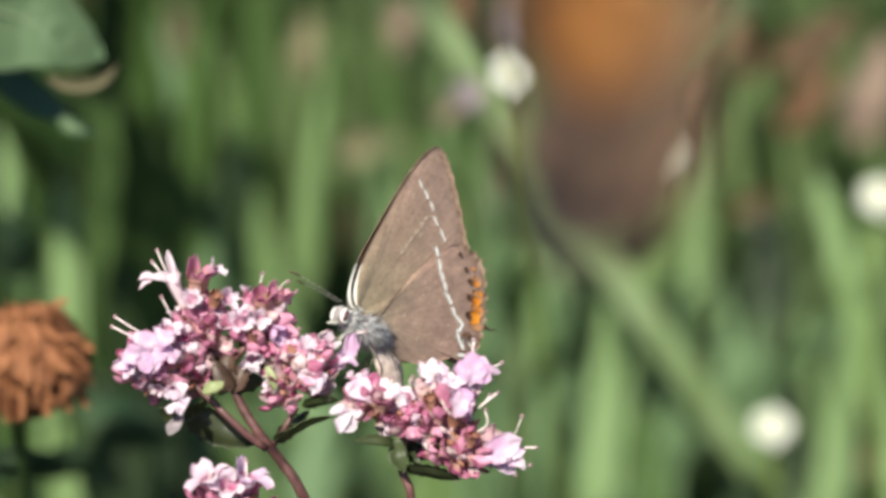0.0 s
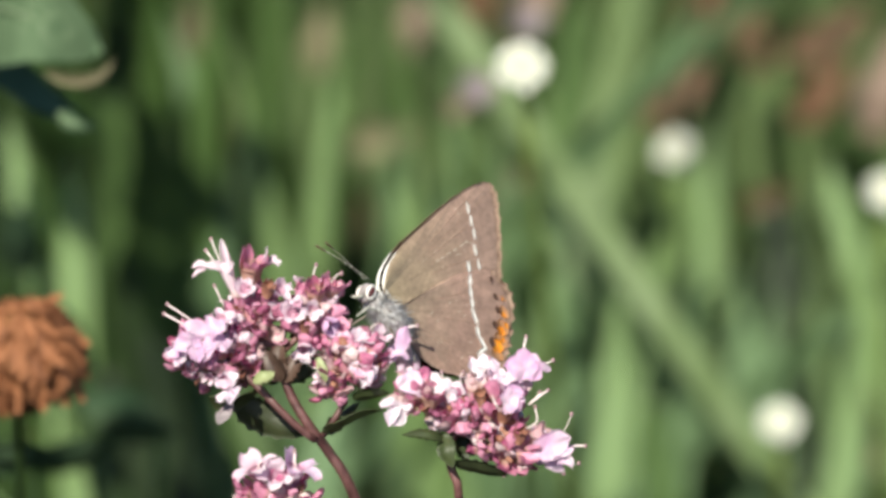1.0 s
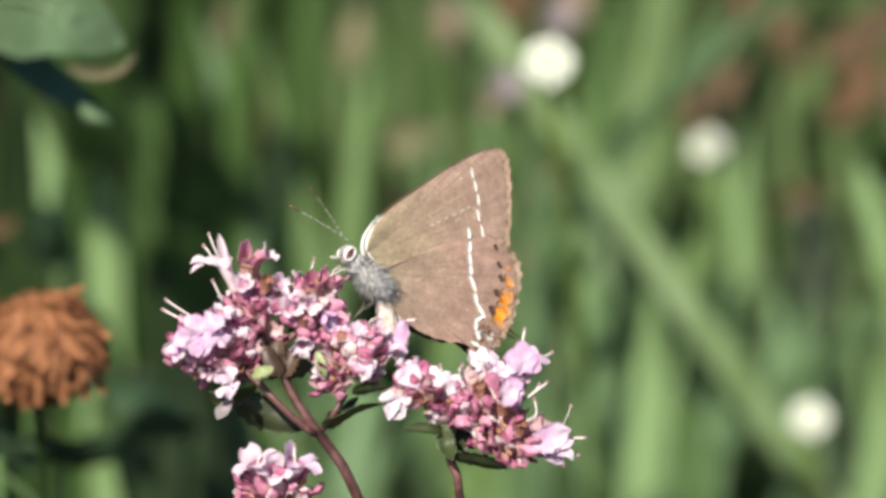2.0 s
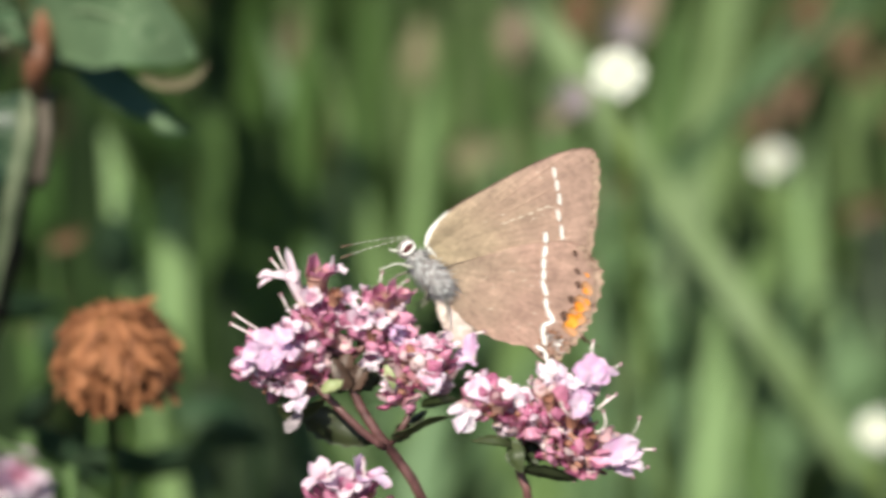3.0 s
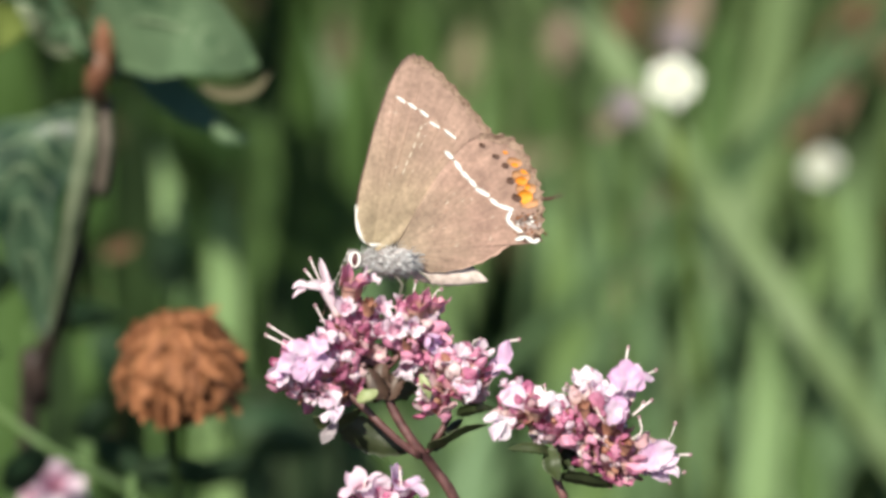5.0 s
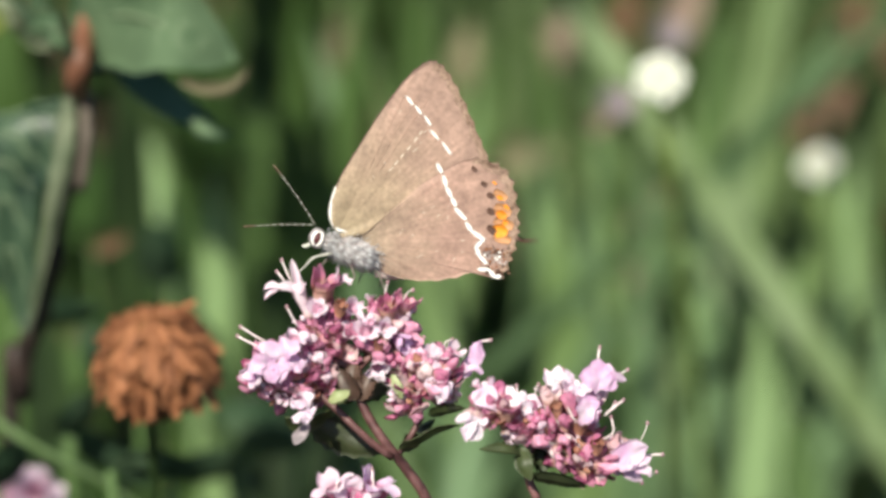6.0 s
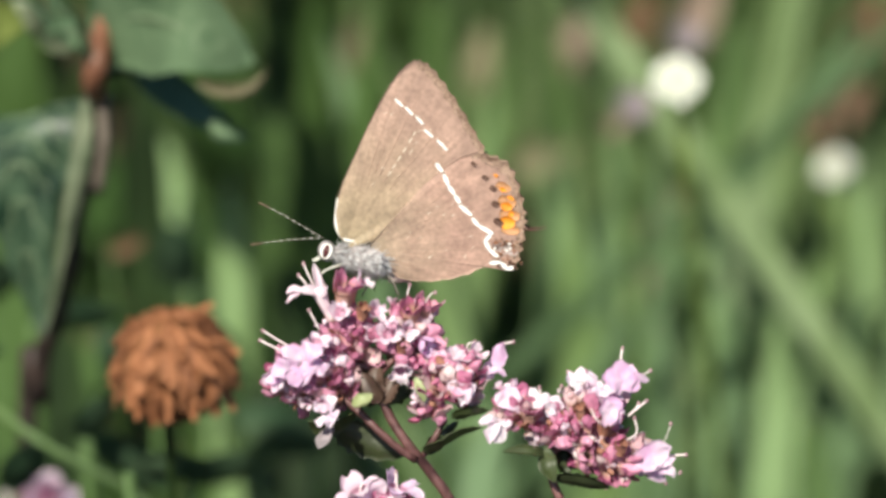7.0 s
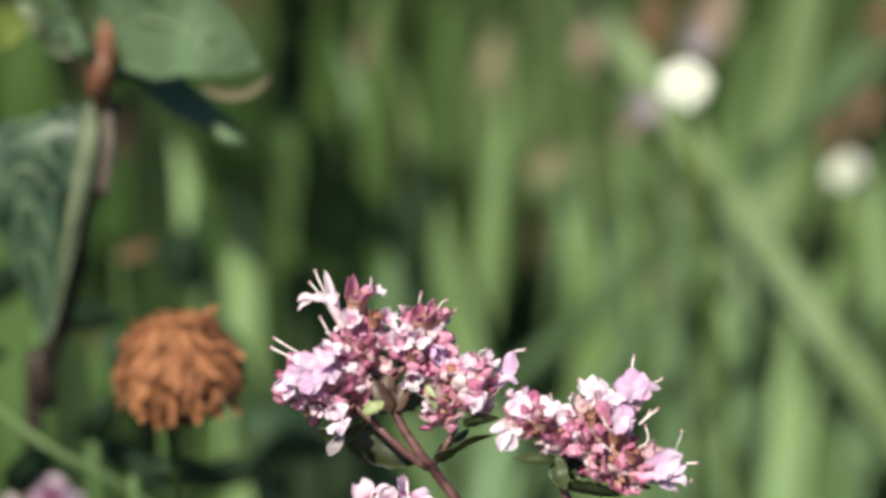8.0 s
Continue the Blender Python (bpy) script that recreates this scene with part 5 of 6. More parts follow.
    floret(h4c, "small", 1, (18.72, -1.2, -15.86), (0.3, -0.6, 0.7), 0.45, 0.3)
    floret(h5, "lilac", 0, (-0.55, -1.2, -19.13), (0.25, -0.4, 0.88), 0.90, 0.5)
    floret(h5, "white", 2, (-3.63, -1.2, -19.22), (-0.45, -0.45, 0.76), 0.95, 1.0)
    floret(h5, "small", 3, (-2.09, -2.2, -19.76), (0.0, -0.8, 0.6), 0.80, 0.0)
    petals(h1, LIP, ((( (-8.18, -3.4, -8.95), (-8.81, -3.9, -8.04), (-9.36, -3.7, -7.31)), 1.9), (((-8, -3.4, -8.86), (-7.36, -3.9, -7.77), (-6.72, -3.6, -7.13)), 2.1), (((-8, -3.4, -9.04), (-6.91, -3.9, -8.95), (-5.86, -3.5, -8.77)), 2.0), (((-8.36, -3.4, -9.04), (-9.36, -4, -9.04), (-10.63, -3.6, -9.31)), 2.0), (((-8.09, -3.4, -9.13), (-7.81, -4.2, -9.72), (-7.36, -4, -10.13)), 2.0), (((-8.36, -3.4, -9.13), (-8.72, -4.1, -9.77), (-9.04, -3.9, -10.13)), 1.7)), "open lilac flower", 1)
    petals(h1, LIP, ((((-9.72, -2.4, -9.5), (-10.36, -2.8, -9.95), (-11, -2.6, -9.77)), 1.1), (((-9.63, -2.4, -9.72), (-10.09, -2.8, -10.5), (-10.4, -2.6, -10.86)), 1.2)), "", 2)
    petals(h1, LIP_PALE, ((((-6.09, -2.4, -12.59), (-6.63, -2.9, -12.13), (-7.18, -2.7, -11.86)), 1.1), (((-6, -2.4, -12.49), (-5.63, -2.9, -11.86), (-5.36, -2.7, -11.4)), 1.1), (((-5.91, -2.4, -12.68), (-5.36, -2.9, -12.77), (-4.91, -2.7, -12.59)), 1.0), (((-6.09, -2.4, -12.77), (-5.91, -2.9, -13.36), (-5.63, -2.8, -13.77)), 1.1), (((-6.18, -2.4, -12.77), (-6.72, -2.9, -13.31), (-7, -2.8, -13.68)), 1.1)), "small pale flower", 3)
    petals(h3, LIP_PALE, ((((4.54, -2.2, -10.31), (4.91, -2.9, -11.31), (4.63, -2.6, -12.4)), 1.7), (((4.73, -2.2, -10.31), (5.5, -2.6, -10.86), (5.82, -2.4, -11.49)), 1.1), (((4.36, -2.2, -10.31), (3.82, -2.6, -10.86), (3.73, -2.4, -11.49)), 1.0)), "pale open flower", 4)
    petals(h3, LIP, ((((6.27, -0.4, -10.5), (7.27, -0.8, -9.22), (8.09, -0.5, -7.5)), 1.7), (((6.63, -0.6, -10.13), (7.45, -1.1, -9.59), (8.27, -0.9, -9.72)), 0.9), (((6.45, -0.6, -10.31), (6.63, -1, -9.27), (7.18, -0.8, -8.5)), 0.9)), "pointed lilac flower", 5)
    petals(h4b, LIP_PALE, ((((7.91, -1.4, -13.36), (7.18, -2, -14.27), (6.63, -1.8, -15.31)), 1.3), (((8, -1.4, -13.49), (7.81, -1.9, -14.58), (7.36, -1.7, -15.49)), 1.1), (((7.91, -1.4, -13.31), (6.82, -1.8, -13.49), (6, -1.6, -13.68)), 1.1), (((8.09, -1.4, -13.31), (8.27, -1.9, -13.86), (8.36, -1.7, -14.31)), 0.9)), "pale flower hanging down", 6)
    petals(h4b, LIP, ((((9.36, -1.4, -12.77), (8.36, -1.9, -11.86), (7.27, -1.6, -11.22)), 1.6), (((9.45, -1.2, -12.68), (8.81, -1.6, -11.63), (8.27, -1.4, -11.04)), 1.2)), "", 7)
    petals(h4b, LIP_PALE, ((((10.09, -0.8, -12.86), (9.9, -1.3, -11.77), (9.27, -1, -11.13)), 1.3), (((10.09, -0.8, -12.86), (10.36, -1.3, -11.86), (10.27, -1, -11.22)), 1.1)), "", 8)
    petals(h4d, LIP_PALE, ((((12.63, -1.4, -12.68), (11.54, -2, -11.95), (10.45, -1.8, -12.4)), 1.6), (((12.54, -1.4, -12.77), (11.9, -2.2, -12.68), (11.18, -2, -13.13)), 1.3), (((12.72, -1.2, -12.59), (12.36, -1.7, -11.86), (11.9, -1.4, -11.59)), 1.0)), "", 9)
    petals(h4, LIP_PALE, ((((14.27, -0.8, -11.77), (13.63, -1.3, -10.5), (13.36, -1, -9.59)), 1.1), (((14.27, -0.9, -11.68), (14.27, -1.6, -10.31), (14.27, -1.3, -9.31)), 1.1), (((14.36, -0.8, -11.77), (14.99, -1.2, -10.59), (15.08, -1, -9.59)), 1.1), (((14.36, -1.2, -11.86), (13.99, -2, -11.22), (13.72, -2, -10.86)), 1.0)), "upright pale flower", 10)
    petals(h4, LIP, ((((16.27, -1.2, -12.13), (17.17, -1.8, -10.5), (18.17, -1.2, -8.86)), 2.6), (((16.63, -0.6, -11.86), (17.81, -0.7, -10.31), (18.72, -0.4, -9.31)), 1.9), (((17.31, -1.4, -11.31), (18.45, -1.9, -10.68), (19.26, -1.7, -11.04)), 1.3), (((17.99, -0.8, -10.77), (18.81, -1.1, -10.31), (19.72, -0.9, -10.5)), 0.9)), "large upright lilac flower", 11)
    petals(h4, LIP, ((((16.17, -2.4, -13.95), (16.63, -3, -12.77), (17.17, -2.6, -11.77)), 2.0), (((16.45, -2.2, -13.86), (17.26, -2.7, -13.04), (17.72, -2.4, -12.49)), 1.2)), "", 12)
    petals(h4, LIP_PALE, ((((15.27, -1.8, -12.45), (15.54, -2.3, -11.68), (15.45, -2, -10.95)), 1.2), (((15.36, -1.8, -12.45), (16.08, -2.2, -11.77), (16.45, -2, -11.4)), 1.0)), "", 13)
    petals(h4c, LIP, ((((17.99, -1.4, -17.4), (19.72, -2, -16.58), (21.54, -1.5, -15.77)), 2.4), (((18.08, -1.4, -17.49), (19.9, -2.1, -17.04), (21.72, -1.8, -16.86)), 1.7), (((19.58, -1.2, -17.31), (20.95, -1.7, -17.58), (21.72, -1.5, -18.22)), 1.2), (((19.13, -0.8, -17.58), (20.26, -1.1, -18.13), (20.9, -1, -18.67)), 0.8)), "large lilac flower held sideways", 14)
    # withered orange-brown calyces among the pink
    for head, place, way in ((h1b, (-3.27, -2, -5.18), (0.2, -0.5, 0.8)), (h2, (-0.05, -2.2, -7.91), (0.1, -0.6, 0.7)), (h4, (14.27, -2.4, -13.36), (-0.2, -0.5, 0.8)), (h4, (15.95, -2.4, -14.72), (0.2, -0.5, 0.8)), (h4c, (17.31, -2.2, -16.31), (0.1, -0.5, 0.8))):
        part("calyx", SCALES["drycalyx", 0], None, head, "withered orange-brown calyx", m=aim(place, way, 0.3, 0.7))
    # slender pale flower with a forked lip and upright lobes
    s = Shape()
    s.tube(curve_points([(-5.82, -0.5, -5.04), (-6.27, -0.8, -3.95), (-6.73, -0.9, -2.68)], 8), [0.30, 0.34, 0.38, 0.42, 0.48, 0.54, 0.6, 0.62], 10)
    for pts, w in ((((-6.54, -0.9, -3.04), (-6.91, -0.7, -1.77), (-7.09, -0.5, -0.68)), 0.85), (((-6.82, -0.9, -2.91), (-7.45, -1.6, -2.91), (-8.45, -1.8, -2.95)), 0.95),
                   (((-8.09, -1.7, -2.91), (-8.73, -1.8, -2.82), (-9.27, -1.7, -3.18)), 0.75), (((-8.18, -1.7, -3.04), (-8.73, -1.8, -3.41), (-9.27, -1.6, -3.95)), 0.75), (((-6.54, -1.2, -3.23), (-6.18, -1.8, -2.95), (-6, -2, -2.5)), 0.8)):
        s.shell(leaf_rows(pts, (0.3, 0.55, 0.75), w, 8, 5, 0.3, 0.04, 0.08), 0.06)
    part("floret", s, COROLLA_WHITE, h1, "slender pale flower with a forked lip")
    # stamens
    stamen(h1, ((-8.36, -2, -7.77), (-9.73, -2.2, -7), (-11.18, -2, -6.09)), 0.08)
    stamen(h1, ((-8.45, -2.4, -8.36), (-9.95, -2.6, -7.59), (-11.41, -2.4, -6.86)), 0.09)
    stamen(h1, ((-7.23, -0.4, -3.14), (-7.82, -0.4, -2.23), (-8.27, -0.3, -1.68)), 0.08)
    stamen(h1, ((-7, -0.6, -2.68), (-7.54, -0.6, -1.55), (-7.86, -0.5, -0.77)), 0.07)
    stamen(h1, ((-6.09, -0.2, -2.91), (-6.54, 0, -1.77), (-7, 0, -0.95)), 0.10)
    stamen(h1, ((-6.63, -2, -6.09), (-7.09, -2.2, -5.18), (-7.45, -2.2, -4.5)), 0.08)
    stamen(h2, ((0.27, -1, -4.5), (0.45, -1, -3.36), (0.64, -0.8, -2.59)), 0.06)
    stamen(h2, ((0.73, -0.6, -4.5), (1.27, -0.4, -3.59), (1.64, -0.3, -3.23)), 0.06)
    stamen(h2, ((1.86, -0.5, -4.04), (2.32, -0.4, -3.36), (2.68, -0.3, -3.23)), 0.05)
    stamen(h3, ((7.32, -0.4, -8.36), (7.91, -0.5, -7.5), (8.91, -0.4, -7.27)), 0.10)
    stamen(h3, ((3.45, -1, -8.36), (3.09, -1, -7.5), (3.54, -0.8, -7.04)), 0.06)
    stamen(h3, ((5.04, -1, -8.13), (5.27, -1, -7.41), (5.82, -0.8, -7.23)), 0.06)
    stamen(h4, ((17.54, -0.8, -9.27), (17.54, -0.8, -8.59), (17.68, -0.6, -7.91)), 0.09)
    stamen(h4, ((18.68, -0.8, -10.41), (19.27, -0.8, -10.04), (19.9, -0.7, -9.73)), 0.06)
    stamen(h4, ((18, -1.8, -13.36), (18.81, -2, -12.68), (19.54, -1.8, -12.13)), 0.10)
    stamen(h4, ((18.22, -1.6, -13.13), (18.63, -1.7, -12.77), (18.9, -1.6, -12.32)), 0.08)
    stamen(h4, ((17.54, -1.8, -15.41), (18.68, -2, -14.72), (18.54, -1.8, -13.5)), 0.07)
    stamen(h4, ((13.68, -1, -10.18), (13.45, -1, -9.73), (13.27, -0.9, -9.73)), 0.07)
    stamen(h4b, ((11.18, -1, -12), (11.04, -1, -11.41), (10.95, -0.9, -10.95)), 0.06)
    stamen(h4c, ((21.09, -0.8, -16.59), (21.86, -0.8, -16.54), (22.68, -0.7, -16.54)), 0.10)
    stamen(h4c, ((20.5, -0.8, -17.91), (20.86, -0.8, -18.5), (21, -0.7, -18.81)), 0.09)
    stamen(h4c, ((20.18, -1, -17.22), (21.27, -1, -18.13), (22.18, -0.8, -17.95)), 0.05)
    stamen(h5, ((-0.55, -1, -19.04), (-0.64, -1, -18.36), (-0.68, -0.9, -17.59)), 0.10)
    stamen(h5, ((-3.59, -1, -19.5), (-3.45, -1, -18.59), (-2.82, -0.8, -18.22)), 0.08)
    stamen(h4, ((15.04, -3, -12.68), (15.36, -3.4, -13.36), (15.72, -3.2, -13.82)), 0.06)
    stamen(h4, ((12.54, -1.6, -11.77), (12.45, -1.8, -11.22), (12.72, -1.6, -10.86)), 0.05)
    stamen(h4, ((20.72, 0.5, -15.86), (21.27, 0.6, -14.72), (21.5, 0.7, -14.04)), 0.035)
    return tagged(e, "pink oregano flower heads on a purple-brown stem", "flower")


def second_oregano():
    """Out-of-focus oregano head among the grass."""
    c = Vector((-0.02600, 0.085, 0.12960))
    e = new("oregano_plant")
    e.location = (c.x, c.y + 0.02, 0)
    loc = (c - Vector(e.location)) / MM
    s = Shape()
    s.tube(curve_points([(0, 0, -5), loc * 0.5 + Vector((2, 0, 0)), loc], 10), 0.5)
    part("stem", s, OREG_STEM, e)
    h = flower_head(e, loc, (1.5, 1.5, 1.3), 12, 41)
    floret(h, "white", 0, loc + Vector((0.5, -1.8, 1.8)), (0.1, -0.6, 0.8), 1.4)
    floret(h, "white", 1, loc + Vector((-1.4, -1.6, 1.1)), (-0.5, -0.6, 0.5), 1.4)
    floret(h, "white", 2, loc + Vector((1.6, -1.5, 0.4)), (0.6, -0.6, 0.3), 1.0)
    return tagged(e, "pale pink oregano head low in the grass", "flower")


# ---- butterflies; their space: x towards the tail, y away, z up, mm about the thorax ----
def wing_shape(outline, side, camber=0.35, pleat=0.05, lobes=26, scallop=0.0, margin=0.93, fringe=(0, 89)):
    """A wing fanned out from its hinge at the origin: pleated along the veins, with a fringed margin. side: -1 or 1, the way its underside faces."""
    s = Shape()
    pts = curve_points([(x, 0, z) for x, z in outline], 90)
    for i, p in enumerate(pts):
        p.length = p.length * (1 + scallop * math.cos(i * 2.1))
    rings = (0.03, 0.15, 0.3, 0.45, 0.6, 0.74, 0.86, margin, 1.0)

    def at(i, u, lift):
        p = pts[i] * u
        y = camber * math.sin(math.pi * u * 0.9) + pleat * u * math.cos(i * lobes * 2 * math.pi / 90)
        return (p.x, side * (y + lift), p.z)

    for lift, mat in ((0.03, 0), (-0.03, 1)):
        rows = [[at(i, u, lift) for i in range(90)] for u in rings]
        if (side < 0) == (lift > 0):
            rows = [list(reversed(r)) for r in rows]
        k = len(s.m)
        s.grid(rows, mat)
        for q in range(89):
            i = 88 - q if (side < 0) == (lift > 0) else q
            if fringe[0] <= i <= fringe[1]:
                s.m[k + 7 * 89 + q] = 2
    a = len(s.v) // 2
    last = a - 90
    for i in range(89):
        j = i if side > 0 else 89 - i
        jn = i + 1 if side > 0 else 88 - i
        b = a + last + (89 - i if side > 0 else i)
        bn = a + last + (88 - i if side > 0 else i + 1)
        s.f.append((last + j, last + jn, bn, b))
        s.m.append(2)
    return s


def dash(s, a, b, w, side, lift, taper=0.7):
    """A small raised patch of scales from a to b."""
    a, b = Vector((a[0], 0, a[1])), Vector((b[0], 0, b[1]))
    d = (b - a) * 1.10
    n = Vector((-d.z, 0, d.x)).normalized()
    rows = []
    for u, k in ((0, taper * 0.6), (0.12, taper), (0.5, 1), (0.88, taper), (1, taper * 0.6)):
        p = a + d * u
        rows.append([p + n * w * k * v + Vector((0, side * (lift + 0.02 * (1 - v * v)), 0)) for v in (-0.5, 0, 0.5)])
    if side > 0:
        rows = [list(reversed(r)) for r in rows]
    s.shell(rows, 0.03)


def hairstreak():
    e = new("hairstreak_butterfly")
    parts = {}
    fore_hinge, hind_hinge = (-1.73, 0.82), (-0.23, 0.36)
    fore = [(0, 0), (-0.55, 0.64), (-0.82, 1.55), (-0.77, 3.04), (-0.27, 4.86), (0.73, 7.13), (1.82, 9.54), (3.09, 12), (4.23, 13.72), (5.18, 14.63), (5.91, 14.81), (6.82, 14.31), (7.86, 13.04), (9.09, 11.22), (10.27, 9.18), (11.18, 7.45), (10.82, 6), (8.54, 3.95), (5.36, 1.91), (2.18, 0.18), (0.59, -0.36)]
    hind = [(0, 0), (2.04, 2.27), (4.54, 5.09), (7.04, 7.13), (8.77, 7.91), (10.04, 7.63), (11.32, 7.09), (12.13, 5.91), (12.63, 4.27), (12.91, 2.73), (12.95, 1.91), (12.77, 0.64), (12.45, -0.59), (12.04, -1.64), (11.32, -1.45), (10.13, -1.09), (8.68, -1.82), (6.59, -2.41), (4.32, -2.54), (2.5, -2.18), (1.05, -1.18)]
    for side, word in ((-1, "near"), (1, "far")):
        fw = part("forewing", wing_shape(fore, side, 0.22, 0.014, 15, 0.008, 0.955, (45, 70)), [UNDER, UPPER, FRINGE], e, "brown forewing with a broken white line")
        hw = part("hindwing", wing_shape(hind, side, 0.22, 0.014, 17, 0.014, 0.945, (18, 66)), [UNDER_H, UPPER, FRINGE], e, "brown hindwing with a white zigzag line and orange spots")
        parts["fore", side], parts["hind", side] = fw, hw
        # white costal root
        s = Shape()
        cp = [Vector((x, side * 0.06, z)) for x, z in ((0.82, 0.18), (-0.18, 0.36), (-0.73, 1.23), (-0.82, 2.36), (-0.64, 3.73))]
        s.tube(curve_points(cp, 12), [0.06, 0.10, 0.13, 0.14, 0.14, 0.13, 0.12, 0.10, 0.08, 0.06, 0.05, 0.03], 6)
        part("costa", s, MARK_WHITE, fw, "cream leading edge")
        # veins
        for wing, ends in ((fw, ((4.54, 13.91), (5.91, 14.45), (6.82, 13.91), (7.82, 12.63), (8.91, 11), (10.04, 8.95))), (hw, ((10.04, 7.18), (11.82, 5.64), (12.5, 4.09), (12.27, 0.09), (9.77, -1), (6.13, -2.09)))):
            for tx, tz in ends:
                s = Shape()
                s.tube([p + Vector((0, side * (0.22 * math.sin(math.pi * 0.9 * (0.40 + 0.57 * i / 9)) + 0.035), 0)) for i, p in enumerate(curve_points([(tx * 0.40, 0, tz * 0.40), (tx * 0.7, 0, tz * 0.7), (tx * 0.97, 0, tz * 0.97)], 10))], [0.022 - 0.001 * i for i in range(10)], 5)
                part("vein", s, VEIN, wing)
        # pale streak across the forewing
        for a, b in (((3.4, 5.5), (3.65, 5.9)), ((3.75, 6.1), (3.98, 6.45)), ((4.15, 6.7), (4.4, 7.1)), ((4.6, 7.4), (4.85, 7.8)), ((5.05, 8.15), (5.3, 8.55)), ((5.4, 8.75), (5.6, 9.05))):
            s = Shape()
            dash(s, a, b, 0.15, side, 0.27)
            part("pale_scales", s, MARK_CREAM, fw)
        # white lines
        s = Shape()
        for a, b in ((((3.95, 11.77)), ((4.54, 11.18))), (((4.77, 11.09)), ((5.36, 10.5))), (((5.64, 10.36)), ((6.18, 9.73))), (((6.27, 9.27)), ((6.95, 8.68))), (((7.32, 8.45)), ((8.09, 7.63)))):
            s = Shape()
            dash(s, a, b, 0.25, side, 0.28)
            part("white_dash", s, MARK_WHITE, fw)
        for a, b in ((((5.64, 7.13)), ((6.13, 6.45))), (((6.27, 6.23)), ((6.63, 5.41))), (((6.63, 5.32)), ((7.13, 4.64))), (((7.18, 4.54)), ((7.59, 3.91))), (((7.54, 3.73)), ((8.5, 2.95))), (((8.59, 2.68)), ((9.13, 2.04))), (((9.13, 2.04)), ((10.22, 1.45))),
                     (((10.13, 1.36)), ((9.68, 0.82))), (((9.63, 0.82)), ((10.04, 0.09))), (((10.04, 0.09)), ((10.68, -0.45))), (((10.04, -1)), ((10.86, -0.91))), (((10.95, -0.91)), ((11.45, -1.45))), (((11.45, -1.45)), ((11.95, -1.36)))):
            s = Shape()
            dash(s, a, b, 0.38, side, 0.29)
            part("white_dash", s, MARK_WHITE, hw)
        # warm scales between the veins behind the spots
        for a, b, w in (((10.55, 5.45), (11.55, 4.95), 0.75), ((10.75, 4.25), (12.0, 3.75), 0.95), ((10.85, 3.1), (12.3, 2.75), 1.0), ((11.0, 1.75), (12.3, 1.6), 0.8)):
            s = Shape()
            dash(s, a, b, w, side, 0.205, 0.75)
            part("warm_scales", s, MARK_WARM, hw)
        # scratches and bare specks
        worn = random.Random(77 + side)
        for wing, box in ((fw, (0.5, 7.5, 2.0, 11.0)), (hw, (3.0, 9.5, -1.2, 4.0))):
            s = Shape()
            for _ in range(16):
                x, z = worn.uniform(box[0], box[1]), worn.uniform(box[2], box[3])
                a, g = worn.uniform(0.2, 1.4), worn.uniform(0.08, 0.5)
                if wing is fw and not 0.25 * z < x < 0.75 * z + 1.5 or wing is hw and z > 0.8 * x:
                    continue
                dash(s, (x, z), (x + g * math.cos(a), z + g * math.sin(a)), worn.uniform(0.04, 0.09), side, 0.255, 0.6)
            part("scratches", s, MARK_CREAM, wing)
        # spots
        for (a, b), w in ((((10.75, 2.38), (11.95, 2.18)), 1.2), (((10.92, 3.72), (11.75, 3.48)), 0.8), (((11.55, 3.05), (11.95, 2.92)), 0.55), (((10.80, 5.05), (11.30, 4.86)), 0.42), (((11.45, 4.45), (11.90, 4.15)), 0.36), (((10.30, 6.20), (10.65, 6.02)), 0.24)):
            s = Shape()
            dash(s, a, b, w, side, 0.24 if w > 0.7 else 0.25, 0.58)
            part("orange_spot", s, MARK_ORANGE, hw)
            if w > 1.1:                            # the orange shows on the upper face as well
                s = Shape()
                dash(s, a, b, w * 1.3, -side, -0.06, 0.85)
                part("orange_spot", s, MARK_ORANGE, hw)
        for a, b, w in ((((8.5, 7.18)), ((8.86, 6.91)), 0.32), (((9.41, 6.04)), ((9.86, 5.82)), 0.34), (((10.04, 5.18)), ((10.5, 4.91)), 0.42), (((10.22, 3.91)), ((10.72, 3.64)), 0.5), (((10.41, 2.54)), ((11.04, 2.09)), 0.55), (((11.54, -1.09)), ((12.09, -1.27)), 0.55), (((10.68, -1.09)), ((11.13, -1.23)), 0.45)):
            s = Shape()
            dash(s, a, b, w, side, 0.27, 0.9)
            part("black_spot", s, MARK_BLACK, hw)
        s = Shape()
        dash(s, (10.32, 0.45), (12.13, -0.18), 0.9, side, 0.21, 0.6)
        part("grey_patch", s, MARK_BLUE, hw, "dusty grey-blue patch")
        # dark, rusty and pale scales dusted over the tail corner
        dust = random.Random(31)
        for mat, word, count in ((MARK_BLACK, "dark_dust", 26), (RUST, "rusty_dust", 34), (MARK_WHITE, "pale_dust", 4)):
            s = Shape()
            for _ in range(count):
                x, z = dust.uniform(10.2, 12.5), dust.uniform(-1.3, 1.0)
                a = dust.uniform(0, 3.1)
                g = dust.uniform(0.10, 0.28)
                dash(s, (x, z), (x + g * math.cos(a), z + g * math.sin(a)), dust.uniform(0.10, 0.2), side, 0.235, 0.8)
            part(word, s, mat, hw)
        # thin dark and rusty line inside the margin
        s = Shape()
        for (x0, z0), (x1, z1) in (((9.6, 7.15), (10.3, 6.8)), ((10.6, 6.7), (11.2, 6.2)), ((11.4, 6.0), (11.9, 5.2)), ((12.0, 5.0), (12.3, 4.1)), ((12.35, 3.9), (12.55, 3.0))):
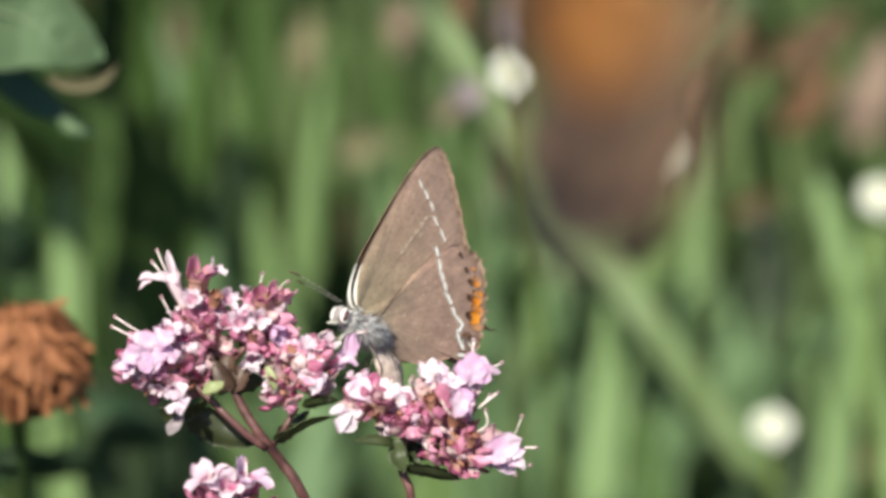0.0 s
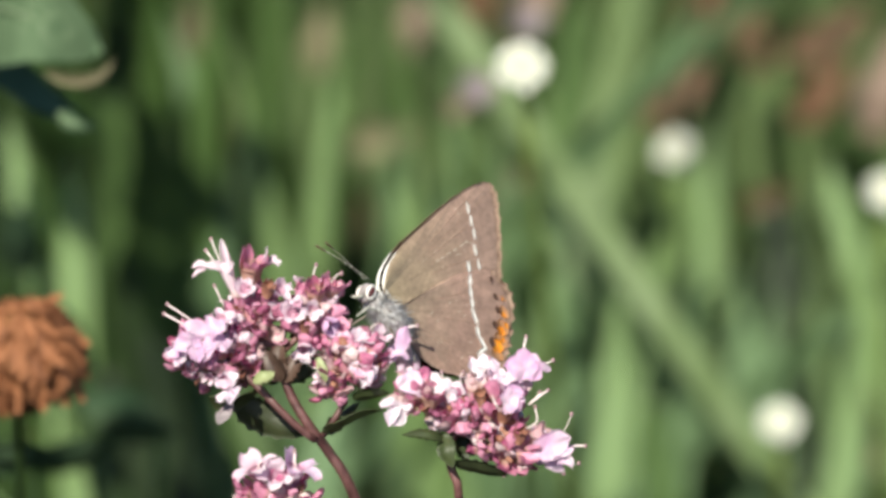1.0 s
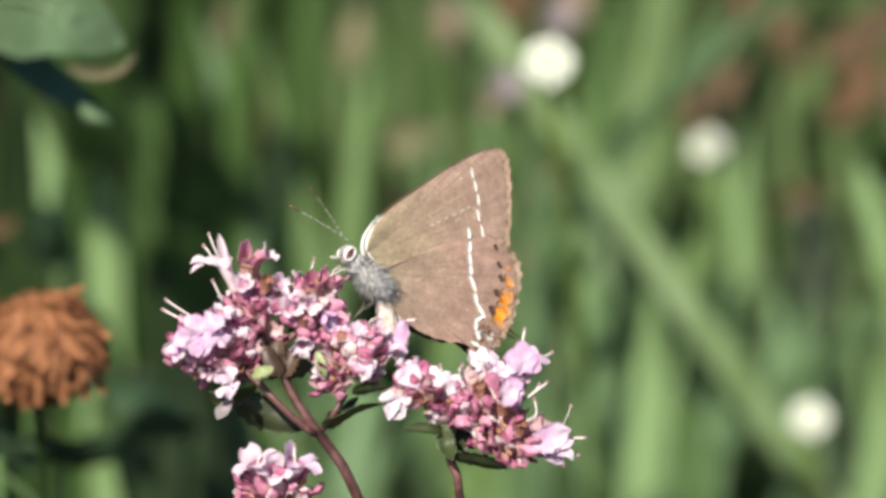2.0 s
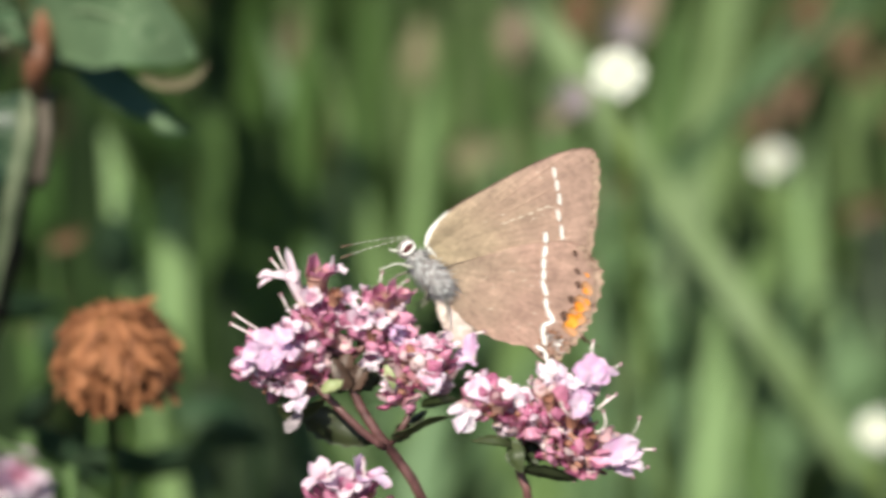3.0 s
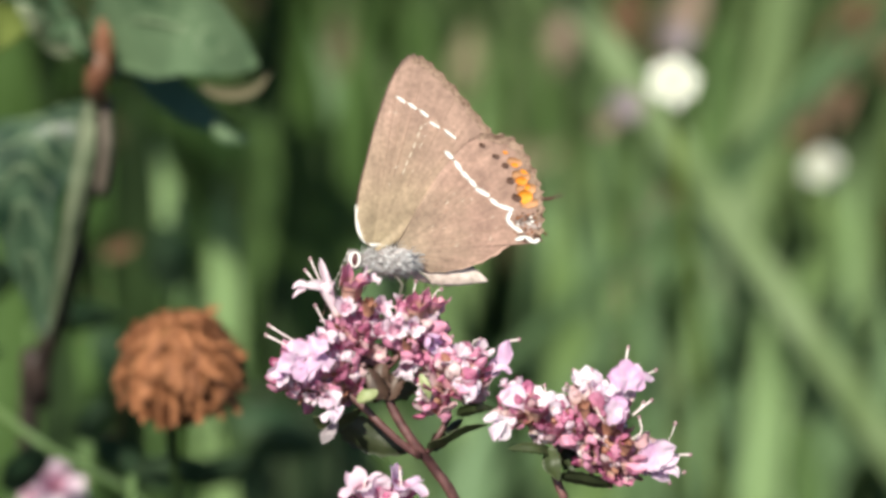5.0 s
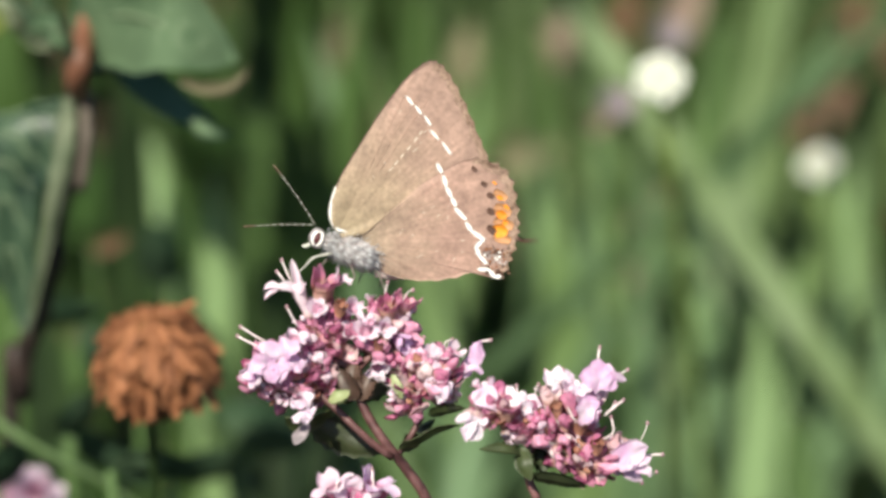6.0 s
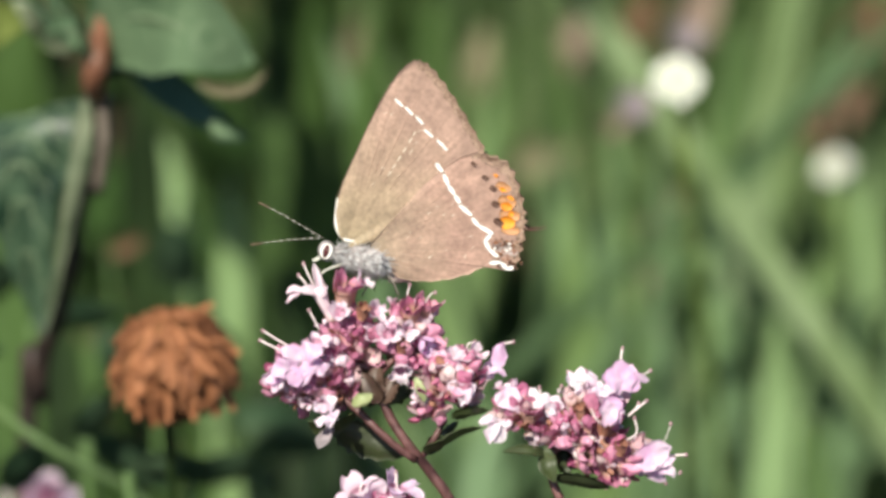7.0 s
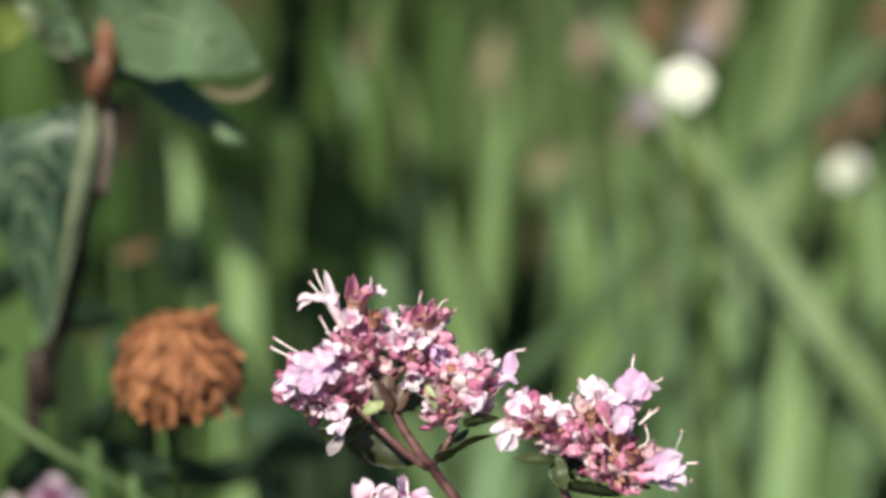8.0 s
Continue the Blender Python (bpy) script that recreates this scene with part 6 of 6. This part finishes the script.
            dash(s, (x0, z0), (x1, z1), 0.13, side, 0.20, 0.8)
        part("margin_line", s, FRINGE, hw)
        s = Shape()
        q = [Vector((x, side * 0.12, z)) for x, z in ((12.77, 1.82), (13.41, 1.64), (14.13, 1.68), (14.68, 1.82))]
        s.tube(curve_points(q, 8), [0.16, 0.13, 0.1, 0.08, 0.06, 0.05, 0.04, 0.03], 6)
        part("tail", s, MARK_BLACK, hw, "thin dark tail")
        fw.matrix_basis = pose(fore_hinge[0] * MM, side * 0.30 * MM, fore_hinge[1] * MM)
        hw.matrix_basis = pose(hind_hinge[0] * MM, side * 0.50 * MM, hind_hinge[1] * MM)
    # body
    rnd = random.Random(5)
    s = Shape()
    s.ball((0, 0, -0.50), (2.35, 1.3, 1.2), 16, 10, rot=Matrix.Rotation(radians(14), 3, "Y"))
    s.ball((-2, 0, 0), (0.8, 0.7, 0.75), 12, 8)
    part("thorax", s, THORAX, e, "furry grey thorax")
    s = Shape()
    for i in range(1500):
        d = Vector((rnd.gauss(0, 1), rnd.gauss(0, 1), rnd.gauss(0, 1) - 0.25)).normalized()
        c = Vector((0, 0, -0.50)) + Vector((d.x * 2.35, d.y * 1.3, d.z * 1.15 - d.x * 0.45))
        if i % 4 == 0:
            c = Vector((-2, 0, 0)) + Vector((d.x * 0.8, d.y * 0.7, d.z * 0.75))
        h = (d + Vector((0.7, 0, -0.35)) + Vector((rnd.uniform(-.4, .4), rnd.uniform(-.4, .4), rnd.uniform(-.4, .4)))).normalized() * rnd.uniform(0.35, 1.0)
        w = d.orthogonal().normalized() * rnd.uniform(0.035, 0.075)
        k = len(s.v)
        s.v += [tuple(c - w - d * 0.05), tuple(c + w - d * 0.05), tuple(c + d.cross(w) - d * 0.05), tuple(c + h)]
        s.f += [(k, k + 1, k + 3), (k + 1, k + 2, k + 3), (k + 2, k, k + 3)]
        s.m += [0, 0, 0]
    part("fur", s, FUR, e, "grey-white body hairs")
    s = Shape()
    s.ball((-3.27, 0, 0.18), (0.72, 0.62, 0.85), 14, 9)
    head = part("head", s, THORAX, e, "small head with white-ringed eyes")
    for side in (-1, 1):
        s = Shape()
        c = Vector((-3.32, 0, 0.23)) + Vector((0, side * 0.50, 0))
        tilt = Matrix.Rotation(radians(14), 3, "Y")
        s.ball(c, (0.25, 0.33, 0.56), 14, 9, rot=tilt)
        part("eye", s, EYE, head, "dark red-brown eye")
        s = Shape()
        ring = [c + tilt @ Vector((0.37 * math.cos(a), side * 0.06, 0.60 * math.sin(a))) for a in (2 * math.pi * k / 24 for k in range(25))]
        s.tube(ring, [0.05 + 0.09 * abs(math.cos(2 * math.pi * k / 24)) for k in range(25)], 8)
        part("eye_ring", s, MARK_WHITE, head, "white scales round the eye")
        s = Shape()
        p0 = Vector((-3.82, 0, -0.36)) + Vector((0, side * 0.25, 0))
        s.tube([p0, p0 + Vector((-0.25, 0, -0.2)), p0 + Vector((-0.45, 0, -0.25)), p0 + Vector((-0.6, side * 0.05, -0.2))], [0.14, 0.14, 0.09, 0.04], 6)
        part("palp", s, LEG_PALE, head)
        # antenna along -x from its root
        s = Shape()
        pts = [Vector((-0.30 * i, 0, 0.10 * math.sin(i * 0.16))) for i in range(21)]
        s.tube(pts, [0.034 + (0.005 if i % 2 else 0) + (0.05 if i > 16 else 0) for i in range(21)], 6)
        for q in range(len(s.m)):
            ring_i = q // 6
            s.m[q] = 2 if ring_i >= 17 else ring_i % 2
        parts["antenna", side] = part("antenna", s, [LEG_DARK, LEG_PALE, ANT_TIP], e, "thin banded antenna with rusty club")
    # abdomen along +x from its root
    s = Shape()
    s.tube([(0.28 * i - 0.3, 0, -0.0012 * i * i) for i in range(23)], [1.50 * math.sin(math.pi * (0.30 + 0.68 * i / 22)) ** 1.05 * (1 + 0.03 * math.cos(i * 2.2)) for i in range(23)], 14, squash=0.9)
    s.v = [(x, y * 0.38, z) for x, y, z in s.v]
    parts["abdomen"] = part("abdomen", s, ABDOMEN, e, "pale buff abdomen")
    # legs
    for x, z, kx, kz, fx, fz, y in ((606, 468, 575, 478, 552, 505, -0.5), (612, 470, 598, 492, 590, 512, 0.7), (640, 482, 650, 502, 640, 522, -0.7), (650, 484, 668, 500, 664, 525, 0.8), (680, 480, 694, 496, 706, 520, -0.7), (686, 480, 702, 490, 703, 528, 0.9)):
        s = Shape()
        k = 1 / 22.01
        a, b, c = Vector(((x - 650) * k, y, (450 - z) * k)), Vector(((kx - 650) * k, y * 1.8, (450 - kz) * k)), Vector(((fx - 650) * k, y * 2.2, (450 - fz) * k))
        pts = curve_points([a, b, (b + c) / 2, c], 12)
        s.tube(pts, [0.115 - 0.006 * i for i in range(12)], 6)
        part("leg", s, LEG_PALE if x == 606 else LEG_DARK, e, "thin jointed leg")
    return tagged(e, "brown hairstreak butterfly with closed wings, white lines and orange spots", "butterfly"), parts


def orange_butterfly():
    e = new("orange_butterfly")
    parts = {}
    fore = [(0, 0), (-1.5, 4), (-2.5, 9), (-3.0, 13), (-2, 16.5), (0, 17.8), (2.5, 17.0), (5.5, 14), (7.5, 10.5), (8, 8), (5, 4), (1, 0.5)]
    hind = [(0, 0), (4, 6), (7.5, 9.8), (11, 10.5), (14, 9), (15.5, 5.5), (15, 1.5), (12.5, -1.8), (8, -2.8), (3, -1.8)]
    for side in (-1, 1):
        for word, line in (("forewing", fore), ("hindwing", hind)):
            w = part(word, wing_shape([(x * 0.78, z * 0.78) for x, z in line], side, 0.5, 0.06, 13, 0.008, 0.86), [ORANGE_WING, ORANGE_WING, BROWN_WING] if word == "forewing" else [BROWN_WING, BROWN_WING, BROWN_WING], e, "orange wing with a broad brown border" if word == "forewing" else "plain brown hindwing")
            parts[word, side] = w
            w.matrix_basis = pose(0.0005 if word == "hindwing" else -0.001, side * 0.0006, 0.0004)
    s = Shape()
    s.tube([(-3.2 + 0.62 * i, 0, 0.0) for i in range(20)], [0.3, 0.7, 0.9, 0.8, 1.1, 1.3, 1.3, 1.2, 1.0, 0.8, 0.85, 0.9, 0.9, 0.85, 0.8, 0.7, 0.6, 0.5, 0.35, 0.15], 10)
    part("body", s, BROWN_FUR, e, "brown furry body")
    for side in (-1, 1):
        s = Shape()
        s.tube([(-3.0 - 0.8 * i, side * (0.3 + 0.35 * i), 0.3 + 0.35 * i) for i in range(9)], [0.08] * 7 + [0.14, 0.16], 6)
        part("antenna", s, LEG_DARK, e)
    return tagged(e, "orange butterfly with brown wing borders in flight", "butterfly"), parts


# ---- build ----
ground()
meadow()
tall_grass()
small_flowers()
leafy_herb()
tall_herb()
ground_leaves()
clover()
sprig = oregano()
low_flower = second_oregano()
hair, hair_parts = hairstreak()
orange, orange_parts = orange_butterfly()


def motions():
    # the sprig sways under the butterfly
    walk(sprig, [
        (0, pose(-0.00074, 0.00022, 0.20023, -28.281, -0.695, -1.581)),
        (0.1, pose(0.00006, 0.00024, 0.20056, -28.272, -0.211, -2.243)),
        (0.2, pose(0.00328, 0.00068, 0.20147, -28.368, 1.166, -2.793)),
        (0.3, pose(0.00211, 0.00042, 0.20075, -28.245, 0.376, -2.154)),
        (0.4, pose(-0.00165, -0.00011, 0.19959, -28.337, -1.157, -1.406)),
        (0.5, pose(-0.00130, -0.00006, 0.19969, -28.287, -1.225, -1.354)),
        (0.6, pose(0.00082, 0.00026, 0.20037, -28.290, -0.080, -1.852)),
        (0.7, pose(0.00064, 0.00026, 0.20031, -28.300, -0.031, -1.760)),
        (0.8, pose(-0.00043, 0.00005, 0.19984, -28.311, -0.646, -1.311)),
        (0.9, pose(0.00096, 0.00016, 0.20009, -28.319, -0.154, -1.457)),
        (1, pose(0.00447, 0.00032, 0.20053, -28.332, 0.819, -1.864)),
        (1.1, pose(0.00276, 0.00018, 0.20020, -28.300, 0.244, -1.527)),
        (1.2, pose(0.00033, 0.00003, 0.19980, -28.272, -0.305, -1.205)),
        (1.3, pose(0.00196, 0.00008, 0.19998, -28.243, 0.118, -1.406)),
        (1.4, pose(0.00280, 0.00006, 0.19999, -28.214, 0.099, -1.370)),
        (1.5, pose(0.00017, -0.00017, 0.19944, -28.187, -0.569, -0.985)),
        (1.6, pose(0.00038, -0.00008, 0.19960, -28.215, 0.040, -1.092)),
        (1.7, pose(0.00421, 0.00033, 0.20047, -28.251, 1.121, -1.452)),
        (2.8, pose(-0.00188, -0.00039, 0.19905, -28.088, -1.546, 0.006)),
        (2.9, pose(0.00138, -0.00027, 0.19938, -28.084, -0.654, -0.522)),
        (3, pose(0.00245, -0.00005, 0.19987, -28.036, 0.394, -0.827)),
        (3.1, pose(-0.00026, -0.00007, 0.19983, -28.032, 0.256, -0.575)),
        (3.2, pose(-0.00163, -0.00002, 0.19994, -28.006, 0.120, -0.278)),
        (3.3, pose(-0.00055, 0.00000, 0.20000, -28.000, -0.046, -0.086)),
        (3.4, pose(0.00136, -0.00000, 0.20000, -28.000, -0.021, -0.040)),
        (3.5, pose(-0.00000, 0.00000, 0.20000, -28.000, -0.017, 0.009)),
        (3.7, pose(0.00025, -0.00003, 0.19995, -28.010, -0.200, 0.050)),
        (4, pose(-0.00218, -0.00017, 0.19967, -28.055, -0.888, 0.091)),
        (4.5, pose(0.00004, -0.00016, 0.19977, -28.166, -0.460, -0.476)),
        (5, pose(-0.00039, 0.00001, 0.20005, -28.086, -0.336, -0.513)),
        (5.2, pose(0.00014, 0.00000, 0.19999, -28.038, -0.147, -0.255)),
        (6.3, pose(-0.00024, -0.00028, 0.19945, -28.034, -0.505, 0.128)),
        (6.5, pose(0.00033, -0.00023, 0.19954, -28.068, -0.674, 0.146)),
        (7, pose(0.00010, -0.00029, 0.19945, -28.000, -0.717, 0.284)),
        (7.5, pose(-0.00045, -0.00025, 0.19953, -28.003, -0.768, 0.386)),
        (7.7, pose(0.00013, -0.00020, 0.19964, -27.986, -0.256, 0.226)),
        (7.8, pose(0.00109, -0.00026, 0.19953, -27.978, -0.240, 0.274)),
        (7.9, pose(0.00159, -0.00035, 0.19937, -27.979, -0.517, 0.446)),
        (8, pose(0.00096, -0.00046, 0.19916, -27.979, -0.494, 0.458)),
    ])
    walk(hair, [
        (0, pose(0.00841, -0.00190, 0.19370, -18.978, 28.995, 36.820)),
        (0.1, pose(0.00900, -0.00195, 0.19401, -17.473, 29.814, 36.868)),
        (0.2, pose(0.01191, -0.00156, 0.19476, -15.366, 31.360, 37.349)),
        (0.3, pose(0.01073, -0.00168, 0.19422, -14.669, 31.079, 38.299)),
        (0.4, pose(0.00702, -0.00208, 0.19335, -14.724, 30.362, 38.974)),
        (0.5, pose(0.00726, -0.00199, 0.19351, -13.550, 30.655, 39.583)),
        (0.6, pose(0.00891, -0.00172, 0.19403, -16.177, 34.058, 37.007)),
        (0.7, pose(0.00841, -0.00169, 0.19398, -19.946, 36.455, 34.372)),
        (0.8, pose(0.00711, -0.00182, 0.19360, -24.479, 38.093, 31.590)),
        (0.9, pose(0.00812, -0.00172, 0.19380, -28.529, 40.428, 28.477)),
        (1, pose(0.01119, -0.00159, 0.19413, -32.618, 42.978, 25.091)),
        (1.1, pose(0.00932, -0.00147, 0.19426, -31.716, 42.183, 24.220)),
        (1.2, pose(0.00671, -0.00137, 0.19432, -30.813, 41.448, 23.293)),
        (1.3, pose(0.00807, -0.00112, 0.19484, -29.410, 41.638, 22.134)),
        (1.4, pose(0.00868, -0.00091, 0.19525, -28.297, 41.472, 20.979)),
        (1.5, pose(0.00585, -0.00089, 0.19516, -27.538, 40.747, 19.899)),
        (1.6, pose(0.00612, -0.00081, 0.19528, -31.453, 41.013, 16.804)),
        (1.7, pose(0.00997, -0.00042, 0.19607, -35.247, 41.511, 13.596)),
        (2.8, pose(0.00300, -0.00049, 0.19582, -26.162, 29.752, 4.207)),
        (2.9, pose(0.00639, -0.00030, 0.19628, -27.109, 32.334, -0.519)),
        (3, pose(0.00759, 0.00001, 0.19689, -28.519, 35.038, -5.251)),
        (3.1, pose(0.00417, 0.00010, 0.19702, -26.662, 33.972, -4.849)),
        (3.2, pose(0.00209, 0.00025, 0.19728, -24.791, 32.921, -4.412)),
        (3.3, pose(0.00249, 0.00053, 0.19781, -22.176, 27.817, 0.702)),
        (3.4, pose(0.00371, 0.00077, 0.19827, -20.267, 22.801, 5.376)),
        (3.5, pose(0.00165, 0.00102, 0.19872, -18.978, 17.716, 9.881)),
        (3.7, pose(0.00165, 0.00096, 0.19862, -19.200, 18.100, 9.300)),
        (4, pose(-0.00047, 0.00076, 0.19825, -20.520, 18.929, 6.965)),
        (4.3, pose(0.00100, 0.00095, 0.19880, -20.900, 18.900, 6.500)),
        (4.5, pose(0.00104, 0.00103, 0.19884, -22.615, 22.631, 3.084)),
        (4.7, pose(-0.00072, 0.00152, 0.19970, -24.070, 4.096, 7.255)),
        (5, pose(-0.00151, 0.00117, 0.19901, -22.406, -5.248, 13.289)),
        (5.2, pose(-0.00116, 0.00133, 0.19928, -20.176, -2.858, 5.618)),
        (6.3, pose(-0.00214, 0.00126, 0.19915, -17.676, 8.900, -0.313)),
        (6.5, pose(-0.00172, 0.00140, 0.19941, -15.099, 6.200, -6.638)),
        (7, pose(-0.00265, 0.00104, 0.19874, -18.178, 1.316, 2.075)),
        (7.5, pose(-0.00285, 0.00115, 0.19896, -16.578, 3.693, 0.182)),
        (7.7, pose(-0.00229, 0.00132, 0.19931, -17.899, 9.421, -3.464)),
        (7.73, pose(-0.00869, 0.00319, 0.20606, -27.494, 8.790, 1.956)),
        (7.77, pose(-0.01294, 0.00353, 0.21099, -29.636, 19.587, -0.426)),
        (7.8, pose(-0.01489, 0.00170, 0.21395, -31.638, 28.566, -1.823)),
        (7.83, pose(-0.01708, 0.00182, 0.21845, -30.282, 29.031, 1.527)),
        (7.87, pose(-0.02372, 0.00291, 0.22694, -35.437, 25.835, 6.315)),
        (7.93, pose(-0.05435, 0.00216, 0.24705, -40.108, 25.905, 12.320)),
        (8, pose(-0.10080, 0.00073, 0.26601, -41.369, 20.986, 14.520)),
    ])
    root = Matrix.Translation(Vector((1.82, 0, -1.27)) * MM)
    walk(hair_parts["abdomen"], [(t, root @ pose(0, (-0.00015 if t < 4.6 else 0 if t < 4.9 else 0.00015), 0, 0, a, 0)) for t, a in (
        (0.0, 50), (0.5, 50), (1.0, 52), (1.7, 46), (2.8, 38), (3.0, 30), (3.5, 31), (4.0, 31), (4.5, 28), (4.7, 25), (5.0, 18), (5.2, 9), (6.3, -12), (7.7, -14), (7.8, 6), (8.0, 6))])
    for side, rows in ((-1, ((0.0, 15, 8), (0.5, 22, 8), (1.0, 2, 8), (1.5, 2, 8), (2.8, -20, 10), (3.0, -50, 10), (3.2, -14, 8), (3.5, -60, 10), (4.0, -18, 8), (4.5, -42, 10), (5.0, -58, 24), (5.2, -30, 10), (6.3, 52, 10), (6.5, 52, 10), (7.0, 28, 10), (7.5, 34, 10), (7.7, 40, 10), (7.8, 60, 10), (8.0, 60, 10))),
                       (1, ((0.0, 8, -8), (0.5, 14, -8), (1.0, 4, -8), (1.5, 20, -8), (2.8, -15, -14), (3.0, -40, -12), (3.2, -20, -8), (3.5, -52, -10), (4.0, -22, -8), (4.5, -55, -10), (5.0, -64, -20), (5.2, 0, -10), (6.3, -8, -10), (6.5, 8, -10), (7.0, -4, -10), (7.5, 4, -10), (7.7, -8, -10), (7.8, 30, -20), (8.0, 30, -20)))):
        a = Matrix.Translation((Vector((-3.54, 0, 1.18)) + Vector((0, side * 0.3, 0))) * MM)
        walk(hair_parts["antenna", side], [(t, a @ pose(0, 0, 0, 0, up, -yaw)) for t, up, yaw in rows])
    for side in (-1, 1):
        for kind, hinge, gap in (("fore", (-1.73, 0.82), 0.30), ("hind", (-0.23, 0.36), 0.50)):
            at = Matrix.Translation(Vector((hinge[0], side * gap, hinge[1])) * MM)
            spread = ((0.0, -1.6), (7.7, -1.6), (7.734, 60), (7.767, 105), (7.8, 114), (7.833, 105), (7.867, 60), (7.933, 10), (8.0, 60))
            slide = ((0, 1.9), (0.5, 1.9), (1, 7.4), (1.5, 9.0), (1.7, 8.3), (2.8, 4.3), (3, 4.5), (3.2, 5.4), (3.5, 2.0), (4, 1.8), (4.5, 0.8), (4.7, 1.6), (5, 0.5), (5.2, 0.6), (6.3, -0.1), (6.5, -0.4), (7, -0.7), (7.5, -1.7), (7.7, -1.7)) if kind == "fore" else ((0.0, 0), (7.7, 0))
            times = sorted({t for t, _ in spread} | {t for t, _ in slide})
            rows = []
            for t in times:
                op = float(np.interp(t, [q[0] for q in spread], [q[1] for q in spread]))
                sl = float(np.interp(t, [q[0] for q in slide], [q[1] for q in slide]))
                # opening turns the wing about the body's length, sliding turns it in its own plane
                rows.append((t, at @ pose(0, 0, 0, -side * (op if side < 0 else op * 0.32), 0, 0) @ pose(0, 0, 0, 0, sl, 0)))
            walk(hair_parts[kind, side], rows)
    # the low oregano head bends under its visitor and springs back
    foot = low_flower.location.copy()
    walk(low_flower, [(t, pose(foot.x, foot.y, foot.z + dz, 0, lean, 0)) for t, lean, dz in ((0, -1.79, 0.0000), (2.8, -1.90, 0.0000), (3, -1.77, 0.0000), (3.2, -2.02, 0.0000), (3.3, -1.68, 0.0000), (3.4, 0.11, 0.0000), (3.5, 0.63, 0.0000), (3.6, -0.22, 0.0000), (3.7, -0.99, 0.0000), (3.8, -1.23, 0.0000), (4, -1.48, 0.0000), (4.3, -1.72, 0.0000), (4.4, -2.58, 0.0000), (4.5, -2.84, 0.0000), (5, -2.73, 0.0000), (6.3, -2.84, -0.0015), (6.7, -2.51, -0.0015), (7.2, -3.23, -0.0015), (8, -3.09, -0.0015))])
    tip = Matrix.Rotation(radians(80), 4, Vector((0, 0.883, -0.469)))

    def tipped(m, dx=0.0):
        return Matrix.Translation(m.translation + Vector((0.0058 + dx, 0, 0.0002))) @ tip @ m.to_3x3().to_4x4()

    walk(orange, [
        (0, tipped(pose(0.01353, -0.24207, 0.34204, -28.992, 33.627, 0.522))),
        (0.1, tipped(pose(0.00781, -0.24113, 0.34388, -28.993, 33.460, 0.209), 0.0041)),
        (0.2, tipped(pose(0.00018, -0.24069, 0.34388, -29.154, 32.537, 0.815), 0.0033)),
        (0.3, tipped(pose(-0.00832, -0.24129, 0.34208, -32.060, 30.715, -5.286), 0.0028)),
        (0.4, tipped(pose(-0.01933, -0.24062, 0.34262, -37.066, 24.148, -16.017), 0.003)),
        (0.5, tipped(pose(-0.03678, -0.18422, 0.31964, -45.875, 9.247, -7.038))),
        (1, tipped(pose(-0.12943, -0.05857, 0.29589, -52.267, 14.496, -9.434))),
        (2, pose(-0.29483, 0.11961, 0.41475, -57.297, 9.737, -6.121)),
        (2.8, pose(-0.15964, 0.07800, 0.22532, -45, 0, -5)),
        (3.2, pose(-0.07464, 0.07800, 0.13732, -34, -20, -4)),
        (3.4, pose(-0.04264, 0.07800, 0.12432, -28, -36, 4)),
        (3.5, pose(-0.03964, 0.07800, 0.12532, -28, -38, 4)),
        (3.7, pose(-0.03914, 0.07800, 0.12532, -28, -40, 2)),
        (4.1, pose(-0.03964, 0.07800, 0.12532, -28, -30, 0)),
        (4.3, pose(-0.04114, 0.07800, 0.12532, -28, -32, 0)),
        (4.4, pose(-0.05064, 0.07800, 0.12432, -26, -20, 5)),
        (4.6, pose(-0.08964, 0.07800, 0.15532, -12, 18, 22)),
        (5.1, pose(-0.12754, 0.00246, 0.39027, 10.823, 66.852, 55.630)),
        (6, pose(-0.02901, -0.07713, 0.35281, 47.530, 55.099, 88.784)),
        (6.3, pose(-0.00553, -0.18105, 0.32802, 54.445, 48.401, 97.591)),
        (6.4, pose(0.00190, -0.20283, 0.30843, 54.426, 48.420, 97.548)),
        (6.5, pose(0.01987, -0.21883, 0.29981, 22.980, 60.786, 65.720)),
        (6.6, pose(0.04142, -0.21629, 0.28342, 12.880, 62.551, 54.266)),
        (7, pose(0.14891, -0.06566, 0.18348, -32.387, 54.633, 15.482)),
        (8, pose(0.42312, 0.12398, 0.21754, -47.292, 33.438, 1.259)),
    ])
    beat = [(0.0, 150), (0.033, 170), (0.067, 95), (0.1, 142), (0.133, 172), (0.167, 100), (0.2, 140), (0.233, 170), (0.267, 95), (0.3, 138), (0.333, 165), (0.367, 100), (0.4, 140), (0.467, 90), (0.533, 30)]
    beat += [(0.6 + 0.1 * k, 25 if k % 2 else 75) for k in range(27)]
    beat += [(3.3, 65), (3.4, 35), (3.5, 28), (3.6, 22), (3.7, 18), (3.8, 12), (4.0, 9), (4.2, 10), (4.3, 22)]
    beat += [(4.4 + 0.1 * k, 25 if k % 2 else 75) for k in range(19)] + [(6.3, 75), (6.4, 12), (6.5, 100), (6.6, 20), (7.0, 60), (8.0, 40)]
    for side in (-1, 1):
        for word in ("forewing", "hindwing"):
            at = pose(0.0005 if word == "hindwing" else -0.001, side * 0.0006, 0.0004)
            walk(orange_parts[word, side], [(t, at @ pose(0, 0, 0, -side * a, 0, 0)) for t, a in beat])


motions()
